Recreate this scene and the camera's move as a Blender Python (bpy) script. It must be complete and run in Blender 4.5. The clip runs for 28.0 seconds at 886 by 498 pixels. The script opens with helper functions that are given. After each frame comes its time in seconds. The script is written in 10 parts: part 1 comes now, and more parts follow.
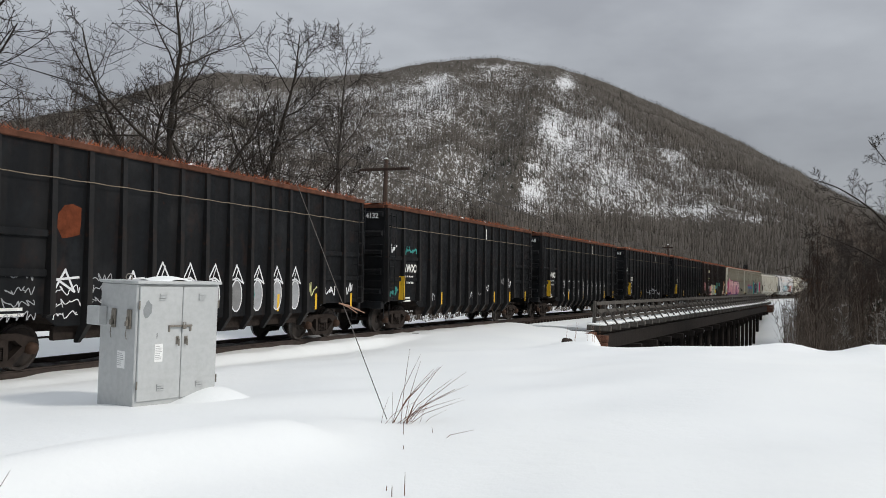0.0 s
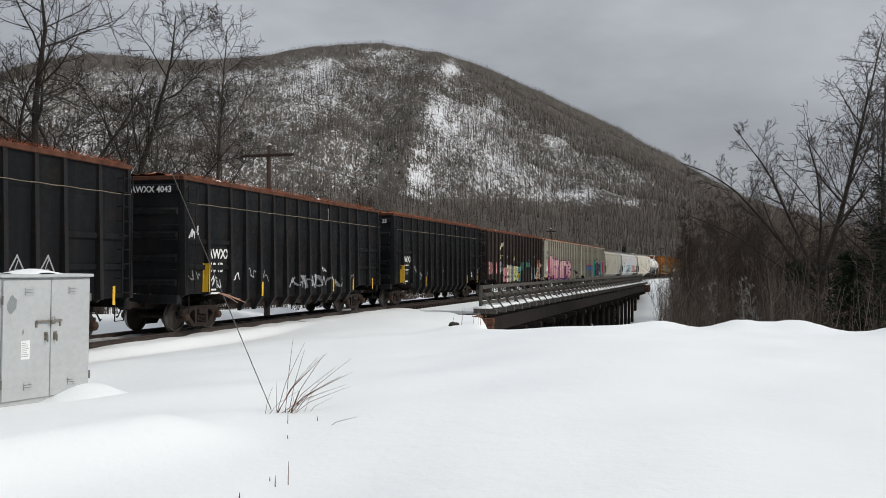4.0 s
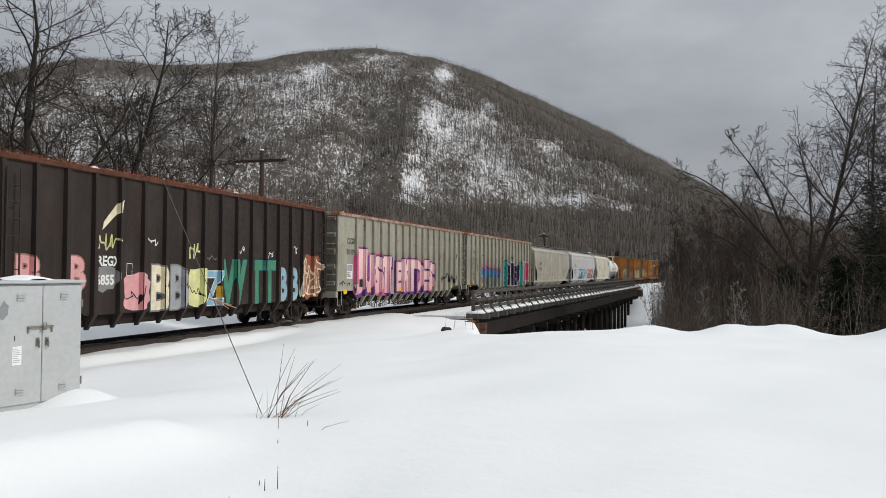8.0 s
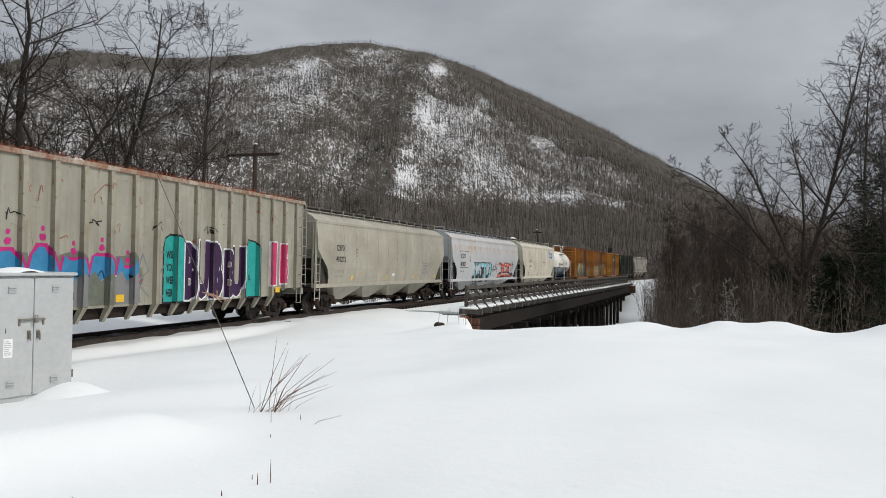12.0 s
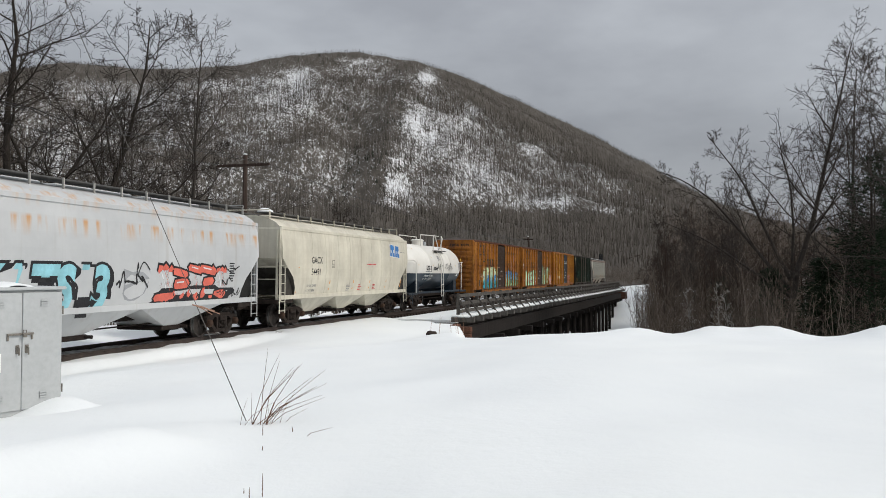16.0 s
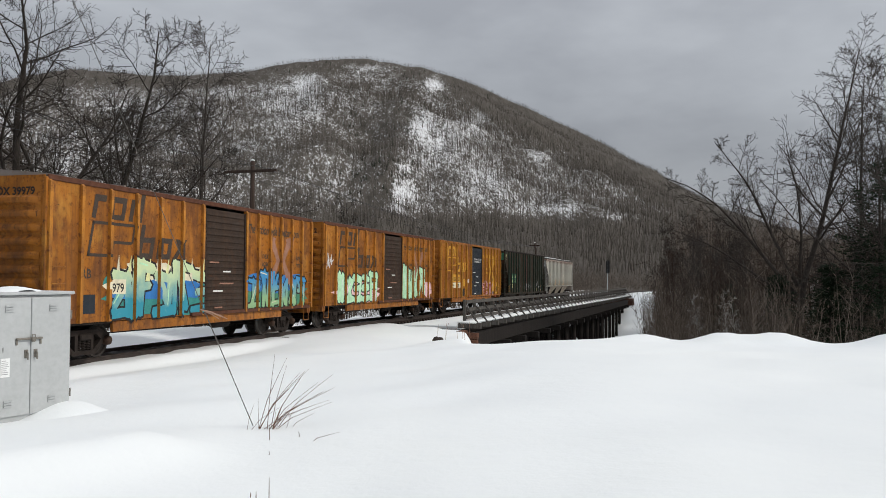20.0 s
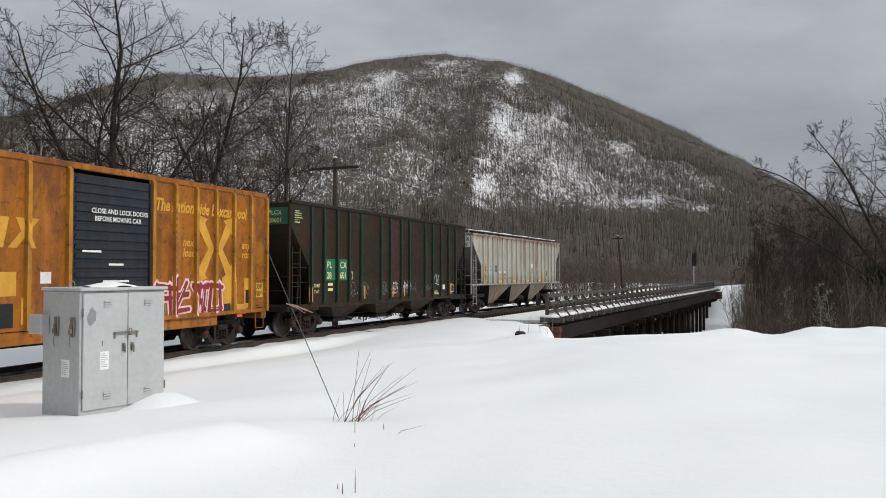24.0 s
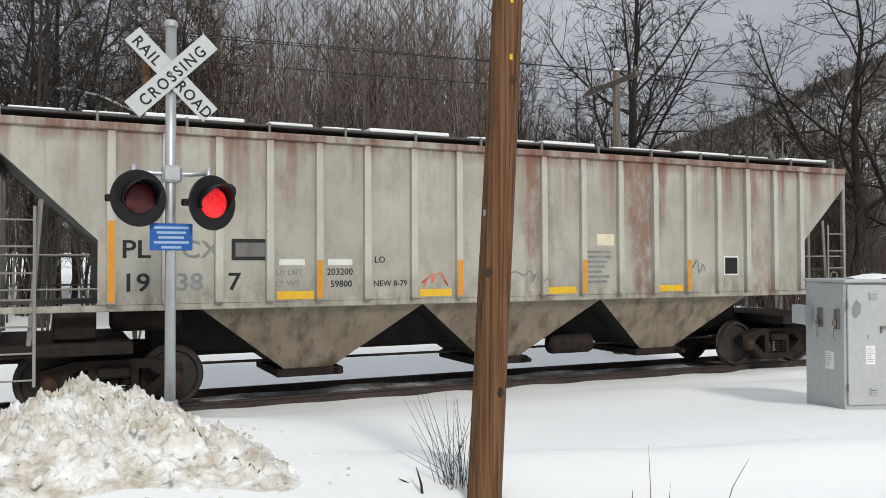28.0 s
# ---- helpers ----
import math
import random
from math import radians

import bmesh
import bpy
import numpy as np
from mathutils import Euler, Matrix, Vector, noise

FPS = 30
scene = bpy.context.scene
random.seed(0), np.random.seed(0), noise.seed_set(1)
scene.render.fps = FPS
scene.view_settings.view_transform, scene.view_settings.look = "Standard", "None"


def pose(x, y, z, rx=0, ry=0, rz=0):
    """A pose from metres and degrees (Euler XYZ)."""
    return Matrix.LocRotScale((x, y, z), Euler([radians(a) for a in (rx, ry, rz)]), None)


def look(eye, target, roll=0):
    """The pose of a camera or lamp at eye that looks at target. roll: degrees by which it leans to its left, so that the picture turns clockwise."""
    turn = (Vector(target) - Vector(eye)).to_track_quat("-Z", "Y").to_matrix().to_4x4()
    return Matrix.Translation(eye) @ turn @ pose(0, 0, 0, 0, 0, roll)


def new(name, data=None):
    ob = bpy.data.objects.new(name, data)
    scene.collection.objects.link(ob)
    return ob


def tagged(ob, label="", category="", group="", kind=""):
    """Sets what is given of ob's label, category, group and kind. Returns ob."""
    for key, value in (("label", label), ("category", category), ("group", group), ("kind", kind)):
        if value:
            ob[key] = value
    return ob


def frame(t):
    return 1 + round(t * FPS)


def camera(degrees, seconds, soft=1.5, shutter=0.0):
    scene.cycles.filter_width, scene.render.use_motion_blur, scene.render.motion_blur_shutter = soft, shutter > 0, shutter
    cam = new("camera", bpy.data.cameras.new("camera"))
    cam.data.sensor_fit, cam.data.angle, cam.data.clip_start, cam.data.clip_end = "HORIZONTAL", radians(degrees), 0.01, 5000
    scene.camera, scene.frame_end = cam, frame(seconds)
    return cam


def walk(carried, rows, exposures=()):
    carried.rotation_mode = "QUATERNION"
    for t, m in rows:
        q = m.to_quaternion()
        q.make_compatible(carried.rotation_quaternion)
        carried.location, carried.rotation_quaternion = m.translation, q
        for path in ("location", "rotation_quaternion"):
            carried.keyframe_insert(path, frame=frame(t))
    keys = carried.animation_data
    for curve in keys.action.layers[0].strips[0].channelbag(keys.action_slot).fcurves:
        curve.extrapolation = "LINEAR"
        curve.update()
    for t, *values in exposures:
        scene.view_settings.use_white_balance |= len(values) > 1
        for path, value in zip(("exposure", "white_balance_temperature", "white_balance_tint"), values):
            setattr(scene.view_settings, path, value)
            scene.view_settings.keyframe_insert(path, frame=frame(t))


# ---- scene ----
cam = camera(56.58, 28.0, 0.9)

# seconds, eye in metres, turn in degrees
PATH = [
    (0.0, -0.076, 0.096, 2.280, 91.65, -1.76, 0.79),
    (0.5, -0.048, 0.078, 2.270, 91.32, -1.60, -2.33),
    (1.0, -0.052, 0.076, 2.284, 91.09, -1.32, -3.66),
    (1.5, -0.038, 0.064, 2.270, 90.77, -0.78, -4.39),
    (2.0, -0.028, 0.058, 2.286, 90.88, -0.52, -5.13),
    (2.5, -0.016, 0.058, 2.276, 90.72, -0.51, -5.80),
    (3.0, -0.012, 0.052, 2.280, 90.61, -0.69, -6.39),
    (3.5, -0.011, 0.063, 2.282, 90.77, -0.72, -6.66),
    (5.5, 0.010, 0.015, 2.291, 90.90, -0.72, -7.78),
    (6.0, 0.019, -0.020, 2.288, 90.96, -0.78, -7.81),
    (6.5, 0.017, -0.026, 2.299, 91.22, -0.77, -7.74),
    (7.0, 0.024, -0.046, 2.303, 91.30, -0.61, -7.32),
    (7.5, 0.026, -0.053, 2.295, 91.24, -0.59, -7.03),
    (8.0, 0.033, -0.049, 2.297, 91.18, -0.62, -7.39),
    (8.5, 0.028, -0.042, 2.296, 91.06, -0.82, -7.93),
    (9.0, 0.032, -0.045, 2.285, 91.00, -0.92, -8.34),
    (9.5, 0.028, -0.036, 2.291, 91.27, -0.90, -8.65),
    (10.0, 0.027, -0.042, 2.287, 91.13, -0.97, -8.53),
    (10.5, 0.028, -0.033, 2.289, 90.98, -1.09, -8.31),
    (11.0, 0.032, -0.029, 2.293, 90.91, -1.11, -7.97),
    (11.5, 0.021, -0.025, 2.292, 90.85, -1.05, -7.79),
    (12.0, 0.020, -0.022, 2.286, 90.88, -0.97, -7.88),
    (12.5, 0.018, -0.000, 2.290, 90.97, -0.97, -8.26),
    (13.0, 0.023, 0.001, 2.284, 91.06, -0.92, -8.72),
    (13.5, 0.034, 0.002, 2.293, 91.02, -0.68, -9.09),
    (15.5, 0.036, -0.014, 2.293, 91.39, -0.26, -8.34),
    (16.0, 0.032, -0.003, 2.302, 91.44, -0.26, -8.46),
    (16.5, 0.028, -0.013, 2.297, 91.41, -0.23, -8.50),
    (17.0, 0.037, -0.011, 2.286, 91.37, -0.40, -8.85),
    (17.5, 0.037, -0.029, 2.282, 91.38, -0.47, -9.06),
    (18.0, 0.033, -0.044, 2.293, 91.47, -0.60, -9.23),
    (18.5, 0.026, -0.045, 2.286, 91.76, -0.62, -9.23),
    (19.0, 0.035, -0.039, 2.290, 91.85, -0.46, -9.05),
    (19.5, 0.033, -0.032, 2.297, 91.83, -0.39, -8.66),
    (20.0, 0.029, -0.031, 2.293, 91.87, -0.38, -8.00),
    (20.5, 0.021, -0.023, 2.293, 91.91, -0.27, -7.43),
    (22.5, 0.037, -0.028, 2.301, 91.48, -0.15, -6.62),
    (23.0, 0.039, -0.020, 2.297, 91.62, -0.06, -5.98),
    (23.5, 0.026, -0.004, 2.298, 91.68, -0.16, -5.14),
    (24.0, 0.020, 0.032, 2.279, 91.47, 0.02, -2.36),
    (24.5, -0.002, 0.033, 2.270, 91.35, 0.51, 4.33),
    (25.0, -0.036, 0.060, 2.285, 91.25, 0.53, 10.93),
    (25.5, -0.047, 0.086, 2.285, 91.21, 0.57, 15.24),
    (26.0, -0.048, 0.104, 2.275, 91.25, 0.69, 18.11),
    (26.5, -0.056, 0.107, 2.263, 91.06, 0.79, 21.27),
    (27.0, -0.105, 0.109, 2.265, 90.54, 0.79, 27.08),
    (27.5, -0.195, 0.016, 2.265, 90.82, 0.41, 34.72),
    (28.0, -0.307, -0.084, 2.266, 90.99, 0.15, 45.79),
]
walk(cam, [(t, pose(*p)) for t, *p in PATH])

# ---------------------------------------------------------------- light
SUN_AZ, SUN_EL = 112.0, 38.0          # degrees clockwise from the +y axis, and above the horizon


def make_world():
    w = bpy.data.worlds.new("winter_sky")
    scene.world = w
    w.use_nodes = True
    nt = w.node_tree
    N, K = nt.nodes, nt.links.new
    N.clear()
    out = N.new("ShaderNodeOutputWorld")
    bg = N.new("ShaderNodeBackground")
    sky = N.new("ShaderNodeTexSky")
    sky.sky_type = "NISHITA"
    sky.sun_disc = False
    sky.sun_elevation = radians(SUN_EL)
    sky.sun_rotation = radians(SUN_AZ)
    sky.air_density, sky.dust_density = 1.0, 4.0
    dim = N.new("ShaderNodeVectorMath")
    dim.operation = "SCALE"
    dim.inputs["Scale"].default_value = 0.08
    K(sky.outputs[0], dim.inputs[0])
    # cloud deck: grey, brighter overhead, with large soft patches
    tc = N.new("ShaderNodeTexCoord")
    sep = N.new("ShaderNodeSeparateXYZ")
    K(tc.outputs["Generated"], sep.inputs[0])
    mp = N.new("ShaderNodeMapping")
    mp.inputs["Scale"].default_value = (2.0, 2.0, 5.0)
    K(tc.outputs["Generated"], mp.inputs[0])
    nz = N.new("ShaderNodeTexNoise")
    nz.inputs["Scale"].default_value, nz.inputs["Detail"].default_value, nz.inputs["Roughness"].default_value = 1.6, 5.0, 0.5
    K(mp.outputs[0], nz.inputs["Vector"])
    cr = N.new("ShaderNodeValToRGB")
    cr.color_ramp.elements[0].position, cr.color_ramp.elements[0].color = 0.36, (0.250, 0.263, 0.288, 1)
    cr.color_ramp.elements[1].position, cr.color_ramp.elements[1].color = 0.68, (0.372, 0.392, 0.420, 1)
    K(nz.outputs["Fac"], cr.inputs[0])
    up = N.new("ShaderNodeMapRange")
    up.inputs["From Min"].default_value, up.inputs["From Max"].default_value = 0.0, 1.0
    up.inputs["To Min"].default_value, up.inputs["To Max"].default_value = 1.04, 2.9
    K(sep.outputs["Z"], up.inputs["Value"])
    mul = N.new("ShaderNodeVectorMath")
    mul.operation = "SCALE"
    K(cr.outputs[0], mul.inputs[0])
    K(up.outputs[0], mul.inputs["Scale"])
    mix = N.new("ShaderNodeMix")
    mix.data_type = "RGBA"
    mix.inputs["Factor"].default_value = 0.9
    K(dim.outputs[0], mix.inputs["A"])
    K(mul.outputs[0], mix.inputs["B"])
    K(mix.outputs["Result"], bg.inputs["Color"])
    bg.inputs["Strength"].default_value = 1.0
    K(bg.outputs[0], out.inputs[0])


make_world()
sun = new("sun", bpy.data.lights.new("sun", "SUN"))
sun.data.energy, sun.data.angle, sun.data.color = 2.1, radians(10), (1.0, 0.955, 0.89)
sun.matrix_world = look((0, 0, 60), (60 * -math.sin(radians(SUN_AZ)) * math.cos(radians(SUN_EL)),
                                     60 * -math.cos(radians(SUN_AZ)) * math.cos(radians(SUN_EL)),
                                     60 - 60 * math.sin(radians(SUN_EL))))
scene.view_settings.exposure = -0.08

# ---------------------------------------------------------------- materials
class Nodes:
    """A small wrapper round one material's node tree."""

    def __init__(self, name, rough=0.8, metal=0.0, spec=None):
        self.mat = bpy.data.materials.new(name)
        self.mat.use_nodes = True
        self.nt = self.mat.node_tree
        self.bsdf = self.nt.nodes["Principled BSDF"]
        self.bsdf.inputs["Roughness"].default_value = rough
        self.bsdf.inputs["Metallic"].default_value = metal
        self.bsdf.inputs["Specular IOR Level"].default_value = spec if spec is not None else 0.12 if rough >= 0.75 else 0.35
        self.tc = None

    def n(self, kind, **kw):
        node = self.nt.nodes.new(kind)
        for k, v in kw.items():
            node.inputs[k].default_value = v
        return node

    def link(self, a, b):
        self.nt.links.new(a, b)

    def coords(self, scale=(1, 1, 1), which="Object"):
        if self.tc is None:
            self.tc = self.nt.nodes.new("ShaderNodeTexCoord")
        m = self.n("ShaderNodeMapping", Scale=scale)
        self.link(self.tc.outputs[which], m.inputs[0])
        return m.outputs[0]

    def noise(self, scale, detail=4.0, rough=0.55, stretch=(1, 1, 1), which="Object"):
        t = self.n("ShaderNodeTexNoise", Scale=scale, Detail=detail, Roughness=rough)
        self.link(self.coords(stretch, which), t.inputs["Vector"])
        return t.outputs["Fac"]

    def ramp(self, fac, stops):
        r = self.nt.nodes.new("ShaderNodeValToRGB")
        e = r.color_ramp.elements
        while len(e) < len(stops):
            e.new(0.5)
        for el, (p, c) in zip(e, stops):
            el.position = p
            el.color = (*c, 1) if len(c) == 3 else c
        self.link(fac, r.inputs[0])
        return r.outputs[0]

    def grey(self, fac, a, b, lo=0.0, hi=1.0):
        m = self.n("ShaderNodeMapRange", **{"From Min": a, "From Max": b, "To Min": lo, "To Max": hi})
        self.link(fac, m.inputs["Value"])
        return m.outputs[0]

    def mix(self, fac, a, b, mode="MIX"):
        m = self.nt.nodes.new("ShaderNodeMix")
        m.data_type, m.blend_type = "RGBA", mode
        for sock, v in (("Factor", fac), ("A", a), ("B", b)):
            if isinstance(v, (int, float)):
                m.inputs[sock].default_value = v
            elif isinstance(v, tuple):
                m.inputs[sock].default_value = (*v, 1)
            else:
                self.link(v, m.inputs[sock])
        return m.outputs["Result"]

    def math(self, op, a, b=0.5):
        m = self.nt.nodes.new("ShaderNodeMath")
        m.operation = op
        for i, v in enumerate((a, b)):
            if isinstance(v, (int, float)):
                m.inputs[i].default_value = v
            else:
                self.link(v, m.inputs[i])
        return m.outputs[0]

    def rand(self):
        return self.nt.nodes.new("ShaderNodeObjectInfo").outputs["Random"]

    def island(self):
        return self.nt.nodes.new("ShaderNodeNewGeometry").outputs["Random Per Island"]

    def sepz(self, which="Object"):
        if self.tc is None:
            self.tc = self.nt.nodes.new("ShaderNodeTexCoord")
        s = self.nt.nodes.new("ShaderNodeSeparateXYZ")
        self.link(self.tc.outputs[which], s.inputs[0])
        return s.outputs["Z"]

    def color(self, c):
        if isinstance(c, tuple):
            self.bsdf.inputs["Base Color"].default_value = (*c, 1)
        else:
            self.link(c, self.bsdf.inputs["Base Color"])
        return self

    def rough(self, r):
        self.link(r, self.bsdf.inputs["Roughness"])
        return self

    def bump(self, height, strength=0.3, dist=0.01):
        b = self.n("ShaderNodeBump", Strength=strength, Distance=dist)
        self.link(height, b.inputs["Height"])
        self.link(b.outputs[0], self.bsdf.inputs["Normal"])
        return self


def paint(name, base, dirt=(0.09, 0.07, 0.05), rust=(0.20, 0.075, 0.03), wear=0.35, rough=0.55, streak=0.5, metal=0.0, bloom=None, rustlow=0.60, scratch=None):
    """Weathered paint on steel: faded patches, vertical rain streaks, rust spots, fine grain."""
    m = Nodes(name, rough, metal, 0.12 if max(base) < 0.06 else 0.3)
    big = m.noise(0.55, 5, 0.6)
    fade = tuple(min(1, c * 1.22 + 0.015) for c in base)
    low = tuple(c * 0.78 for c in base)
    c = m.ramp(big, [(0.3, low), (0.52, base), (0.74, fade)])
    st = m.noise(1.0, 5, 0.65, (3.4, 3.4, 0.16))
    c = m.mix(m.grey(st, 0.45, 0.68, 0, streak), c, dirt)
    blot = m.noise(1.3, 6, 0.7, (1, 1, 0.6))
    c = m.mix(m.grey(blot, rustlow - 0.06, rustlow + 0.08, 0, wear * 0.8), c, tuple(0.6 * r + 0.4 * d for r, d in zip(rust, dirt)))
    sp = m.noise(5.5, 6, 0.7)
    c = m.mix(m.grey(sp, rustlow, rustlow + 0.12, 0, wear), c, rust)
    if bloom:
        c = m.mix(m.grey(m.noise(1.7, 6, 0.7, (1, 1, 0.5)), 0.56, 0.72, 0, 0.6), c, bloom)
    if scratch:
        # scrapes: thin broken lines where the paint has been dragged off
        for st, lo in (((5.5, 5.5, 0.9), 0.605), ((0.9, 0.9, 4.5), 0.63)):
            c = m.mix(m.math("MULTIPLY", m.grey(m.noise(1.6, 7, 0.72, st), lo, lo + 0.025, 0, 0.85), m.grey(big, 0.42, 0.55)), c, scratch)
    gr = m.noise(70, 3, 0.6)
    c = m.mix(m.grey(gr, 0.35, 0.7, 0, 0.14), c, dirt)
    m.color(c)
    m.rough(m.grey(sp, 0.35, 0.75, max(0.3, rough - 0.12), min(0.95, rough + 0.3)))
    m.bump(m.math("ADD", m.math("MULTIPLY", big, 0.8), m.math("MULTIPLY", gr, 0.08)), 0.35, 0.02)
    return m.mat


def plain(name, base, rough=0.6, metal=0.0, var=0.25, scale=6.0, bump=0.2):
    m = Nodes(name, rough, metal)
    a = m.noise(scale, 5, 0.6)
    b = m.noise(scale * 9, 3, 0.6)
    c = m.ramp(a, [(0.28, tuple(x * (1 - var) for x in base)), (0.5, base), (0.75, tuple(min(1, x * (1 + var)) for x in base))])
    c = m.mix(m.grey(b, 0.4, 0.7, 0, 0.2), c, tuple(x * 0.6 for x in base))
    m.color(c)
    m.rough(m.grey(b, 0.3, 0.7, max(0.05, rough - 0.1), min(1, rough + 0.12)))
    m.bump(b, bump, 0.006)
    return m.mat


def snow_material(name, dirty=0.0):
    m = Nodes(name, 0.62, 0.0, 0.25)
    a = m.noise(0.16, 4, 0.5)
    b = m.noise(2.4, 5, 0.6)
    g = m.noise(26, 4, 0.7)
    c = m.ramp(a, [(0.3, (0.80, 0.825, 0.83)), (0.7, (0.865, 0.885, 0.875))])
    c = m.mix(m.grey(b, 0.55, 0.8, 0, 0.16), c, (0.76, 0.78, 0.82))
    if dirty:
        d = m.noise(3.2, 7, 0.7)
        c = m.mix(m.grey(d, 0.36, 0.62, 0, dirty), c, (0.40, 0.345, 0.25))
        c = m.mix(m.grey(m.noise(11, 4, 0.7), 0.58, 0.72, 0, dirty), c, (0.24, 0.20, 0.15))
    m.color(c)
    m.bsdf.inputs["Subsurface Weight"].default_value = 0.0
    m.bump(m.math("ADD", m.math("MULTIPLY", b, 1.0), m.math("MULTIPLY", g, 0.12)), 0.35, 0.05)
    return m.mat


def bark_material(name, base, light):
    m = Nodes(name, 0.9)
    a = m.noise(7, 5, 0.65, (1, 1, 0.25))
    c = m.ramp(a, [(0.3, tuple(x * 0.6 for x in base)), (0.55, base), (0.8, light)])
    c = m.mix(m.grey(m.rand(), 0, 1, 0, 0.35), c, light)
    m.color(c)
    m.bump(a, 0.6, 0.02)
    return m.mat


def wood_material(name, base, dark, grain=(14, 14, 0.5), red=None):
    m = Nodes(name, 0.85)
    a = m.noise(2.2, 6, 0.6, grain)
    b = m.noise(1.3, 4, 0.5, (1, 1, 0.3))
    c = m.ramp(a, [(0.3, dark), (0.55, base), (0.75, tuple(min(1, x * 1.3) for x in base))])
    c = m.mix(m.grey(b, 0.5, 0.75, 0, 0.5), c, red or dark)
    m.color(c)
    m.bump(a, 0.5, 0.01)
    return m.mat


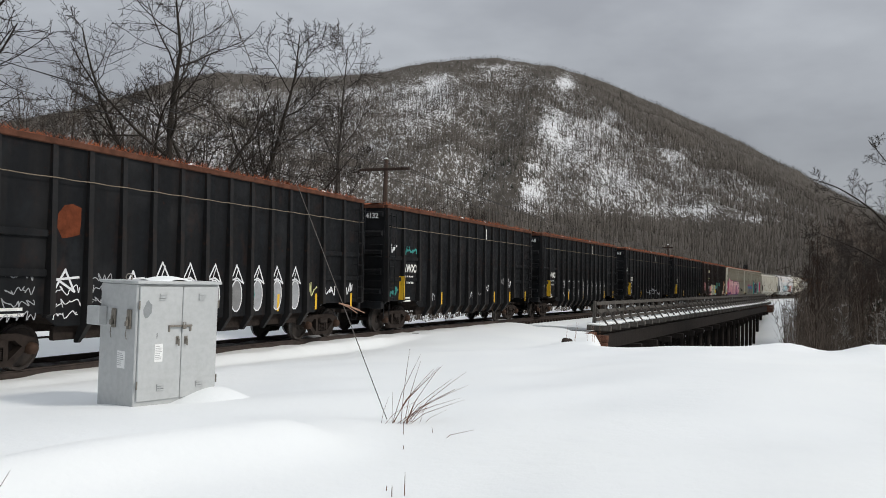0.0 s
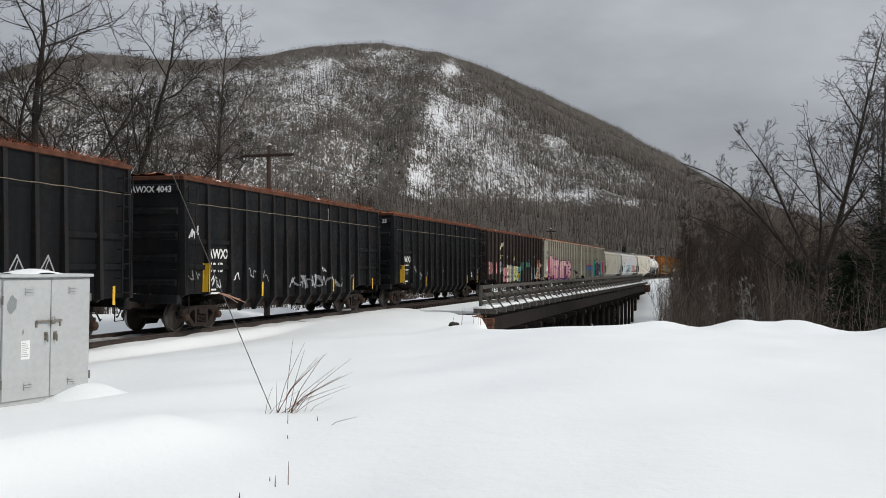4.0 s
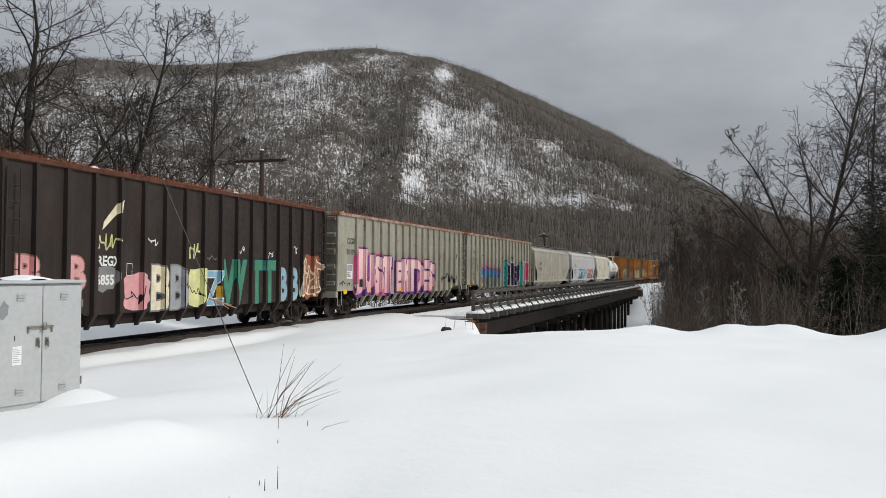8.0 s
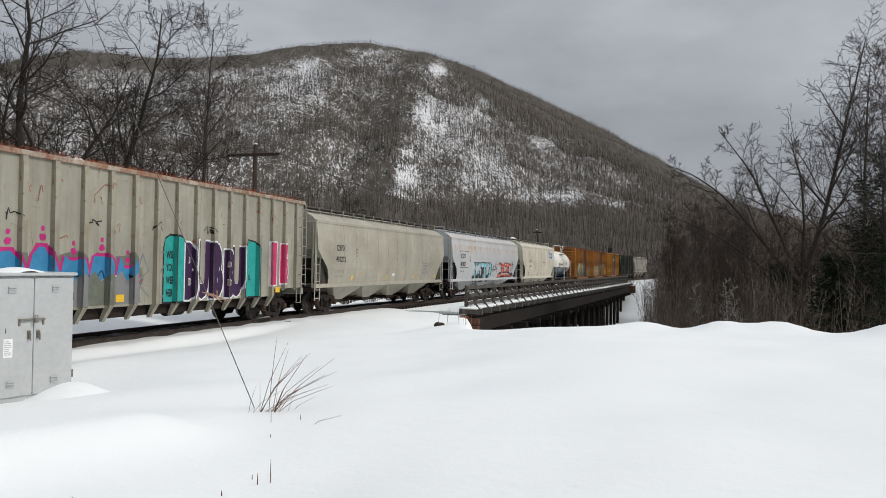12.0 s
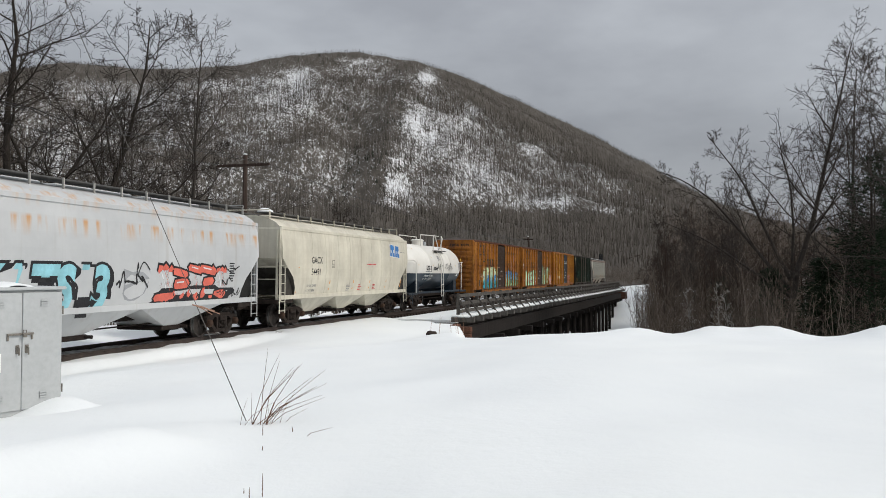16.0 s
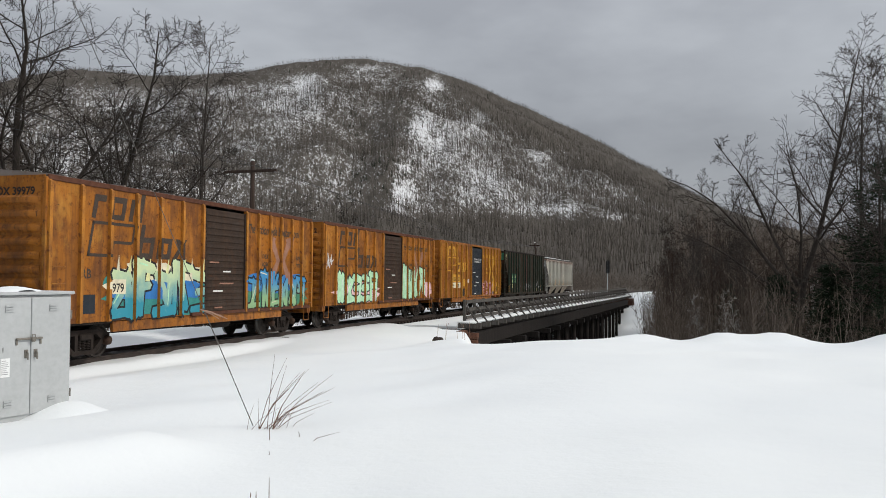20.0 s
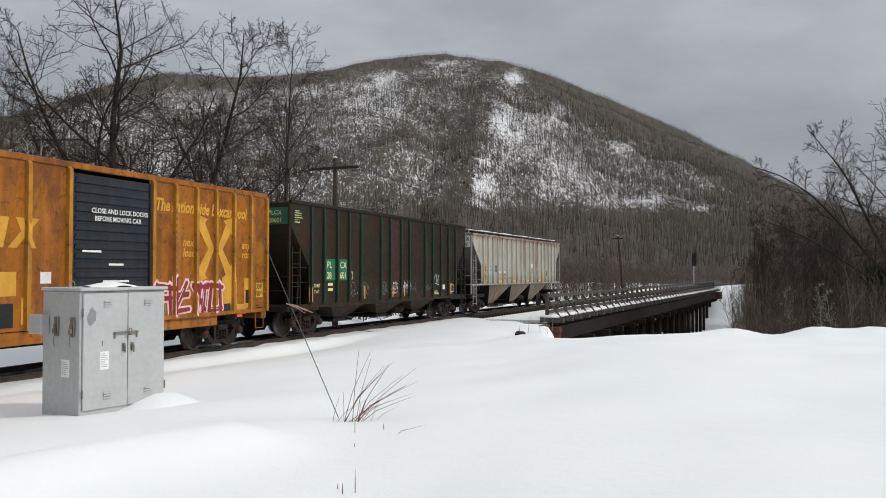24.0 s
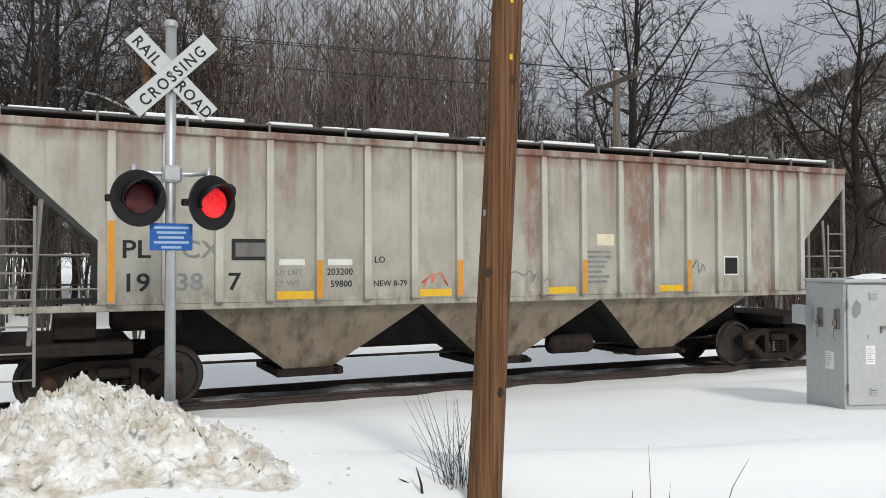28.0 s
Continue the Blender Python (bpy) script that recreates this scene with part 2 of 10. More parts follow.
M = {
    "snow": snow_material("snow"),
    "dirty_snow": snow_material("dirty_snow", 0.85),
    # ribs paler than the black walls: slight wear, plus highlights put into the colour
    "black_rib_lit": paint("black_rib_lit", (0.013, 0.0135, 0.0145), (0.034, 0.029, 0.025), (0.075, 0.032, 0.018), 0.5, 0.5, 0.45, 0.0, (0.024, 0.025, 0.026), 0.60),
    "black_paint": paint("black_paint", (0.0062, 0.0072, 0.0085), (0.020, 0.018, 0.017), (0.055, 0.022, 0.013), 0.5, 0.55, 0.4, 0.0, (0.014, 0.017, 0.020), 0.62),
    "grey_paint": paint("grey_paint", (0.305, 0.30, 0.245), (0.17, 0.145, 0.105), (0.20, 0.10, 0.045), 0.55, 0.6, 0.5, 0.0, (0.37, 0.365, 0.31), 0.64, (0.17, 0.105, 0.06)),
    "rib_grey": paint("rib_grey", (0.30, 0.285, 0.225), (0.15, 0.115, 0.08), (0.18, 0.085, 0.04), 0.7, 0.6, 0.5, 0.0, None, 0.60, (0.15, 0.085, 0.045)),
    "beige_paint": paint("beige_paint", (0.345, 0.33, 0.272), (0.28, 0.24, 0.18), (0.3, 0.17, 0.08), 0.2, 0.5, 0.3, 0.0, None, 0.72),
    "pale_paint": paint("pale_paint", (0.40, 0.415, 0.42), (0.38, 0.33, 0.26), (0.42, 0.22, 0.08), 0.3, 0.5, 0.35, 0.0, None, 0.7),
    "cream_paint": paint("cream_paint", (0.58, 0.55, 0.455), (0.36, 0.31, 0.24), (0.3, 0.18, 0.09), 0.15, 0.5, 0.35, 0.0, None, 0.74),
    "white_paint": paint("white_paint", (0.74, 0.72, 0.67), (0.42, 0.36, 0.28), (0.3, 0.17, 0.08), 0.15, 0.45, 0.3, 0.0, None, 0.74),
    "navy_paint": paint("navy_paint", (0.016, 0.030, 0.045), (0.07, 0.06, 0.05), (0.1, 0.05, 0.03), 0.3, 0.5, 0.5),
    "orange_paint": paint("orange_paint", (0.34, 0.118, 0.010), (0.095, 0.036, 0.012), (0.085, 0.027, 0.011), 0.85, 0.5, 0.85, 0.0, (0.50, 0.24, 0.04), 0.545, (0.07, 0.026, 0.012)),
    "amber_paint": paint("amber_paint", (0.33, 0.112, 0.008), (0.12, 0.042, 0.012), (0.09, 0.028, 0.011), 0.9, 0.5, 0.7, 0.0, (0.40, 0.18, 0.018), 0.555, (0.10, 0.036, 0.015)),
    "green_paint": paint("green_paint", (0.019, 0.021, 0.013), (0.030, 0.021, 0.014), (0.052, 0.020, 0.012), 0.8, 0.6, 0.75, 0.0, (0.034, 0.026, 0.016), 0.53),
    "rib_green": paint("rib_green", (0.021, 0.037, 0.027), (0.05, 0.045, 0.032), (0.09, 0.04, 0.028), 0.35, 0.6, 0.4),
    "mossy_white": paint("mossy_white", (0.45, 0.455, 0.415), (0.19, 0.155, 0.12), (0.20, 0.085, 0.06), 0.7, 0.65, 0.6, 0.0, (0.33, 0.34, 0.30), 0.58),
    "door_black": paint("door_black", (0.040, 0.028, 0.022), (0.085, 0.05, 0.03), (0.12, 0.05, 0.025), 0.5, 0.6, 0.4),
    "slate_door": paint("slate_door", (0.022, 0.028, 0.036), (0.06, 0.06, 0.06), (0.1, 0.05, 0.025), 0.25, 0.5, 0.3),
    "running_gear": plain("running_gear", (0.026, 0.020, 0.017), 0.8, 0.0, 0.5, 5.0, 0.4),
    "wheel_steel": plain("wheel_steel", (0.035, 0.028, 0.024), 0.7, 0.2, 0.4, 7.0, 0.25),
    "cap_steel": plain("cap_steel", (0.055, 0.034, 0.024), 0.75, 0.1, 0.4, 6.0, 0.3),
    "strap": plain("strap", (0.19, 0.155, 0.115), 0.8, 0.0, 0.3, 3.0, 0.1),
    "tread_steel": plain("tread_steel", (0.30, 0.29, 0.28), 0.35, 0.9, 0.2, 7.0, 0.1),
    "rail_steel": plain("rail_steel", (0.055, 0.042, 0.036), 0.7, 0.3, 0.4, 4.0, 0.3),
    "rail_head": plain("rail_head", (0.35, 0.35, 0.35), 0.3, 0.9, 0.2, 4.0, 0.1),
    "tie_wood": wood_material("tie_wood", (0.055, 0.042, 0.034), (0.02, 0.016, 0.014), (6, 1, 6)),
    "bridge_wood": wood_material("bridge_wood", (0.095, 0.087, 0.078), (0.04, 0.036, 0.032), (8, 8, 1)),
    "trestle_wood": wood_material("trestle_wood", (0.022, 0.018, 0.016), (0.009, 0.008, 0.007), (8, 8, 0.6)),
    "abutment": wood_material("abutment", (0.12, 0.055, 0.035), (0.04, 0.022, 0.016), (1, 6, 6)),
    "pole_wood": wood_material("pole_wood", (0.155, 0.083, 0.043), (0.035, 0.019, 0.011), (22, 22, 0.30), (0.17, 0.05, 0.02)),
    "grey_pole": wood_material("grey_pole", (0.17, 0.145, 0.12), (0.07, 0.06, 0.05), (14, 14, 0.4)),
    "dark_pole": wood_material("dark_pole", (0.06, 0.042, 0.034), (0.025, 0.018, 0.015), (14, 14, 0.4)),
    "cabinet": plain("cabinet", (0.46, 0.475, 0.475), 0.5, 0.15, 0.06, 1.2, 0.05),
    "galvanised": plain("galvanised", (0.47, 0.49, 0.50), 0.42, 0.6, 0.12, 9.0, 0.1),
    "hardware": plain("hardware", (0.24, 0.22, 0.19), 0.5, 0.7, 0.3, 20.0, 0.2),
    "aluminium": plain("aluminium", (0.52, 0.54, 0.55), 0.38, 0.7, 0.1, 5.0, 0.1),
    "sign_white": plain("sign_white", (0.50, 0.53, 0.53), 0.45, 0.0, 0.05, 3.0, 0.05),
    "paper": plain("paper", (0.80, 0.81, 0.80), 0.6, 0.0, 0.04, 5.0, 0.02),
    "faint_ink": plain("faint_ink", (0.42, 0.42, 0.42), 0.7, 0.0, 0.2, 7.0, 0.02),
    "sign_blue": plain("sign_blue", (0.012, 0.10, 0.36), 0.45, 0.0, 0.08, 4.0, 0.05),
    "signal_black": plain("signal_black", (0.012, 0.012, 0.013), 0.4, 0.0, 0.2, 6.0, 0.1),
    "red_dark": plain("red_dark", (0.07, 0.012, 0.014), 0.15, 0.0, 0.15, 30.0, 0.1),
    "black_ink": plain("black_ink", (0.014, 0.014, 0.015), 0.6, 0.0, 0.2, 9.0, 0.05),
    "white_ink": plain("white_ink", (0.70, 0.70, 0.67), 0.6, 0.0, 0.12, 9.0, 0.05),
    "grey_ink": plain("grey_ink", (0.22, 0.22, 0.22), 0.7, 0.0, 0.3, 7.0, 0.05),
    "orange_tape": plain("orange_tape", (0.62, 0.27, 0.035), 0.4, 0.0, 0.12, 9.0, 0.05),
    "yellow_tape": plain("yellow_tape", (0.72, 0.44, 0.03), 0.4, 0.0, 0.1, 9.0, 0.05),
    "rust_load": plain("rust_load", (0.30, 0.085, 0.035), 0.9, 0.0, 0.5, 3.0, 0.6),
    "rusty_steel": plain("rusty_steel", (0.10, 0.044, 0.028), 0.85, 0.1, 0.4, 4.0, 0.4),
    "roof_steel": paint("roof_steel", (0.23, 0.20, 0.18), (0.12, 0.08, 0.06), (0.2, 0.08, 0.04), 0.7, 0.6, 0.3, 0.1),
    "cable": plain("cable", (0.02, 0.02, 0.021), 0.6, 0.0, 0.2, 5.0, 0.05),
    "stem": plain("stem", (0.15, 0.075, 0.045), 0.85, 0.0, 0.35, 12.0, 0.3),
    "splinter": plain("splinter", (0.34, 0.21, 0.15), 0.85, 0.0, 0.3, 12.0, 0.3),
    "guy_steel": plain("guy_steel", (0.13, 0.12, 0.11), 0.6, 0.5, 0.2, 12.0, 0.1),
    "straw": plain("straw", (0.42, 0.22, 0.10), 0.85, 0.0, 0.3, 12.0, 0.3),
    "bark_grey": bark_material("bark_grey", (0.055, 0.046, 0.04), (0.10, 0.09, 0.08)),
    "bark_dark": bark_material("bark_dark", (0.03, 0.025, 0.021), (0.06, 0.05, 0.043)),
    "bark_brown": bark_material("bark_brown", (0.05, 0.035, 0.027), (0.085, 0.065, 0.052)),
    "bark_birch": bark_material("bark_birch", (0.40, 0.38, 0.35), (0.55, 0.53, 0.50)),
    # paler than the near needles: distance haze is mixed into the colour
    "hazy_needles": plain("hazy_needles", (0.050, 0.056, 0.042), 0.9, 0.0, 0.4, 0.2, 0.0),
    "needles": plain("needles", (0.018, 0.030, 0.016), 0.8, 0.0, 0.5, 2.0, 0.3),
}

# spray-paint colours of the lettering on the wagons
SPRAY = {}
for key, rgb in dict(pink=(0.62, 0.31, 0.32), magenta=(0.42, 0.02, 0.16), teal=(0.035, 0.22, 0.20), green=(0.055, 0.20, 0.12), sky=(0.22, 0.38, 0.47),
                     purple=(0.10, 0.03, 0.16), mint=(0.42, 0.68, 0.44), cream=(0.68, 0.62, 0.45), white=(0.66, 0.67, 0.68), black=(0.012, 0.012, 0.014),
                     orange=(0.60, 0.16, 0.08), red=(0.48, 0.05, 0.05), yellow=(0.66, 0.58, 0.12), grey=(0.30, 0.31, 0.32), rust=(0.26, 0.085, 0.045),
                     blue=(0.03, 0.16, 0.42), brown=(0.30, 0.15, 0.10), lemon=(0.62, 0.62, 0.30), logo_dark=(0.05, 0.035, 0.025), ochre=(0.56, 0.29, 0.035),
                     faded=(0.19, 0.19, 0.19), kelly=(0.02, 0.13, 0.072), fire=(0.62, 0.13, 0.09)).items():
    SPRAY[key] = plain("spray_" + key, rgb, 0.6, 0.0, 0.22, 3.0, 0.05)


def spray_fade(name, low, high, z0, z1):
    """Sprayed colour that fades from one tone to another with height, cloudy where they meet."""
    m = Nodes(name, 0.6)
    n = m.noise(1.6, 5, 0.65)
    f = m.math("ADD", m.grey(m.sepz(), z0, z1), m.math("MULTIPLY", m.math("SUBTRACT", n, 0.5), 1.2))
    m.color(m.mix(m.grey(f, 0.1, 0.9), low, high)).bump(n, 0.1, 0.004)
    return m.mat


def lamp_glow(name, rgb, strength):
    m = Nodes(name, 0.25)
    v = m.n("ShaderNodeTexVoronoi", Scale=60.0)
    m.link(m.coords(), v.inputs["Vector"])
    spot = m.grey(v.outputs["Distance"], 0.1, 0.6, 1.0, 0.12)
    m.color(tuple(c * 0.5 for c in rgb))
    m.bsdf.inputs["Emission Color"].default_value = (*rgb, 1)
    m.link(m.math("MULTIPLY", spot, strength), m.bsdf.inputs["Emission Strength"])
    return m.mat


M["red_lit"] = lamp_glow("red_lit", (1.0, 0.03, 0.035), 2.2)

# ---------------------------------------------------------------- mesh helpers
def mesh_from(name, bm, *mats, smooth=False):
    me = bpy.data.meshes.new(name)
    bm.to_mesh(me)
    bm.free()
    for m in mats:
        me.materials.append(m)
    if smooth:
        me.polygons.foreach_set("use_smooth", [True] * len(me.polygons))
    return me


def put(name, me, parent=None, m=None, label=""):
    ob = new(name, me)
    if parent is not None:
        ob.parent = parent
    if m is not None:
        ob.matrix_basis = m
    if label:
        ob["label"] = label
    return ob


def part(name, bm, mat, parent, label="", smooth=False):
    return put(name, mesh_from(name, bm, mat, smooth=smooth), parent, None, label)


def thing(name, m=None, label="", category="", group="", kind=""):
    ob = new(name)
    ob.empty_display_size = 0.3
    if m is not None:
        ob.matrix_basis = m
    return tagged(ob, label, category, group, kind)


def box(bm, x0, x1, y0, y1, z0, z1, m=None):
    v = [bm.verts.new((x, y, z)) for z in (z0, z1) for y in (y0, y1) for x in (x0, x1)]
    if m is not None:
        for p in v:
            p.co = m @ p.co
    for f in ((0, 2, 3, 1), (4, 5, 7, 6), (0, 1, 5, 4), (2, 6, 7, 3), (0, 4, 6, 2), (1, 3, 7, 5)):
        bm.faces.new([v[i] for i in f])
    return v


def chamfer_box(bm, x0, x1, y0, y1, z0, z1, b=0.02):
    """A box whose upright and lying edges are cut off by b."""
    rings = []
    for z, s in ((z0, b), (z0 + b, 0), (z1 - b, 0), (z1, b)):
        xs, ys = (x0 + s, x1 - s), (y0 + s, y1 - s)
        pts = [(xs[0] + b, ys[0]), (xs[1] - b, ys[0]), (xs[1], ys[0] + b), (xs[1], ys[1] - b),
               (xs[1] - b, ys[1]), (xs[0] + b, ys[1]), (xs[0], ys[1] - b), (xs[0], ys[0] + b)]
        rings.append([bm.verts.new((x, y, z)) for x, y in pts])
    skin(bm, rings, True)


def skin(bm, rings, caps=False, closed=True):
    n = len(rings[0])
    for a, b in zip(rings, rings[1:]):
        for i in range(n if closed else n - 1):
            j = (i + 1) % n
            bm.faces.new((a[i], a[j], b[j], b[i]))
    if caps:
        bm.faces.new(rings[0][::-1])
        bm.faces.new(rings[-1])


def tube(bm, pts, radii, sides=8, caps=True):
    """A round bar through the points, with a radius at each."""
    if isinstance(radii, (int, float)):
        radii = [radii] * len(pts)
    pts = [Vector(p) for p in pts]
    rings = []
    for i, p in enumerate(pts):
        d = (pts[min(i + 1, len(pts) - 1)] - pts[max(i - 1, 0)]).normalized()
        u = d.orthogonal().normalized() if i == 0 else (u - d * u.dot(d)).normalized()
        w = d.cross(u)
        rings.append([bm.verts.new(p + (u * math.cos(a) + w * math.sin(a)) * radii[i]) for a in [2 * math.pi * k / sides for k in range(sides)]])
    skin(bm, rings, caps)


def lathe(bm, profile, axis="z", sides=24, m=None):
    """Turn (radius, height) pairs round an axis."""
    rings = []
    for r, h in profile:
        ring = []
        for k in range(sides):
            a = 2 * math.pi * k / sides
            c, s = r * math.cos(a), r * math.sin(a)
            p = Vector({"z": (c, s, h), "y": (c, h, s), "x": (h, c, s)}[axis])
            ring.append(bm.verts.new(m @ p if m is not None else p))
        rings.append(ring)
    skin(bm, rings, True)


def prism(bm, outline, y0, y1, m=None):
    """An outline in x and z, drawn out from y0 to y1."""
    a = [bm.verts.new(m @ Vector((x, y0, z)) if m is not None else (x, y0, z)) for x, z in outline]
    b = [bm.verts.new(m @ Vector((x, y1, z)) if m is not None else (x, y1, z)) for x, z in outline]
    skin(bm, [a, b], True)


def arrays_mesh(name, verts, faces, mat, smooth=False):
    """A mesh from numpy arrays of places and of triangles or quads."""
    me = bpy.data.meshes.new(name)
    n, k = faces.shape
    me.vertices.add(len(verts))
    me.vertices.foreach_set("co", np.asarray(verts, np.float32).ravel())
    me.loops.add(n * k)
    me.loops.foreach_set("vertex_index", faces.astype(np.int32).ravel())
    me.polygons.add(n)
    me.polygons.foreach_set("loop_start", np.arange(0, n * k, k, dtype=np.int32))
    if smooth:
        me.polygons.foreach_set("use_smooth", np.ones(n, bool))
    me.materials.append(mat)
    me.update(calc_edges=True)
    return me


def grid_faces(nu, nv):
    i = np.arange(nu - 1)[:, None] * nv + np.arange(nv - 1)[None, :]
    return np.stack([i, i + nv, i + nv + 1, i + 1], -1).reshape(-1, 4)


_rng = np.random.default_rng(5)
_waves = [(_rng.uniform(0, 2 * math.pi), _rng.uniform(0, 2 * math.pi), _rng.uniform(0.7, 1.4)) for _ in range(24)]


def swell(x, y, size):
    """Smooth uneven relief between about -1 and 1, for arrays."""
    z = 0 * x
    for i, (a, p, k) in enumerate(_waves[:12]):
        z = z + np.sin((x * math.cos(a) + y * math.sin(a)) * k * 2 * math.pi / size + p + 1.3 * np.sin((x * math.sin(a) - y * math.cos(a)) * 3.1 / size + i))
    return z / 5.0


# ---------------------------------------------------------------- the line of the track
BED = (-7.026, 20.372, 0.38227, 0.21096, -0.18495, 0.05467, -0.00325)   # near rail at s = 0, then heading by powers of s / 52.5
SCALE = 1.05
_s = np.arange(-520, 330, 0.25)
_u = np.clip(_s / SCALE, -12, 140) / 50
_th = BED[2] + BED[3] * _u + BED[4] * _u**2 + BED[5] * _u**3 + BED[6] * _u**4
_x, _y = np.cumsum(np.sin(_th)) * 0.25, np.cumsum(np.cos(_th)) * 0.25
_x += BED[0] * SCALE - np.interp(0, _s, _x)
_y += BED[1] * SCALE - np.interp(0, _s, _y)
GAUGE = 1.435
HALF = GAUGE / 2


def rail_z(s):
    return -0.00443 * np.maximum(s, 0)


def on_track(s, d=0.0):
    """The place d metres to the right of the near rail at s metres along the line, and the heading there."""
    x, y, th = np.interp(s, _s, _x), np.interp(s, _s, _y), np.interp(s, _s, _th)
    return x + d * np.cos(th), y - d * np.sin(th), rail_z(s), th


def track_coords(px, py):
    """How far along the line and how far to its right places lie (arrays)."""
    px, py = np.atleast_1d(px).astype(float), np.atleast_1d(py).astype(float)
    ks = np.arange(-520, 329, 4.0)
    kx, ky = np.interp(ks, _s, _x), np.interp(ks, _s, _y)
    s = np.empty(px.size)
    for a in range(0, px.size, 20000):
        b = slice(a, a + 20000)
        s[b] = ks[np.argmin((px.ravel()[b, None] - kx) ** 2 + (py.ravel()[b, None] - ky) ** 2, 1)]
    for _ in range(3):
        th = np.interp(s, _s, _th)
        s = s + (px.ravel() - np.interp(s, _s, _x)) * np.sin(th) + (py.ravel() - np.interp(s, _s, _y)) * np.cos(th)
        s = np.clip(s, -520, 329)
    th = np.interp(s, _s, _th)
    d = (px.ravel() - np.interp(s, _s, _x)) * np.cos(th) - (py.ravel() - np.interp(s, _s, _y)) * np.sin(th)
    return s.reshape(px.shape), d.reshape(px.shape)


BRIDGE = (25.0, 112.0)                 # the bridge, along the line
RIVER_Z = -6.5
RAIL_OUT = 4.75                         # the bridge railing, right of the near rail


def step(a, b, v):
    t = np.clip((v - a) / (b - a), 0, 1)
    return t * t * (3 - 2 * t)


HOLLOW = 0.12
MOUNDS = ((10.3, 25.5, 1.0, 0.9, 0.20), (12.1, 24.1, 0.8, 0.9, 0.36), (13.5, 23.4, 1.0, 0.9, 0.40), (16.4, 21.6, 1.0, 0.9, 0.46), (19.5, 19.8, 1.6, 1.0, 0.4), (23.0, 17.4, 2.2, 1.1, 0.4))


def ground_z(x, y):
    x, y = np.asarray(x, float), np.asarray(y, float)
    s, d = track_coords(x, y)
    # snow field between the line and the road
    near = -0.16 + 0.095 * np.clip(d - 0.6, 0, 3) + 0.05 * np.clip(d - 3.6, 0, 9) - 0.026 * np.clip(y - 13, 0, 60)
    near = near + 0.06 * swell(x, y, 9.0) * step(1.5, 5, d) + 0.026 * swell(x + 40, y, 2.6) * step(1.0, 3, d)
    # a drift that lies across the foreground
    u, v = (x + 4.0) * 0.618 + (y - 6.9) * 0.787, (x + 4.0) * 0.787 - (y - 6.9) * 0.618
    v = v + 0.12 * np.sin(u * 1.3)
    near = near + 0.26 * np.where(v < 0, np.exp(-(v / 0.45) ** 2), np.exp(-(v / 0.85) ** 2)) * step(-5.0, -1.0, u) * step(4.1, 3.0, u)
    near = near - 0.20 * np.exp(-((x + 0.4) ** 2 + (y - 6.6) ** 2) / 5.0)
    near = near + 0.40 * np.exp(-((x + 8.6) ** 2 + (y - 3.2) ** 2) / 9.0)
    near = near - HOLLOW * np.exp(-((x + 0.6) ** 2 + (y - 10.8) ** 2) / 7.0)
    for mx, my, a, b, h in MOUNDS:
        u, w = (x - mx) * 0.84 - (y - my) * 0.54, (x - mx) * 0.54 + (y - my) * 0.84
        near = near + h * np.exp(-(u / a) ** 2 - (w / b) ** 2)
    # behind the line: level ground that climbs slowly into the woods
    far = -0.35 + 0.02 * np.clip(-d - 4, 0, 400) + 0.15 * swell(x, y, 23) * step(4, 12, -d) - 0.25 * np.exp(-((d + 5.5) / 2.0) ** 2) - 2.6 * step(7, 15, -d) * step(12, 32, s)
    # the approach to the bridge is made up level with the line
    lift = step(6, 15, s) * step(RAIL_OUT + 2.2, RAIL_OUT + 0.6, d) * (d > 0)
    near = near * (1 - lift) + lift * (rail_z(s) - 0.17 - 0.035 * np.clip(d, 0, 9) + 0.02 * swell(x, y, 2.6))
    bed = rail_z(s) - 0.145 + 0.025 * swell(x, y, 1.7)
    z = np.where(d > 0, near, far + rail_z(s))
    w = step(0.9, 0.35, np.abs(d + HALF) - HALF - 0.35)
    z = z * (1 - w) + bed * w
    # the river valley under the bridge and to the right of the field
    rim = 27.0 - 0.62 * np.clip(x - 7, 0, 60) + 0.35 * np.sin(x * 0.9)
    field = step(0, 7, y - rim) * step(-0.1, 2.4, x - 0.168 * y)
    cut = np.maximum(field, step(BRIDGE[0] - 0.6, BRIDGE[0] + 3.5, s - 0.25 * np.clip(RAIL_OUT - d, 0, 9)) * step(-9, -6, d) * step(60, 50, d))
    bank = 1 - step(BRIDGE[1] - 14, BRIDGE[1] + 3, s + 0.02 * (d - 5))
    far_rise = step(62, 95, d) * step(30, 60, s)
    cut = cut * bank * (1 - 0.8 * far_rise)
    base = np.where(s > BRIDGE[1] - 14, np.minimum(z, -0.6 + 0.02 * np.clip(d, 0, 90)), z)
    z = np.where(d > 1.5, base, z)
    floor = RIVER_Z + 0.5 * swell(x, y, 14)
    return z * (1 - cut) + floor * cut


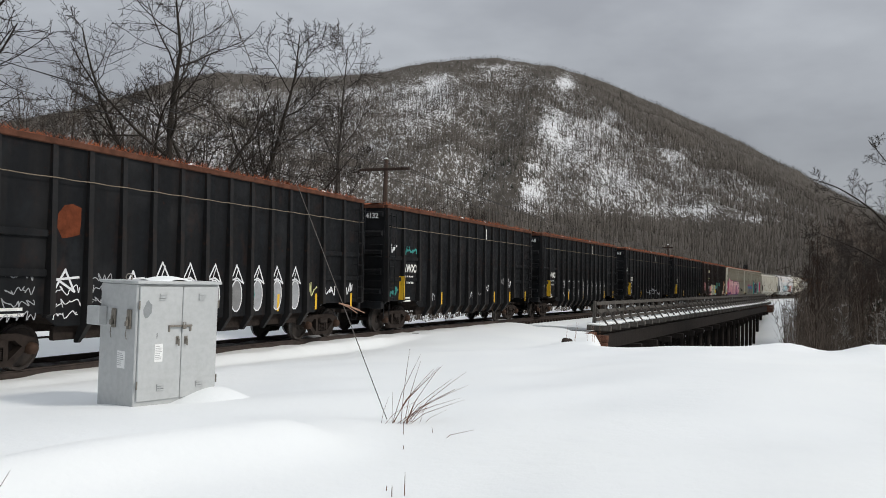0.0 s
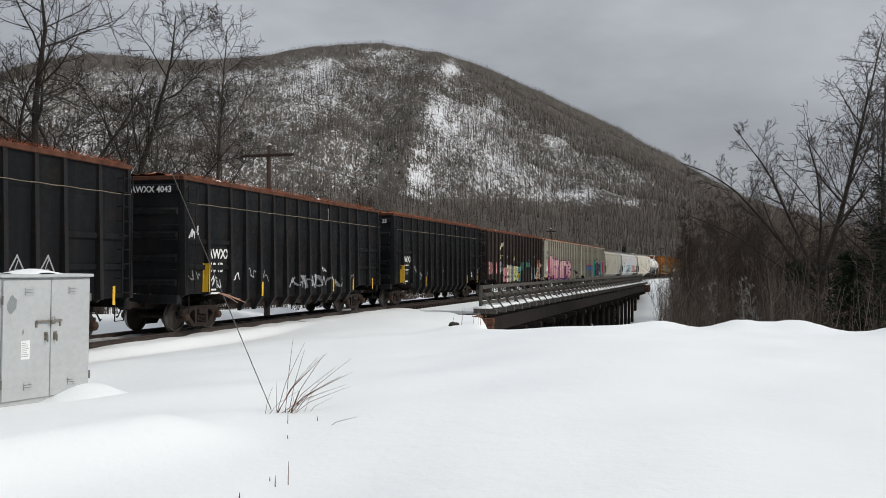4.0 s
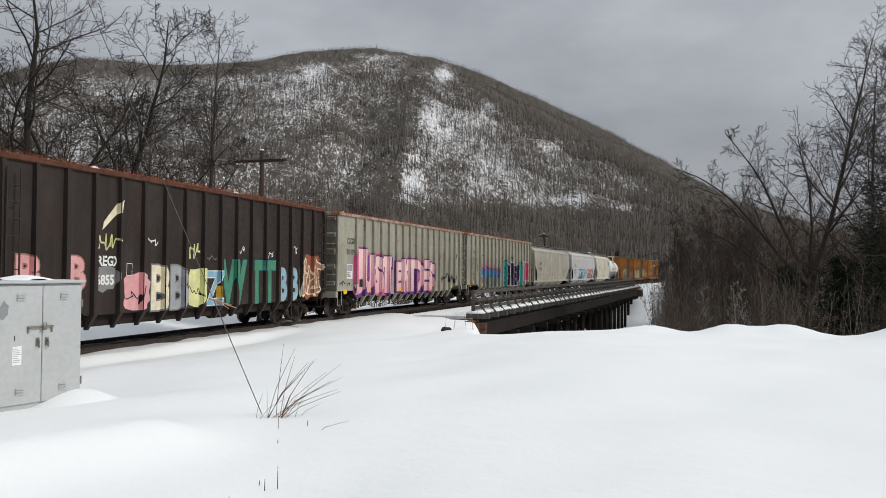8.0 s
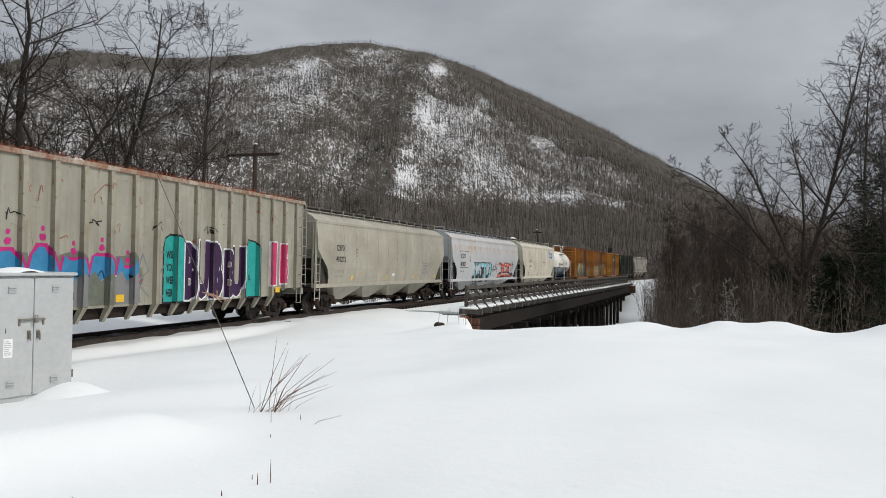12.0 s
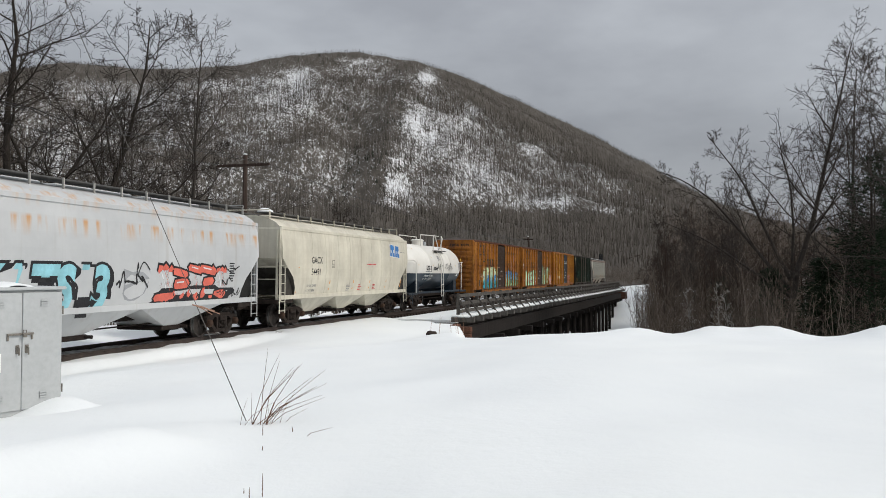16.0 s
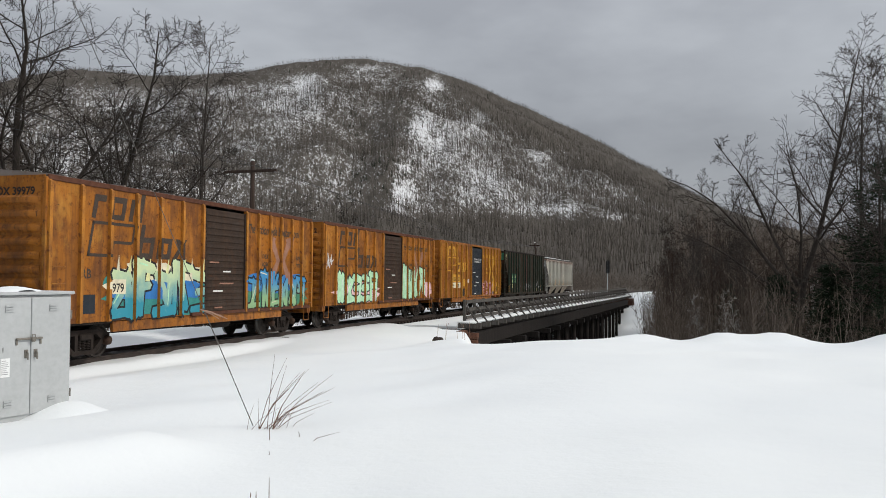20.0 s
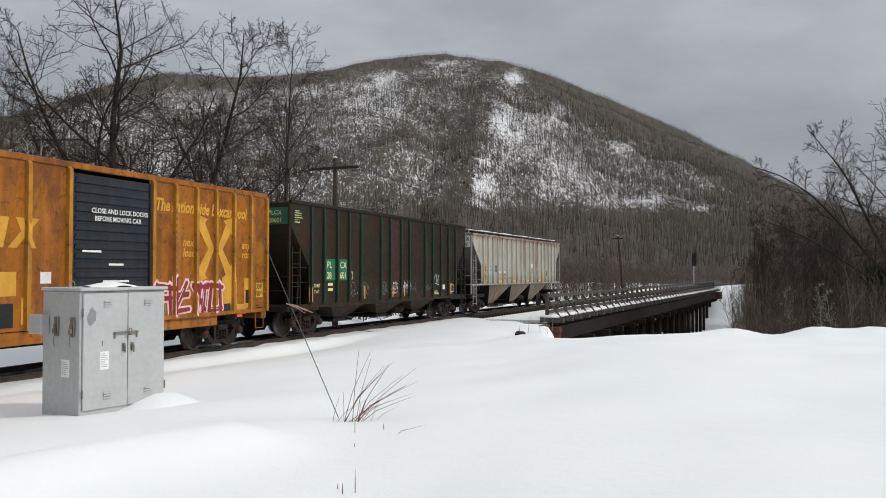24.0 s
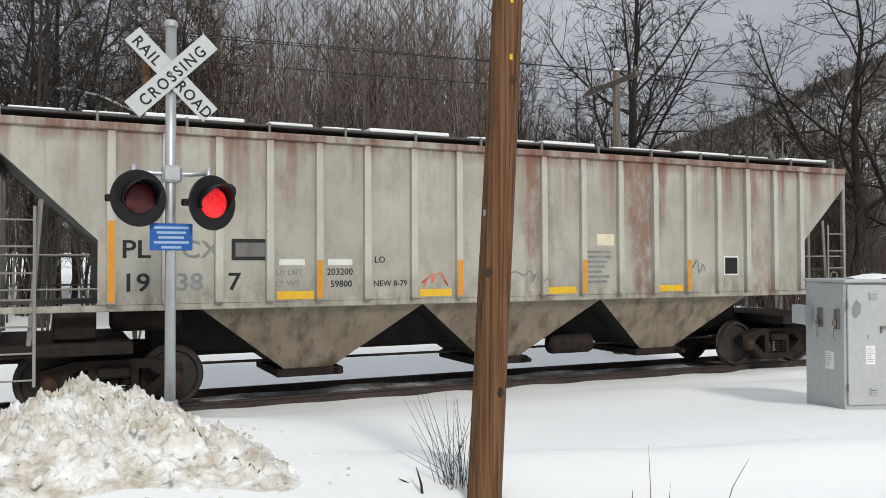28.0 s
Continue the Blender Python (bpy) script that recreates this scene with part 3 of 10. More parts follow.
def build_ground():
    def axis(lo, fine0, fine1, hi, step_fine):
        mid = np.arange(fine0, fine1, step_fine)
        out, v, k = [], fine1, step_fine
        while v < hi:
            out.append(v)
            k *= 1.13
            v += k
        low, v, k = [], fine0, step_fine
        while v > lo:
            k *= 1.13
            v -= k
            low.append(v)
        return np.concatenate([low[::-1], mid, out, [hi]])
    xs = axis(-3600, -16, 27, 3600, 0.22)
    ys = axis(-900, 1.5, 34, 4200, 0.22)
    X, Y = np.meshgrid(xs, ys, indexing="ij")
    Z = ground_z(X, Y)
    Z = np.where(np.hypot(X, Y) > 420, np.minimum(Z, -2.0), Z)
    me = arrays_mesh("ground", np.stack([X, Y, Z], -1).reshape(-1, 3), grid_faces(len(xs), len(ys)), M["snow"], True)
    tagged(new("ground", me), "deep untracked white snow over the field", "snow", kind="structure")


build_ground()


# ---------------------------------------------------------------- the mountain
CREST_AZ = (-120, -75, -45, -33, -25, -22.3, -19.6, -16.5, -11.8, -6.1, -2.2, 2.2, 6.5, 9.9, 14.2, 18.8, 23.3, 27, 33, 45, 70)
CREST_EL = (1.5, 2.0, 4.2, 7.2, 9.7, 10.8, 12.0, 12.85, 12.9, 13.5, 14.35, 14.85, 14.3, 13.3, 11.4, 9.2, 6.6, 4.5, 2.2, 1.0, 0.8)


def hill_z(az, r):
    """Height of the mountain at a bearing (degrees) and a distance."""
    el = np.interp(az, CREST_AZ, CREST_EL)
    rc = 830 + 90 * np.sin(np.radians(az * 4 + 20)) + 60 * np.exp(-((az + 14) / 6.0) ** 2)
    rb = 330 + 30 * np.sin(np.radians(az * 7))
    top = 2.3 + rc * np.tan(np.radians(el))
    t = np.clip((r - rb) / (rc - rb), 0, 1.6)
    rise = np.where(t < 1, 0.38 * t + 0.62 * t**1.25, 1.0 - 0.35 * np.abs(t - 1) ** 1.4)
    x, y = r * np.sin(np.radians(az)), r * np.cos(np.radians(az))
    spur = 7 * np.exp(-((az - (3.9 + 2.6 * t)) / 1.7) ** 2) * np.sin(np.clip(t, 0, 1) * math.pi) - 4 * np.exp(-((az - 1.2 - 2 * t) / 1.6) ** 2) * np.sin(np.clip(t, 0, 1) * math.pi)
    rough = (7 * swell(x, y, 150) + 3.0 * swell(y, x, 47)) * np.clip(t * 3, 0, 1) * np.clip((1.02 - t) * 6, 0.12, 1)
    return -4 + (top + 4) * np.clip(rise, -0.2, 1.2) + spur + rough


def hill_rock(az, el):
    """Where bare snow and ledges show between the trees, 0 to 1."""
    p = 0 * az
    for a, e, wa, we, k in ((7.4, 13.3, 0.9, 0.5, 1.0), (6.35, 10.2, 1.0, 0.9, 0.75), (10.3, 11.0, 0.9, 0.5, 0.8), (5.2, 5.8, 0.8, 0.7, 1.0), (4.6, 4.7, 0.5, 0.3, 0.7),
                            (5.2, 7.5, 0.6, 0.22, 0.8), (7.9, 9.1, 2.2, 1.9, 0.5), (10.5, 6.5, 2.6, 1.4, 0.4), (14.8, 8.3, 1.0, 0.35, 0.5), (19.6, 4.1, 1.2, 0.22, 0.8),
                            (15.2, 4.5, 2.6, 0.5, 0.45), (3.0, 14.2, 2.6, 0.25, 0.7), (-1.7, 12.9, 1.2, 0.8, 0.6), (-3.2, 11.6, 2.6, 1.6, 0.35), (-6.5, 12.3, 2.6, 0.6, 0.3),
                            (-12.5, 10.8, 4.0, 1.0, 0.4), (-21.5, 9.4, 2.6, 0.8, 0.35), (-16.0, 7.5, 4.0, 1.4, 0.3)):
        p = np.maximum(p, k * np.exp(-((az - a) / wa) ** 2 - ((el - e) / we) ** 2))
    return p


def hill_material():
    m = Nodes("hillside", 0.85)
    a = m.noise(0.03, 6, 0.7, (1, 0.3, 1))
    b = m.noise(0.16, 5, 0.75, (1, 0.2, 0.7))
    leaf = m.ramp(b, [(0.35, (0.058, 0.051, 0.043)), (0.7, (0.12, 0.107, 0.092))])
    att = m.nt.nodes.new("ShaderNodeAttribute")
    att.attribute_name = "open_snow"
    fine = m.noise(0.8, 4, 0.8, (1, 0.25, 0.5))
    both = m.math("ADD", m.math("ADD", m.math("MULTIPLY", a, 0.16), m.math("MULTIPLY", b, 0.24)), m.math("MULTIPLY", fine, 0.60))
    c = m.mix(m.grey(m.math("ADD", both, m.math("MULTIPLY", att.outputs["Fac"], 0.14)), 0.507, 0.59), leaf, (0.68, 0.69, 0.70))
    m.color(c)
    return m.mat


def build_hill():
    az = np.concatenate([np.arange(-118, -40, 1.2), np.arange(-40, 32, 0.3), np.arange(32, 70, 1.5)])
    r = np.concatenate([np.arange(300, 1000, 9.0), np.arange(1000, 1500, 45.0)])
    A, R = np.meshgrid(az, r, indexing="ij")
    Z = hill_z(A, R)
    X, Y = R * np.sin(np.radians(A)), R * np.cos(np.radians(A))
    me = arrays_mesh("mountain", np.stack([X, Y, Z], -1).reshape(-1, 3), grid_faces(len(az), len(r)), hill_material(), True)
    el = np.degrees(np.arctan2(Z - 2.3, R))
    lay = me.attributes.new("open_snow", "FLOAT", "POINT")
    crest = np.interp(A, CREST_AZ, CREST_EL)
    snow = hill_rock(A, el) - 0.12 * np.exp(-((A - 1.6) / 2.0) ** 2) * step(12.5, 11, el) - 0.75 * step(5.0, 3.0, el)
    snow = snow - 0.7 * step(2.6, 1.0, crest - el) * step(7, 11, A) - 0.45 * step(1.1, 0.5, crest - el) - 0.25 * np.exp(-((A - 4.2 - (el - 9) * 0.25) / 1.2) ** 2) * step(14, 12, el)
    lay.data.foreach_set("value", snow.astype(np.float32).ravel())
    tagged(new("mountain", me), "steep wooded mountain with snow between bare trees", "mountain", kind="structure")
    # a second ridge far down the valley
    az = np.arange(14, 80, 0.6)
    r = np.linspace(1900, 3400, 26)
    A, R = np.meshgrid(az, r, indexing="ij")
    top = 2600 * np.tan(np.radians(4.9 + 0.45 * np.sin(np.radians(A * 9)) + 0.2 * np.sin(np.radians(A * 37))))
    Z = -10 + top * np.sin(np.clip((R - 1900) / 1400, 0, 1) * math.pi / 2)
    X, Y = R * np.sin(np.radians(A)), R * np.cos(np.radians(A))
    # no air haze is modelled; this grey-white ramp carries it
    m = Nodes("far_ridge", 0.9)
    n = m.noise(0.004, 7, 0.7)
    m.color(m.ramp(n, [(0.35, (0.17, 0.18, 0.20)), (0.65, (0.40, 0.42, 0.45))]))
    me = arrays_mesh("far_ridge", np.stack([X, Y, Z], -1).reshape(-1, 3), grid_faces(len(az), len(r)), m.mat, True)
    tagged(new("far_ridge", me), "distant wooded ridge down the valley, pale with haze", "mountain", kind="structure")


build_hill()

# ---------------------------------------------------------------- rails, ties, bridge
RAIL_PROFILE = ((-0.07, -0.172), (0.07, -0.172), (0.07, -0.16), (0.012, -0.14), (0.009, -0.045), (0.036, -0.03), (0.036, -0.004), (0.028, 0.0), (-0.028, 0.0), (-0.036, -0.004), (-0.036, -0.03), (-0.009, -0.045), (-0.012, -0.14), (-0.07, -0.16))


def build_rails():
    ss = np.concatenate([np.arange(-330, -60, 6.0), np.arange(-60, 260, 1.5)])
    for name, d0 in (("rail", 0.0), ("rail", -GAUGE)):
        bm = bmesh.new()
        rings = []
        for s in ss:
            x, y, z, th = on_track(s, d0)
            c, sn = math.cos(th), math.sin(th)
            rings.append([bm.verts.new((x + p * c, y - p * sn, z + h)) for p, h in RAIL_PROFILE])
        skin(bm, rings, True)
        for f in bm.faces:
            if f.calc_center_median().z > -2 and f.normal.z > 0.8 and abs(f.calc_area()) > 0 and len(f.verts) == 4:
                f.material_index = 1
        tagged(new(name, mesh_from("rail", bm, M["rail_steel"], M["rail_head"])), "rusty steel running rail in packed snow", "rail", "rails of the line", "structure")


def build_ties():
    bm = bmesh.new()
    chamfer_box(bm, -0.55, GAUGE + 0.55, -0.115, 0.115, -0.34, -0.168, 0.012)
    me = mesh_from("tie", bm, M["tie_wood"])
    bed = thing("track_bed", None, "dark timber ties half buried in snow", "track ties", kind="structure")
    rnd = random.Random(3)
    for i in range(300):
        s = -16 + i * 0.52
        x, y, z, th = on_track(s, 0)
        put("tie", me, bed, Matrix.Translation((x, y, z)) @ Euler((0, 0, -th + math.pi + rnd.uniform(-0.02, 0.02))).to_matrix().to_4x4())
    # packed snow and ice between the rails
    ss = np.arange(-330, 260, 0.7)
    ds = np.linspace(-GAUGE - 0.05 + 0.14, -0.09, 7)
    V = []
    for s in ss:
        for j, d in enumerate(ds):
            x, y, z, th = on_track(s, d)
            V.append((x, y, z - 0.115 + 0.035 * math.sin(s * 2.1 + d * 5) * math.sin(s * 0.63) + 0.03 * math.sin(s * 12.1) * math.sin(d * 9)))
    m = Nodes("packed_snow", 0.7)
    a, b = m.noise(1.6, 6, 0.7), m.noise(9, 5, 0.7)
    c = m.ramp(a, [(0.4, (0.10, 0.09, 0.08)), (0.52, (0.36, 0.36, 0.36)), (0.66, (0.62, 0.63, 0.65))])
    c = m.mix(m.grey(b, 0.5, 0.7, 0, 0.6), c, (0.16, 0.145, 0.13))
    m.color(c).bump(b, 0.6, 0.04)
    me = arrays_mesh("packed_snow", np.array(V), grid_faces(len(ss), len(ds)), m.mat, True)
    tagged(new("packed_snow", me), "grey packed snow and ice between the rails", "snow", kind="structure")


RAILING = 4.75                     # the bridge's railing, right of the near rail


def build_bridge():
    s0, s1 = BRIDGE
    br = thing("bridge", None, "long timber railway trestle with snow on its deck", "bridge", kind="structure")

    def at(s, d, dz=0.0, extra=0.0):
        x, y, z, th = on_track(s, d)
        return Matrix.Translation((x, y, z + dz)) @ Euler((0, 0, math.pi / 2 - th + extra)).to_matrix().to_4x4()
    # railing posts, three rails in bays, and the snowy deck ends below
    bm = bmesh.new()
    chamfer_box(bm, -0.075, 0.075, -0.075, 0.075, -0.25, 1.18, 0.012)
    post = mesh_from("railing_post", bm, M["bridge_wood"])
    bay = 1.9
    n = int((s1 - s0) / bay)
    bm = bmesh.new()
    chamfer_box(bm, 0, bay * 1.0, -0.03, 0.03, -0.09, 0.09, 0.01)
    board = mesh_from("railing_board", bm, M["bridge_wood"])
    bm = bmesh.new()
    chamfer_box(bm, -0.11, 0.11, -0.80, 0.45, -0.30, -0.04, 0.015)
    outrigger = mesh_from("deck_beam", bm, M["bridge_wood"])
    bm = bmesh.new()
    box(bm, -0.24, 0.24, -0.62, 0.5, 0, 0.13)
    bmesh.ops.bevel(bm, geom=list(bm.edges), offset=0.05, segments=2, affect="EDGES")
    cap = mesh_from("snow_cap", bm, M["snow"], smooth=True)
    bm = bmesh.new()
    tube(bm, [(0, -0.10, 0.82), (0, -0.74, -0.06)], 0.06, 4)
    strut = mesh_from("railing_brace", bm, M["bridge_wood"])
    rnd = random.Random(9)
    for i in range(n + 1):
        s = s0 + i * bay
        put("railing_post", post, br, at(s, RAILING))
        put("deck_beam", outrigger, br, at(s, RAILING + 0.1))
        put("railing_brace", strut, br, at(s, RAILING))
        put("snow_cap", cap, br, at(s, RAILING + 0.12, -0.035) @ Matrix.Diagonal((1, rnd.uniform(0.85, 1), rnd.uniform(0.7, 1.2), 1)))
        put("snow_cap", cap, br, at(s + bay / 2, RAILING + 0.12, -0.035) @ Matrix.Diagonal((1, rnd.uniform(0.85, 1), rnd.uniform(0.7, 1.2), 1)))
        if i < n:
            for h in (0.25, 0.66, 1.06):
                put("railing_board", board, br, at(s, RAILING + 0.09, h))
    # deck, stringers, bents
    def ribbon(name, d0, d1, z0, z1, a, b, mat, dz=0.0, step_s=1.5):
        bm = bmesh.new()
        rings = []
        for s in np.arange(a, b + 0.01, step_s):
            ring = []
            for d, h in ((d0, z0), (d1, z0), (d1, z1), (d0, z1)):
                x, y, z, _ = on_track(s, d)
                ring.append(bm.verts.new((x, y, z + h + dz)))
            rings.append(ring)
        skin(bm, rings, True)
        return part(name, bm, mat, br)
    ribbon("deck", -4.0, RAILING - 0.35, -0.62, -0.36, s0 - 0.2, s1 + 1.5, M["trestle_wood"])
    ribbon("deck_snow", 1.0, RAILING - 0.2, -0.36, -0.21, s0 + 0.2, s1 + 2, M["snow"])
    ribbon("deck_snow", -3.8, -GAUGE - 0.8, -0.36, -0.21, s0 + 0.2, s1 + 2, M["snow"])
    ribbon("stringer", RAILING - 0.15, RAILING + 0.2, -1.35, -0.63, s0, s1, M["trestle_wood"])
    ribbon("stringer", 1.0, 1.4, -1.35, -0.63, s0, s1, M["trestle_wood"])
    ribbon("stringer", -3.0, -2.6, -1.35, -0.63, s0, s1, M["trestle_wood"])
    bm = bmesh.new()
    tube(bm, [(0, 0, -7.8), (0, 0, -1.3)], 0.19, 8)
    pile = mesh_from("pile", bm, M["trestle_wood"], smooth=True)
    bm = bmesh.new()
    chamfer_box(bm, -0.18, 0.18, -4.6, 4.0, -1.72, -1.36, 0.02)
    capbeam = mesh_from("bent_cap", bm, M["trestle_wood"])
    bm = bmesh.new()
    for sg in (1, -1):
        a, b = Vector((0.24, -3.9 * sg, -6.6)), Vector((0.24, 3.6 * sg, -1.9))
        tube(bm, [a, b], 0.1, 4)
    brace = mesh_from("cross_brace", bm, M["trestle_wood"])
    for i in range(int((s1 - s0) / 4.2)):
        s = s0 + 3.2 + i * 4.2
        put("bent_cap", capbeam, br, at(s, 0.9))
        put("cross_brace", brace, br, at(s, 0.9))
        for d in (-3.0, -0.9, 1.2, 3.1, 4.5):
            put("pile", pile, br, at(s, d))
    # timber abutments: stacked logs
    bm = bmesh.new()
    chamfer_box(bm, -0.18, 0.18, -4.6, 4.2, -0.17, 0.17, 0.03)
    log = mesh_from("abutment_log", bm, M["abutment"])
    for k in range(16):
        put("abutment_log", log, br, at(s0 - 1.2 - 0.10 * (k % 2) - 0.0 * k, 1.2, -0.62 - k * 0.35))
        put("abutment_log", log, br, at(s1 + 0.6, 1.2, -0.62 - k * 0.35))
    bm = bmesh.new()
    chamfer_box(bm, -2.3, 0.2, -0.17, 0.17, -0.17, 0.17, 0.03)
    wing = mesh_from("wing_log", bm, M["abutment"])
    for k in range(14):
        put("wing_log", wing, br, at(s0 - 1.0, RAILING + 0.25 + (k % 2) * 0.04, -0.5 - k * 0.35) @ Matrix.Diagonal((max(0.35, 1 - 0.16 * max(0, 3 - k)), 1, 1, 1)))


build_rails()
build_ties()
build_bridge()

# ---------------------------------------------------------------- lettering and spray paint
def text_bm(text, size, fat=0.0, slant=0.0, stretch=1.0, align="LEFT", space=1.0):
    """The outlines of a text as a flat bmesh in x and z, its foot at z = 0."""
    cu = bpy.data.curves.new("lettering", "FONT")
    cu.body, cu.size, cu.offset, cu.shear, cu.align_x, cu.space_character = text, size, fat, slant, align, space
    cu.resolution_u, cu.fill_mode = 3, "FRONT"
    ob = bpy.data.objects.new("lettering", cu)
    me = ob.to_mesh()
    bm = bmesh.new()
    bm.from_mesh(me)
    ob.to_mesh_clear()
    bpy.data.objects.remove(ob)
    bpy.data.curves.remove(cu)
    for v in bm.verts:
        v.co = Vector((v.co.x * stretch, 0, v.co.y))
    return bm


def poly_bm(points):
    bm = bmesh.new()
    bm.faces.new([bm.verts.new((x, 0, z)) for x, z in points])
    return bm


def blob_bm(w, h, seed, points=14, jag=0.18):
    """A rounded, uneven patch of paint, its foot at z = 0."""
    r = random.Random(seed)
    pts = []
    for k in range(points):
        a = 2 * math.pi * k / points
        q = 1 + r.uniform(-jag, jag)
        c, s = math.cos(a), math.sin(a)
        n = (abs(c) ** 3.2 + abs(s) ** 3.2) ** (-1 / 3.2)
        pts.append((w / 2 * (c * n * q), h / 2 * (1 + s * n * q)))
    return poly_bm(pts)


def decal(name, bm, mat, parent, x, z, side, lift=0.004, ribs=(), rib_half=0.0, rib_out=0.0, label="", tilt=0.0):
    """Lay a flat shape on a wagon's near side; where it crosses a rib, the strip over the rib lies on the rib."""
    if tilt:
        bmesh.ops.rotate(bm, verts=bm.verts, cent=(0, 0, 0), matrix=Matrix.Rotation(radians(tilt), 3, "Y"))
    for v in bm.verts:
        v.co.x += x
        v.co.z += z
    xs = [v.co.x for v in bm.verts] or [0]
    lo, hi = min(xs), max(xs)
    slices, flanks = [], []
    for rx in ribs:
        if rx + rib_half > lo and rx - rib_half < hi:
            c = bm.copy()
            for px, n in ((rx - rib_half, -1), (rx + rib_half, 1)):
                bmesh.ops.bisect_plane(c, geom=[*c.verts, *c.edges, *c.faces], plane_co=(px, 0, 0), plane_no=(n, 0, 0), clear_outer=True)
            slices.append(c)
            if rib_out > 0.12:
                c = bm.copy()
                a, b = rx - rib_half - 0.05, rx - rib_half
                for px, n in ((a, -1), (b, 1)):
                    bmesh.ops.bisect_plane(c, geom=[*c.verts, *c.edges, *c.faces], plane_co=(px, 0, 0), plane_no=(n, 0, 0), clear_outer=True)
                flanks.append((c, a, b))
    if callable(side):
        for v in bm.verts:
            v.co.y = -(side(v.co.z) + lift) - v.co.y
    else:
        for v in bm.verts:
            v.co.y = -(side + lift) - v.co.y
    for c, a, b in flanks:
        for v in c.verts:
            v.co = Vector((b - 0.045 * rib_half / 0.09 - lift - v.co.y, -(side + rib_out * (v.co.x - a) / (b - a)), v.co.z))
    for c in slices:
        for v in c.verts:
            v.co.y = -(side + rib_out + lift) - v.co.y
    for c in slices + [c for c, a, b in flanks]:
        tmp = bpy.data.meshes.new("tmp")
        c.to_mesh(tmp)
        c.free()
        bm.from_mesh(tmp)
        bpy.data.meshes.remove(tmp)
    bm.normal_update()
    for f in bm.faces:
        if f.normal.y > 0.01:
            f.normal_flip()
    return part(name, bm, mat, parent, label)


class Side:
    """The near side of one wagon, for lettering and paint."""

    def __init__(self, car, side, ribs=(), rib_half=0.0, rib_out=0.0, x0=0.0):
        self.car, self.side, self.kw, self.x0 = car, side, dict(ribs=ribs, rib_half=rib_half, rib_out=rib_out), x0

    def text(self, text, x, z, size, mat, fat=0.0, slant=0.0, stretch=1.0, on_ribs=False, lift=0.004, align="LEFT", name="lettering", label="", space=1.0, tilt=0.0):
        kw = self.kw if on_ribs else {}
        return decal(name, text_bm(text, size, fat, slant, stretch, align, space), mat, self.car, x + self.x0, z, self.side, lift, label=label, tilt=tilt, **kw)

    def rect(self, x, z, w, h, mat, name="panel", lift=0.004, on_ribs=False, label="", slant=0.0):
        kw = self.kw if on_ribs else {}
        return decal(name, poly_bm([(0, 0), (w, 0), (w + slant * h, h), (slant * h, h)]), mat, self.car, x + self.x0, z, self.side, lift, label=label, **kw)

    def poly(self, pts, x, z, mat, name="emblem", lift=0.004, on_ribs=True, label=""):
        kw = self.kw if on_ribs else {}
        return decal(name, poly_bm(pts), mat, self.car, x + self.x0, z, self.side, lift, label=label, **kw)

    def blob(self, x, z, w, h, mat, seed, name="spray_paint", lift=0.003, jag=0.18, points=14, label=""):
        return decal(name, blob_bm(w, h, seed, points, jag), mat, self.car, x + self.x0 + w / 2, z, self.side, lift, label=label, **self.kw)

    def piece(self, word, x, z, size, fill, edge, shade=None, fat=0.05, slant=0.0, stretch=1.0, space=1.0, label="", tilt=0.0, back=None, seed=1):
        """A sprayed word: a backing cloud, a fat outline and the fill over it."""
        n = len(word)
        w = size * 0.62 * n * stretch * space
        if back:
            self.blob(x - 0.15 * size, z - 0.10 * size, w + 0.3 * size, size * 1.0, back, seed, lift=0.003, jag=0.10, points=26)
        for k, (m, f, dx, dz, lift) in enumerate(((shade, fat * 2.2, 0.07 * size, -0.05 * size, 0.005), (edge, fat * 2.0, 0, 0, 0.007), (fill, fat, 0, 0, 0.010))):
            if m is not None:
                decal("spray_paint", text_bm(word, size, f, slant, stretch, "LEFT", space), m, self.car, x + self.x0 + dx, z + dz, self.side, lift, label=label if k == 2 else "", tilt=tilt, **self.kw)

    def letters(self, spec, fill, edge, shade=None, halo=None, fat=0.06, rim=0.07, label=""):
        """Sprayed letters, each drawn out to its own box (character, x0, x1, z0, z1): halo, dark side, edge and fill."""
        layers = [(halo, 0.13, 0.0, 0.0, 0.0025), (shade, rim, 0.16, -0.10, 0.005), (edge, rim, 0.0, 0.0, 0.0075), (fill, 0.0, 0.0, 0.0, 0.010)]
        for n, (ch, x0, x1, z0, z1) in enumerate(spec):
            for m, grow_by, dx, dz, lift in layers:
                if m is None:
                    continue
                bm = blob_bm(x1 - x0 + 2 * grow_by, z1 - z0 + grow_by, n + 3, 16, 0.12) if m is halo else text_bm(ch, 1.0, fat if m is fill else fat * 1.25)
                xs, zs = [v.co.x for v in bm.verts], [v.co.z for v in bm.verts]
                ax, az = min(xs), min(zs)
                sx, sz = (x1 - x0 + 2 * grow_by) / (max(xs) - ax), (z1 - z0 + 2 * grow_by) / (max(zs) - az)
                for v in bm.verts:
                    v.co = Vector(((v.co.x - ax) * sx - grow_by + dx, 0, (v.co.z - az) * sz - grow_by + dz))
                decal("spray_paint", bm, m, self.car, x0 + self.x0, z0, self.side, lift + 0.0006 * (n % 2), label=label if m is fill else "", **self.kw)

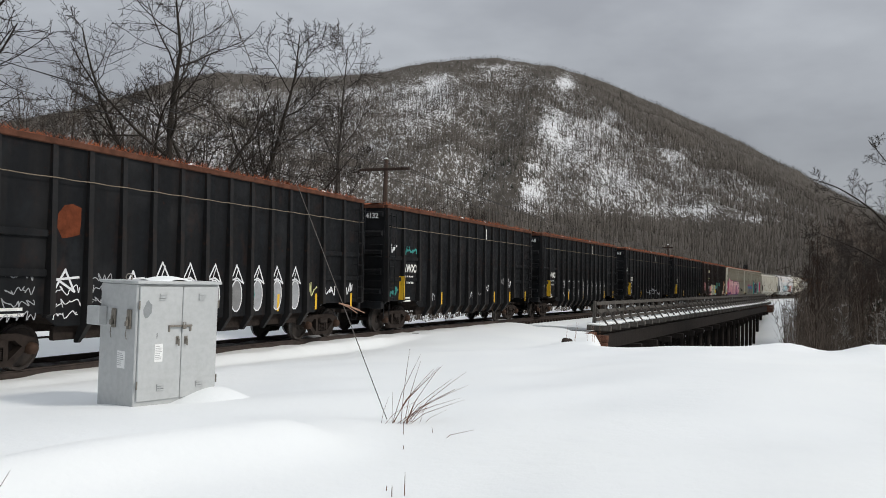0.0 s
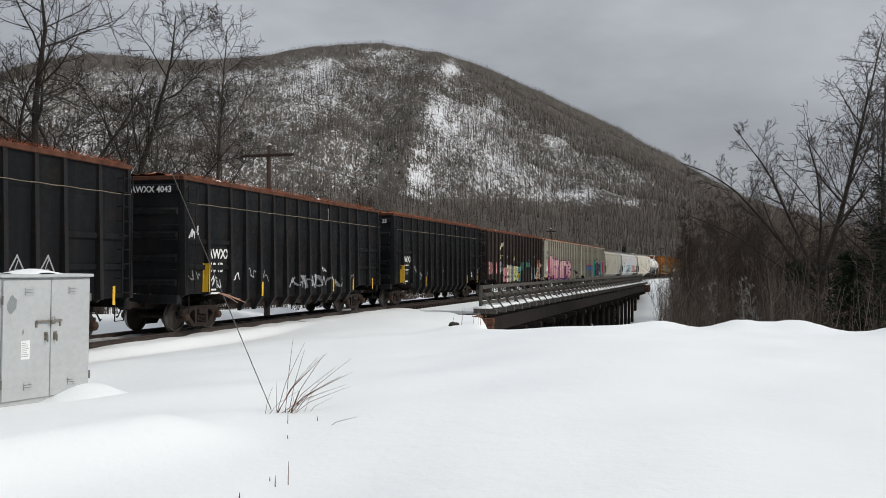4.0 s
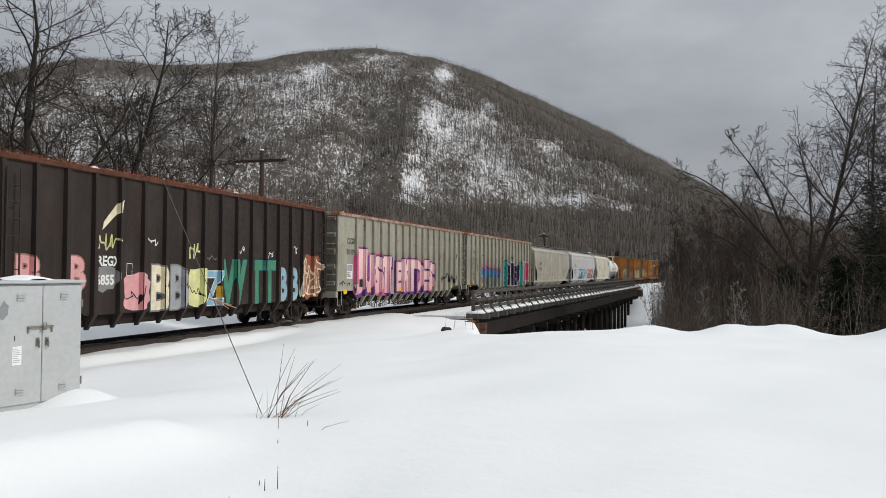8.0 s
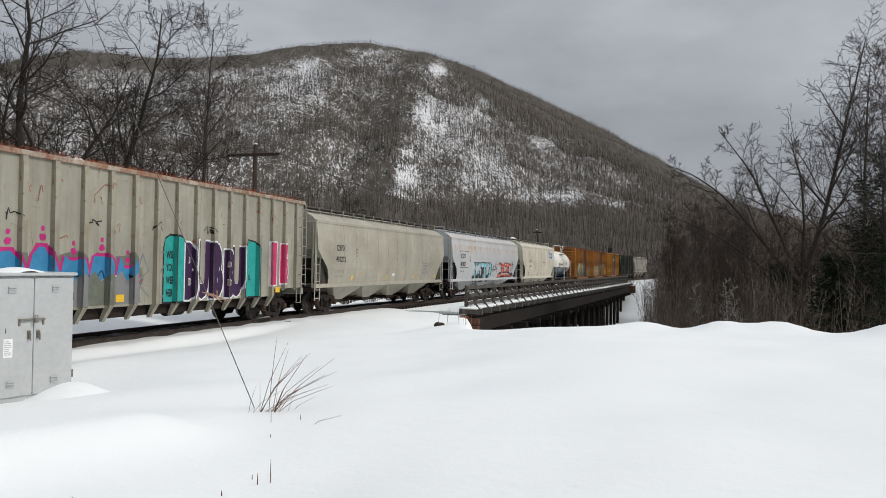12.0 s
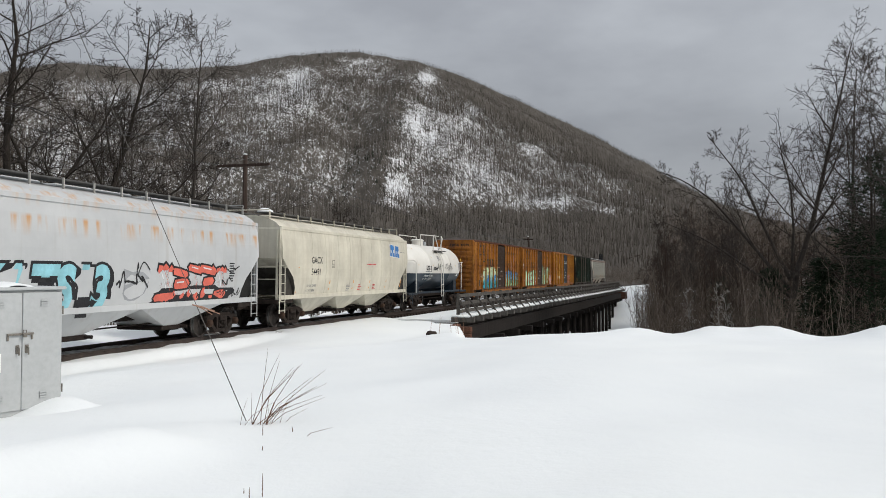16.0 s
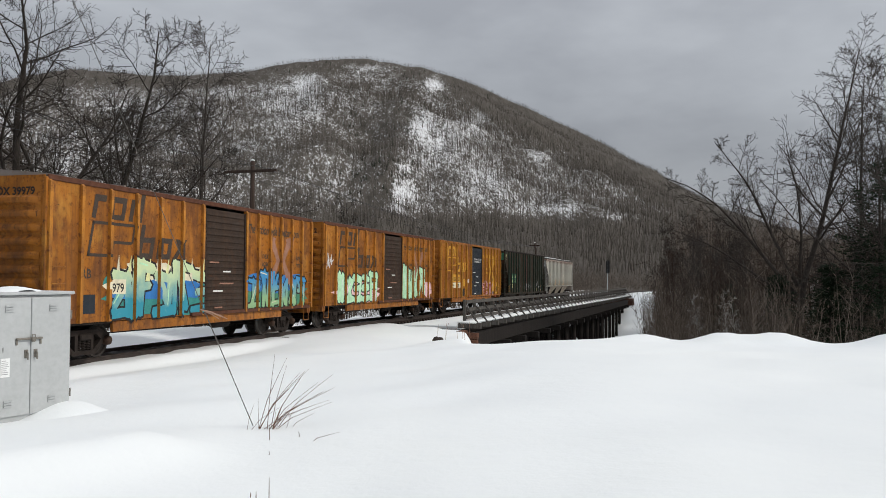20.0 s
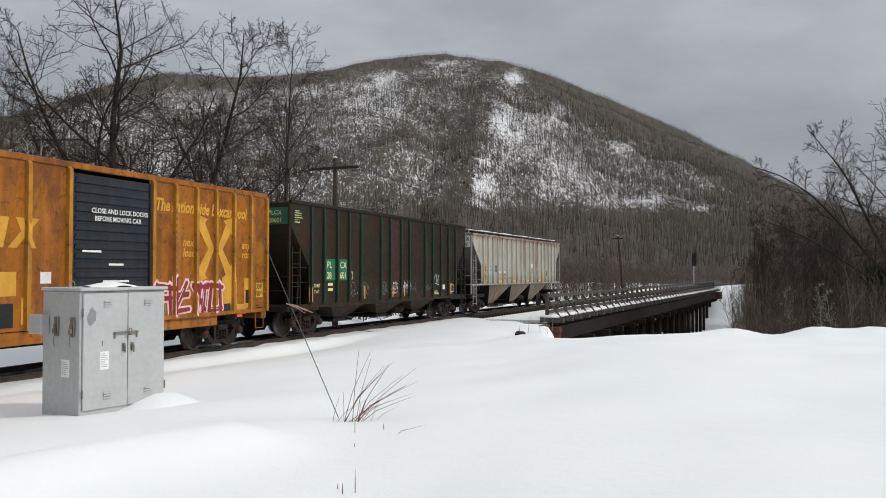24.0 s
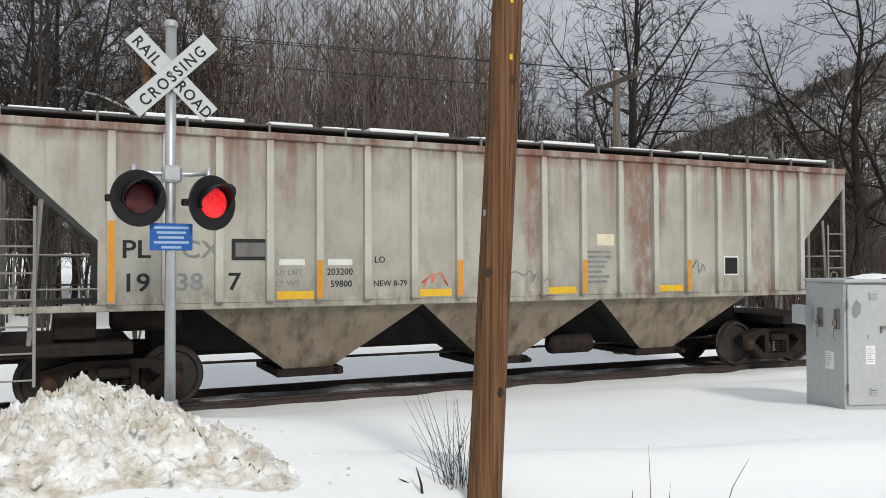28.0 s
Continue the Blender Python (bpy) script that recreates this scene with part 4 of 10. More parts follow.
    def wild(self, x, z, w, h, n, fill, edge, seed, thick=0.3, glint=None, back=None, label=""):
        """A row of n sprayed, interlocked shapes: dark edges, fills over them, thin glints."""
        r = random.Random(seed)
        if back is not None:
            self.blob(x - 0.1, z - 0.05, w + 0.2, h * 0.95, back, seed, lift=0.002, jag=0.14, points=34)
        ways = ((0.15, 0, 0.2, 1), (0.82, 0, 0.86, 0.95), (0.05, 0.95, 1.0, 0.85), (0.08, 0.06, 1.0, 0.12), (0.15, 0.95, 0.85, 0.08), (0.15, 0.5, 0.9, 0.55), (0.2, 0.1, 0.88, 0.9), (0.5, 0, 0.55, 1))
        cell = w / n

        def stroke(bm, a, b, t, grow, lift, blunt):
            d = (b - a).normalized()
            q = Vector((-d.y, d.x))
            a, b = a - d * grow, b + d * grow
            t = t + grow
            pts = (a - d * t * blunt, a + q * t * 0.9, a.lerp(b, 0.5) + q * t, b + q * t * 0.8, b + d * t * (1.1 - blunt), b - q * t * 0.9, a.lerp(b, 0.5) - q * t * 0.92, a - q * t * 0.8)
            bm.faces.new([bm.verts.new((p.x, lift, p.y)) for p in pts])
        for k in range(n):
            outer, inner, shine = bmesh.new(), bmesh.new(), bmesh.new()
            tall = h * r.uniform(0.82, 1.08)
            for j, (ax, az, bx, bz) in enumerate(r.sample(ways, 4 if n < 8 else 3)):
                a = Vector((cell * (k + ax + r.uniform(-0.12, 0.12)), tall * (az * 0.86 + 0.07)))
                b = Vector((cell * (k + bx + r.uniform(-0.12, 0.12)), tall * (bz * 0.86 + 0.07)))
                t = cell * thick * r.uniform(0.7, 1.1) * 0.5
                blunt = r.uniform(0.2, 0.8)
                step_y = 0.0002 * j + 0.001 * (k % 2)
                stroke(outer, a, b, t, 0.05, step_y, blunt)
                stroke(inner, a, b, t * 0.92, 0.0, step_y, blunt)
                if j == 0:
                    e = Vector((-0.25 * t, 0.3 * t))
                    stroke(shine, a.lerp(b, 0.2) + e, a.lerp(b, 0.75) + e, t * 0.14, 0.0, step_y, 0.5)
            for bm, m, lift in ((outer, edge, 0.005), (inner, fill, 0.0075), (shine, glint or edge, 0.0100)):
                decal("spray_paint", bm, m, self.car, x + self.x0, z, self.side, lift, label=label if bm is inner else "", **self.kw)

    def stroke(self, pts, x, z, mat, width=0.02, closed=False, lift=0.008):
        """One drawn line of paint through the points."""
        bm = bmesh.new()
        pts = [Vector(p) for p in pts] + ([Vector(pts[0])] if closed else [])
        for i, (a, b) in enumerate(zip(pts, pts[1:])):
            d = (b - a).normalized() * width
            q = Vector((-d.y, d.x))
            bm.faces.new([bm.verts.new((p.x, 0.0002 * (i % 3), p.y)) for p in (a - d + q, a - d - q, b + d - q, b + d + q)])
        return decal("spray_paint", bm, mat, self.car, x + self.x0, z, self.side, lift, **self.kw)

    def bubble(self, x, z, w, h, fill, line, seed):
        """A long drawn bubble under a pointed roof: filled oval, pale outline, two crossed strokes above."""
        r = random.Random(seed)
        body = h * 0.66
        self.blob(x, z, w, body, fill, seed, jag=0.08)
        ring = [(w / 2 + w * 0.52 * math.cos(a), body / 2 + body * 0.52 * math.sin(a)) for a in np.linspace(0, 2 * math.pi, 15)[:-1]]
        self.stroke(ring, x, z, line, 0.018, True)
        e = r.uniform(-0.05, 0.05)
        self.stroke([(-0.05, body * 0.95), (w * 0.5 + e, h), (w + 0.06, body * 0.92), (w * 0.55, body * 1.08), (-0.02, body * 1.02)], x, z, line, 0.022)
        self.stroke([(w * 0.3, body * 1.0), (w * 0.62, h * 0.93)], x, z, line, 0.016)

    def scribble(self, x, z, w, rows, mat, seed, gap=0.26):
        """Rows of quick handwriting that cannot be read."""
        for k in range(rows):
            self.scrawl(x + 0.03 * (k % 2), z + (rows - 1 - k) * gap, w, gap * 0.85, mat, seed + k, 13, 0.011)

    def scrawl(self, x, z, w, h, mat, seed, turns=9, width=0.018, label=""):
        """A thin quick tag: one zigzag line of paint."""
        r = random.Random(seed)
        bm = bmesh.new()
        pts = [(w * (k + r.uniform(-1.5, 1.5)) / turns, h * (r.uniform(0.35, 1) if k % 2 else r.uniform(0, 0.65))) for k in range(turns + 1)]
        fine = []
        for i in range(len(pts) - 1):
            p0, p1, p2, p3 = pts[max(i - 1, 0)], pts[i], pts[i + 1], pts[min(i + 2, len(pts) - 1)]
            for q in range(5):
                t = q / 5
                fine.append(tuple(0.5 * (2 * b + (c - a) * t + (2 * a - 5 * b + 4 * c - d) * t * t + (3 * b - a - 3 * c + d) * t**3) for a, b, c, d in zip(p0, p1, p2, p3)))
        prev = None
        for i in range(len(fine) - 1):
            (ax, az), (bx, bz) = fine[i], fine[i + 1]
            d = Vector((bx - ax, bz - az))
            if d.length < 1e-4:
                continue
            n = Vector((-d.y, d.x)).normalized() * width * r.uniform(0.75, 1.25)
            cur = [bm.verts.new((bx + n.x, 0, bz + n.y)), bm.verts.new((bx - n.x, 0, bz - n.y))]
            if prev is None:
                prev = [bm.verts.new((ax + n.x, 0, az + n.y)), bm.verts.new((ax - n.x, 0, az - n.y))]
            bm.faces.new((prev[0], prev[1], cur[1], cur[0]))
            prev = cur
        return decal("spray_paint", bm, mat, self.car, x + self.x0, z, self.side, 0.008, label=label, **self.kw)

    def small_print(self, x, z, w, lines, mat, h=0.05, seed=0):
        r = random.Random(seed)
        for k in range(lines):
            self.rect(x, z - k * h * 1.9, w * r.uniform(0.55, 1), h, mat, "small_print")


# ---------------------------------------------------------------- running gear
WHEEL_R = 0.475
WHEELSETS = []
_gear = {}


def gear_meshes():
    if _gear:
        return _gear
    # wheelset: two wheels with flange, plate and hub on one axle
    bm = bmesh.new()
    for sgn in (-1, 1):
        y = 0.717 * sgn
        prof = [(0.10, y - 0.10 * sgn), (0.13, y - 0.09 * sgn), (0.15, y - 0.03 * sgn), (0.38, y - 0.015 * sgn), (0.405, y - 0.07 * sgn), (0.505, y - 0.065 * sgn), (0.505, y - 0.04 * sgn),
                (WHEEL_R, y - 0.025 * sgn), (WHEEL_R - 0.006, y + 0.068 * sgn), (0.41, y + 0.07 * sgn), (0.385, y + 0.02 * sgn), (0.17, y + 0.045 * sgn), (0.14, y + 0.10 * sgn), (0.085, y + 0.10 * sgn)]
        lathe(bm, prof, "y", 32)
    bm.normal_update()
    for f in bm.faces:
        if len(f.verts) == 4:
            c = f.calc_center_median()
            r = math.hypot(c.x, c.z)
            if 0.45 < r < 0.49 and abs(f.normal.y) < 0.4:
                f.material_index = 1
    lathe(bm, [(0.085, -1.06), (0.085, 1.06)], "y", 12)
    # chalk marks and bolts, so that the turning shows
    for sgn in (-1, 1):
        for k in range(3):
            a = k * 2 * math.pi / 3
            lathe(bm, [(0.022, (0.99 + 0.07) * sgn), (0.022, (1.08) * sgn)], "y", 6, Matrix.Translation((0.055 * math.cos(a), 0, 0.055 * math.sin(a))))
    bm.normal_update()
    _gear["wheelset"] = mesh_from("wheelset", bm, M["wheel_steel"], M["tread_steel"])
    # side frame: cast truss with two openings
    bm = bmesh.new()
    outer = [(-1.02, 0.50), (-1.02, 0.66), (-0.62, 0.74), (-0.36, 0.80), (0.36, 0.80), (0.62, 0.74), (1.02, 0.66), (1.02, 0.50), (0.70, 0.46), (0.42, 0.17), (-0.42, 0.17), (-0.70, 0.46)]
    prism(bm, [(-1.02, 0.50), (-1.02, 0.68), (-0.55, 0.80), (0.55, 0.80), (1.02, 0.68), (1.02, 0.50), (0.72, 0.50), (0.5, 0.66), (-0.5, 0.66), (-0.72, 0.50)], -0.09, 0.09)
    prism(bm, [(-0.46, 0.14), (0.46, 0.14), (0.46, 0.26), (-0.46, 0.26)], -0.10, 0.10)
    for sg in (-1, 1):
        prism(bm, [(sg * 0.78, 0.46), (sg * 0.70, 0.54), (sg * 0.38, 0.27), (sg * 0.46, 0.14)][:: sg], -0.085, 0.085)
        prism(bm, [(sg * 0.25, 0.26), (sg * 0.36, 0.26), (sg * 0.36, 0.66), (sg * 0.25, 0.66)][:: sg], -0.095, 0.095)
    bmesh.ops.recalc_face_normals(bm, faces=bm.faces)
    _gear["side_frame"] = mesh_from("side_frame", bm, M["running_gear"])
    bm = bmesh.new()
    for dx in (-0.17, 0.0, 0.17):
        for dy in (-0.04,):
            pts = []
            for k in range(37):
                a = k / 6 * 2 * math.pi
                pts.append((dx + 0.066 * math.cos(a), dy + 0.066 * math.sin(a), 0.27 + 0.26 * k / 36))
            tube(bm, pts, 0.016, 5)
    _gear["spring"] = mesh_from("spring", bm, M["running_gear"], smooth=True)
    bm = bmesh.new()
    chamfer_box(bm, -0.24, 0.24, -1.18, 1.18, 0.53, 0.70, 0.03)
    lathe(bm, [(0.3, 0.70), (0.3, 0.83)], "z", 18)
    _gear["bolster"] = mesh_from("bolster", bm, M["running_gear"])
    bm = bmesh.new()
    lathe(bm, [(0.125, -0.10), (0.13, -0.02), (0.12, 0.06), (0.07, 0.10)], "y", 14)
    _gear["bearing_cap"] = mesh_from("bearing_cap", bm, M["cap_steel"], smooth=True)
    # coupler with a knuckle, and hoses
    bm = bmesh.new()
    chamfer_box(bm, 0, 0.62, -0.085, 0.085, 0.78, 0.96, 0.02)
    chamfer_box(bm, 0.55, 0.86, -0.17, 0.15, 0.73, 1.0, 0.04)
    _gear["coupler"] = mesh_from("coupler", bm, M["running_gear"])
    bm = bmesh.new()
    tube(bm, [(0.1, -0.4, 0.95), (0.32, -0.42, 0.72), (0.55, -0.36, 0.5), (0.78, -0.22, 0.52)], 0.024, 6)
    _gear["air_hose"] = mesh_from("air_hose", bm, M["cable"], smooth=True)
    bm = bmesh.new()
    lathe(bm, [(0.0, -0.5), (0.17, -0.47), (0.19, -0.42), (0.19, 0.42), (0.17, 0.47), (0.0, 0.5)], "x", 14)
    _gear["air_tank"] = mesh_from("air_reservoir", bm, M["running_gear"], smooth=True)
    return _gear


def add_gear(car, length, bogie, sill_z=1.0, tanks=True):
    """Two bogies with their wheelsets, couplers, hoses and brake gear."""
    g = gear_meshes()
    for sgn in (-1, 1):
        bg = put("bogie", g["bolster"], car, Matrix.Translation((sgn * bogie, 0, 0)), "rusty cast steel bogie")
        for y in (-1.0, 1.0):
            put("side_frame", g["side_frame"], bg, Matrix.Translation((0, y, 0)))
            put("spring", g["spring"], bg, Matrix.Translation((0, y, 0)))
            for x in (-0.89, 0.89):
                put("bearing_cap", g["bearing_cap"], bg, Matrix.Translation((x, y + (0.13 if y > 0 else -0.13), WHEEL_R)) @ (Matrix.Identity(4) if y > 0 else Matrix.Rotation(math.pi, 4, "Z")))
        for x in (-0.89, 0.89):
            WHEELSETS.append(put("wheelset", g["wheelset"], bg, Matrix.Translation((x, 0, WHEEL_R)), "dark steel wheels on one axle"))
        turn = Matrix.Identity(4) if sgn > 0 else Matrix.Rotation(math.pi, 4, "Z")
        put("coupler", g["coupler"], car, Matrix.Translation((sgn * (length / 2 - 0.15), 0, 0)) @ turn)
        put("air_hose", g["air_hose"], car, Matrix.Translation((sgn * (length / 2 - 0.1), 0, 0)) @ turn)
    bm = bmesh.new()
    chamfer_box(bm, -length / 2 + 0.1, length / 2 - 0.1, -0.22, 0.22, 0.72, min(1.02, sill_z), 0.02)
    part("centre_sill", bm, M["running_gear"], car)
    bm = bmesh.new()
    tube(bm, [(-bogie + 1.2, -0.5, 0.62), (0, -0.55, 0.60), (bogie - 1.2, -0.5, 0.62)], 0.025, 6)
    tube(bm, [(-1.0, -0.3, 0.60), (0.3, 0.4, 0.60)], 0.03, 6)
    part("brake_rod", bm, M["running_gear"], car)
    if tanks:
        put("air_reservoir", g["air_tank"], car, Matrix.Translation((1.6, -0.75, 0.66)))


def ladder_bm(x, y, z0, z1, w=0.42, gap=0.36, r=0.016, uprights=True, out=0.06):
    bm = bmesh.new()
    if uprights:
        for dx in (-w / 2, w / 2):
            chamfer_box(bm, x + dx - 0.022, x + dx + 0.022, y - out - 0.012, y - out + 0.012, z0 - 0.1, z1 + 0.1, 0.004)
    z = z0
    while z <= z1 + 0.01:
        tube(bm, [(x - w / 2, y - 0.0, z), (x - w / 2, y - out, z), (x + w / 2, y - out, z), (x + w / 2, y, z)], r, 6)
        z += gap
    return bm


# ---------------------------------------------------------------- gondolas
def rib_mesh(name, w, out, z0, z1, foot, foot_in, mat, top=0.9):
    """An upright side rib: a box section with a slanted foot; top is its depth at the upper end as a share of out."""
    bm = bmesh.new()
    rings = []
    for z, ww, y in ((foot, w * 0.62, out * 0.35 - foot_in), (foot + 0.05, w * 0.70, out * 0.55 - foot_in), (z0, w, out), (z1 - 0.35, w * 0.96, out * top), (z1, w * 0.92, out * top * 0.8)):
        inner = 0.03 + (foot_in if z < z0 - 0.01 else 0)
        rings.append([bm.verts.new(p) for p in ((-ww / 2, inner, z), (-ww * 0.46, -y, z), (ww * 0.46, -y, z), (ww / 2, inner, z))])
    skin(bm, rings, True)
    return mesh_from(name, bm, mat)


def lumpy_load(car, length, half, z, seed, mat, snow=True):
    rnd = np.random.default_rng(seed)
    xs, ys = np.linspace(-length / 2 + 0.1, length / 2 - 0.1, 90), np.linspace(-half + 0.04, half - 0.04, 17)
    X, Y = np.meshgrid(xs, ys, indexing="ij")
    Z = z + 0.04 + 0.06 * swell(X * 3 + seed * 9, Y * 3, 2.4) + 0.10 * (1 - (Y / half) ** 2) + rnd.normal(0, 0.022, X.shape)
    ob = put("load_cover", arrays_mesh("load_cover", np.stack([X, Y, Z], -1).reshape(-1, 3), grid_faces(90, 17), mat), car, None, "rust-red netting drawn over the load")
    # loose strands of the netting along the rim
    n = 2600
    px, py = rnd.uniform(-length / 2 + 0.1, length / 2 - 0.1, n), rnd.choice([-1, -1, 1], n) * (half - np.abs(rnd.normal(0, 0.25, n)))
    p = np.stack([px, py, np.full(n, z + 0.03)], 1)
    d = rnd.normal(0, 1, (n, 3)) * [0.15, 0.06, 0.06] + [0, 0, 0.11]
    a, b, c = p, p + d * 0.5 + [0, 0.006, 0.008], p + d
    V = np.stack([a, b, c, a + [0.012, 0, 0.010]], 1).reshape(-1, 3)
    i = np.arange(n)[:, None] * 4
    F = np.concatenate([i + [0, 1, 2], i + [0, 3, 2], i + [0, 1, 3], i + [1, 2, 3]])
    st = put("netting_strands", arrays_mesh("netting_strands", V, F, M["rust_load"]), car)
    st["kind"] = "stuff"
    if snow:
        r = random.Random(seed)
        for k in range(2):
            bm = bmesh.new()
            x, w = r.uniform(-length / 2 + 1, length / 2 - 1), r.uniform(0.08, 0.18)
            lathe(bm, [(w, 0), (w * 0.8, 0.06), (w * 0.35, 0.11), (0.02, 0.12)], "z", 9, Matrix.Translation((x, -half + 0.35, z + 0.06)) @ Matrix.Diagonal((1.6, 0.7, 1, 1)))
            part("snow_patch", bm, M["snow"], car, smooth=True)


def gondola(name, length, ribs, paint_mat, rib_w, band, label, seed, end_style, height=4.68, foot=0.55, sheet_low=0.93):
    car = thing(name, None, label, "freight wagon", "wagons of the train")
    half = 1.50
    L2 = length / 2
    for sgn, nm in ((-1, "side_wall"), (1, "side_wall")):
        bm = bmesh.new()
        # the wall steps up over the bogies
        prism(bm, [(-L2, 1.2), (-L2 + 2.5, 1.2), (-L2 + 2.9, sheet_low), (L2 - 2.9, sheet_low), (L2 - 2.5, 1.2), (L2, 1.2), (L2, height), (-L2, height)], sgn * half, sgn * (half - 0.04))
        bmesh.ops.recalc_face_normals(bm, faces=bm.faces)
        part(nm, bm, paint_mat, car)
    bm = bmesh.new()
    prism(bm, [(-L2 + 0.02, 1.22), (-L2 + 2.6, 1.22), (-L2 + 3.0, sheet_low + 0.02), (L2 - 3.0, sheet_low + 0.02), (L2 - 2.6, 1.22), (L2 - 0.02, 1.22), (L2 - 0.02, 1.30), (-L2 + 0.02, 1.30)], -half + 0.05, half - 0.05)
    bmesh.ops.recalc_face_normals(bm, faces=bm.faces)
    part("floor", bm, M["running_gear"], car)
    for sgn in (-1, 1):
        bm = bmesh.new()
        box(bm, sgn * L2 - 0.03, sgn * L2 + 0.03, -half + 0.045, half - 0.045, 1.2, height)
        end_paint = M["end_shade_grime"] if end_style == "grey" else paint_mat
        part("end_wall", bm, end_paint, car)
        for k in range(5):
            bm = bmesh.new()
            z = 1.45 + k * 0.72
            prism(bm, [(0, z), (0.13 * sgn, z + 0.05), (0.13 * sgn, z + 0.16), (0, z + 0.22)], -half + 0.1, half - 0.1, Matrix.Translation((sgn * (L2 + 0.028), 0, 0)))
            bmesh.ops.recalc_face_normals(bm, faces=bm.faces)
            part("end_rib", bm, end_paint, car)
    # top chords, rusty along the upper edge
    for sgn in (-1, 1):
        bm = bmesh.new()
        chamfer_box(bm, -L2 - 0.05, L2 + 0.05, sgn * half - 0.085, sgn * half + 0.085, height - 0.02, height + 0.11, 0.015)
        part("top_chord", bm, M["rusty_steel"] if end_style == "black" else M["rim_grey"], car, "rust-stained top edge")
        bm = bmesh.new()
        chamfer_box(bm, sgn * L2 - 0.07, sgn * L2 + 0.07, -half + 0.09, half - 0.09, height - 0.02, height + 0.11, 0.015)
        part("top_chord", bm, M["rusty_steel"] if end_style == "black" else M["rim_grey"], car)
    out, lean = (0.19, 0.42) if band else (0.14, 0.9)
    rib_paint = M["black_rib_lit"] if paint_mat is M["black_paint"] else M["rib_grey"] if paint_mat is M["grey_paint"] else paint_mat
    rib = rib_mesh("rib", rib_w, out, sheet_low + 0.02, height - 0.02, foot, 0.16, rib_paint, lean)
    short = rib_mesh("rib", rib_w, out, 1.2, height - 0.02, 1.12, 0.03, rib_paint, lean)
    for x in ribs:
        me = short if abs(x) > L2 - 2.75 else rib
        put("rib", me, car, Matrix.Translation((x, -half, 0)))
        put("rib", me, car, Matrix.Translation((x, half, 0)) @ Matrix.Rotation(math.pi, 4, "Z"))
    if band:
        for sgn in (-1, 1):
            bm = bmesh.new()
            pts = [(ribs[0], height - 0.70)]
            for a, b in zip(ribs, ribs[1:]):
                pts += [((a + b) / 2, height - 0.715), (b, height - 0.70)]
            tube(bm, [(x, sgn * (half + out * lean + 0.045), z) for x, z in pts], 0.011, 5)
            part("strap", bm, M["strap"], car, "thin pale strap drawn along the side")
        for a, b in ((ribs[0], ribs[1]), (ribs[1], ribs[2]), (ribs[-2], ribs[-1]), (ribs[-3], ribs[-2])):
            for z in (1.95, 2.75):
                bm = bmesh.new()
                chamfer_box(bm, a + rib_w / 2, b - rib_w / 2, -half - 0.07, -half - 0.002, z, z + 0.16, 0.02)
                part("panel_bar", bm, paint_mat, car)
    # side sill between the bogies, end sills, ladders
    bm = bmesh.new()
    chamfer_box(bm, -L2 + 3.0, L2 - 3.0, -1.30, -1.18, 0.62, sheet_low - 0.004, 0.01)
    chamfer_box(bm, -L2 + 3.0, L2 - 3.0, 1.18, 1.30, 0.62, sheet_low - 0.004, 0.01)
    part("side_sill", bm, M["running_gear"], car)
    for sgn in (-1, 1):
        bm = bmesh.new()
        chamfer_box(bm, sgn * (L2 + 0.04) - 0.1, sgn * (L2 + 0.04) + 0.1, -half, half, 0.92, 1.19, 0.02)
        part("end_sill", bm, paint_mat, car)
        if sgn > 0 or end_style == "black":
            bm = ladder_bm(sgn * (L2 - 0.28), -half - 0.02, 1.35, height - 0.3, 0.40, 0.38, 0.014, True, 0.16)
            part("ladder", bm, paint_mat, car)
        bm = bmesh.new()
        tube(bm, [(sgn * (L2 - 0.08), -half + 0.02, 1.18), (sgn * (L2 - 0.08), -half + 0.02, 0.58), (sgn * (L2 - 0.48), -half + 0.02, 0.58), (sgn * (L2 - 0.48), -half + 0.02, 1.18)], 0.018, 6)
        part("stirrup_step", bm, paint_mat, car)
        for k in range(6):
            bm = bmesh.new()
            tube(bm, [(sgn * (L2 + 0.03), -half + 0.12, 1.5 + k * 0.45), (sgn * (L2 + 0.18), -half + 0.12, 1.5 + k * 0.45), (sgn * (L2 + 0.18), -half + 0.58, 1.5 + k * 0.45), (sgn * (L2 + 0.03), -half + 0.58, 1.5 + k * 0.45)], 0.014, 5)
            part("end_rung", bm, paint_mat, car)
    lumpy_load(car, length, half, height + 0.05, seed, M["rust_load"])
    add_gear(car, length, L2 - 1.75)
    return car, Side(car, half, ribs, rib_w * 0.46, out * (1 + lean) / 2 + 0.006 + 0.5 * out * (1 - lean) * 0.9)


def reflectors(sd, xs, z, h=0.46, w=0.11, mat="yellow_tape"):
    for x in xs:
        sd.rect(x, z, w, h, M[mat], "reflector", 0.006, on_ribs=True)


# grimy end paint, its base darkened so that it also holds the ends' shade
M["end_shade_grime"] = paint("end_shade_grime", (0.17, 0.155, 0.125), (0.08, 0.06, 0.045), (0.12, 0.05, 0.028), 0.7, 0.7, 0.6, 0.0, None, 0.55)
M["rim_grey"] = paint("rim_grey", (0.36, 0.33, 0.27), (0.2, 0.11, 0.06), (0.22, 0.08, 0.04), 0.9, 0.6, 0.6, 0.0, None, 0.5)
M["bare_rust"] = plain("bare_rust", (0.115, 0.032, 0.014), 0.9, 0.0, 0.5, 4.0, 0.3)
TRAIN = []


def enlist(car, start, length, bogie):
    TRAIN.append((car, start, length, bogie))


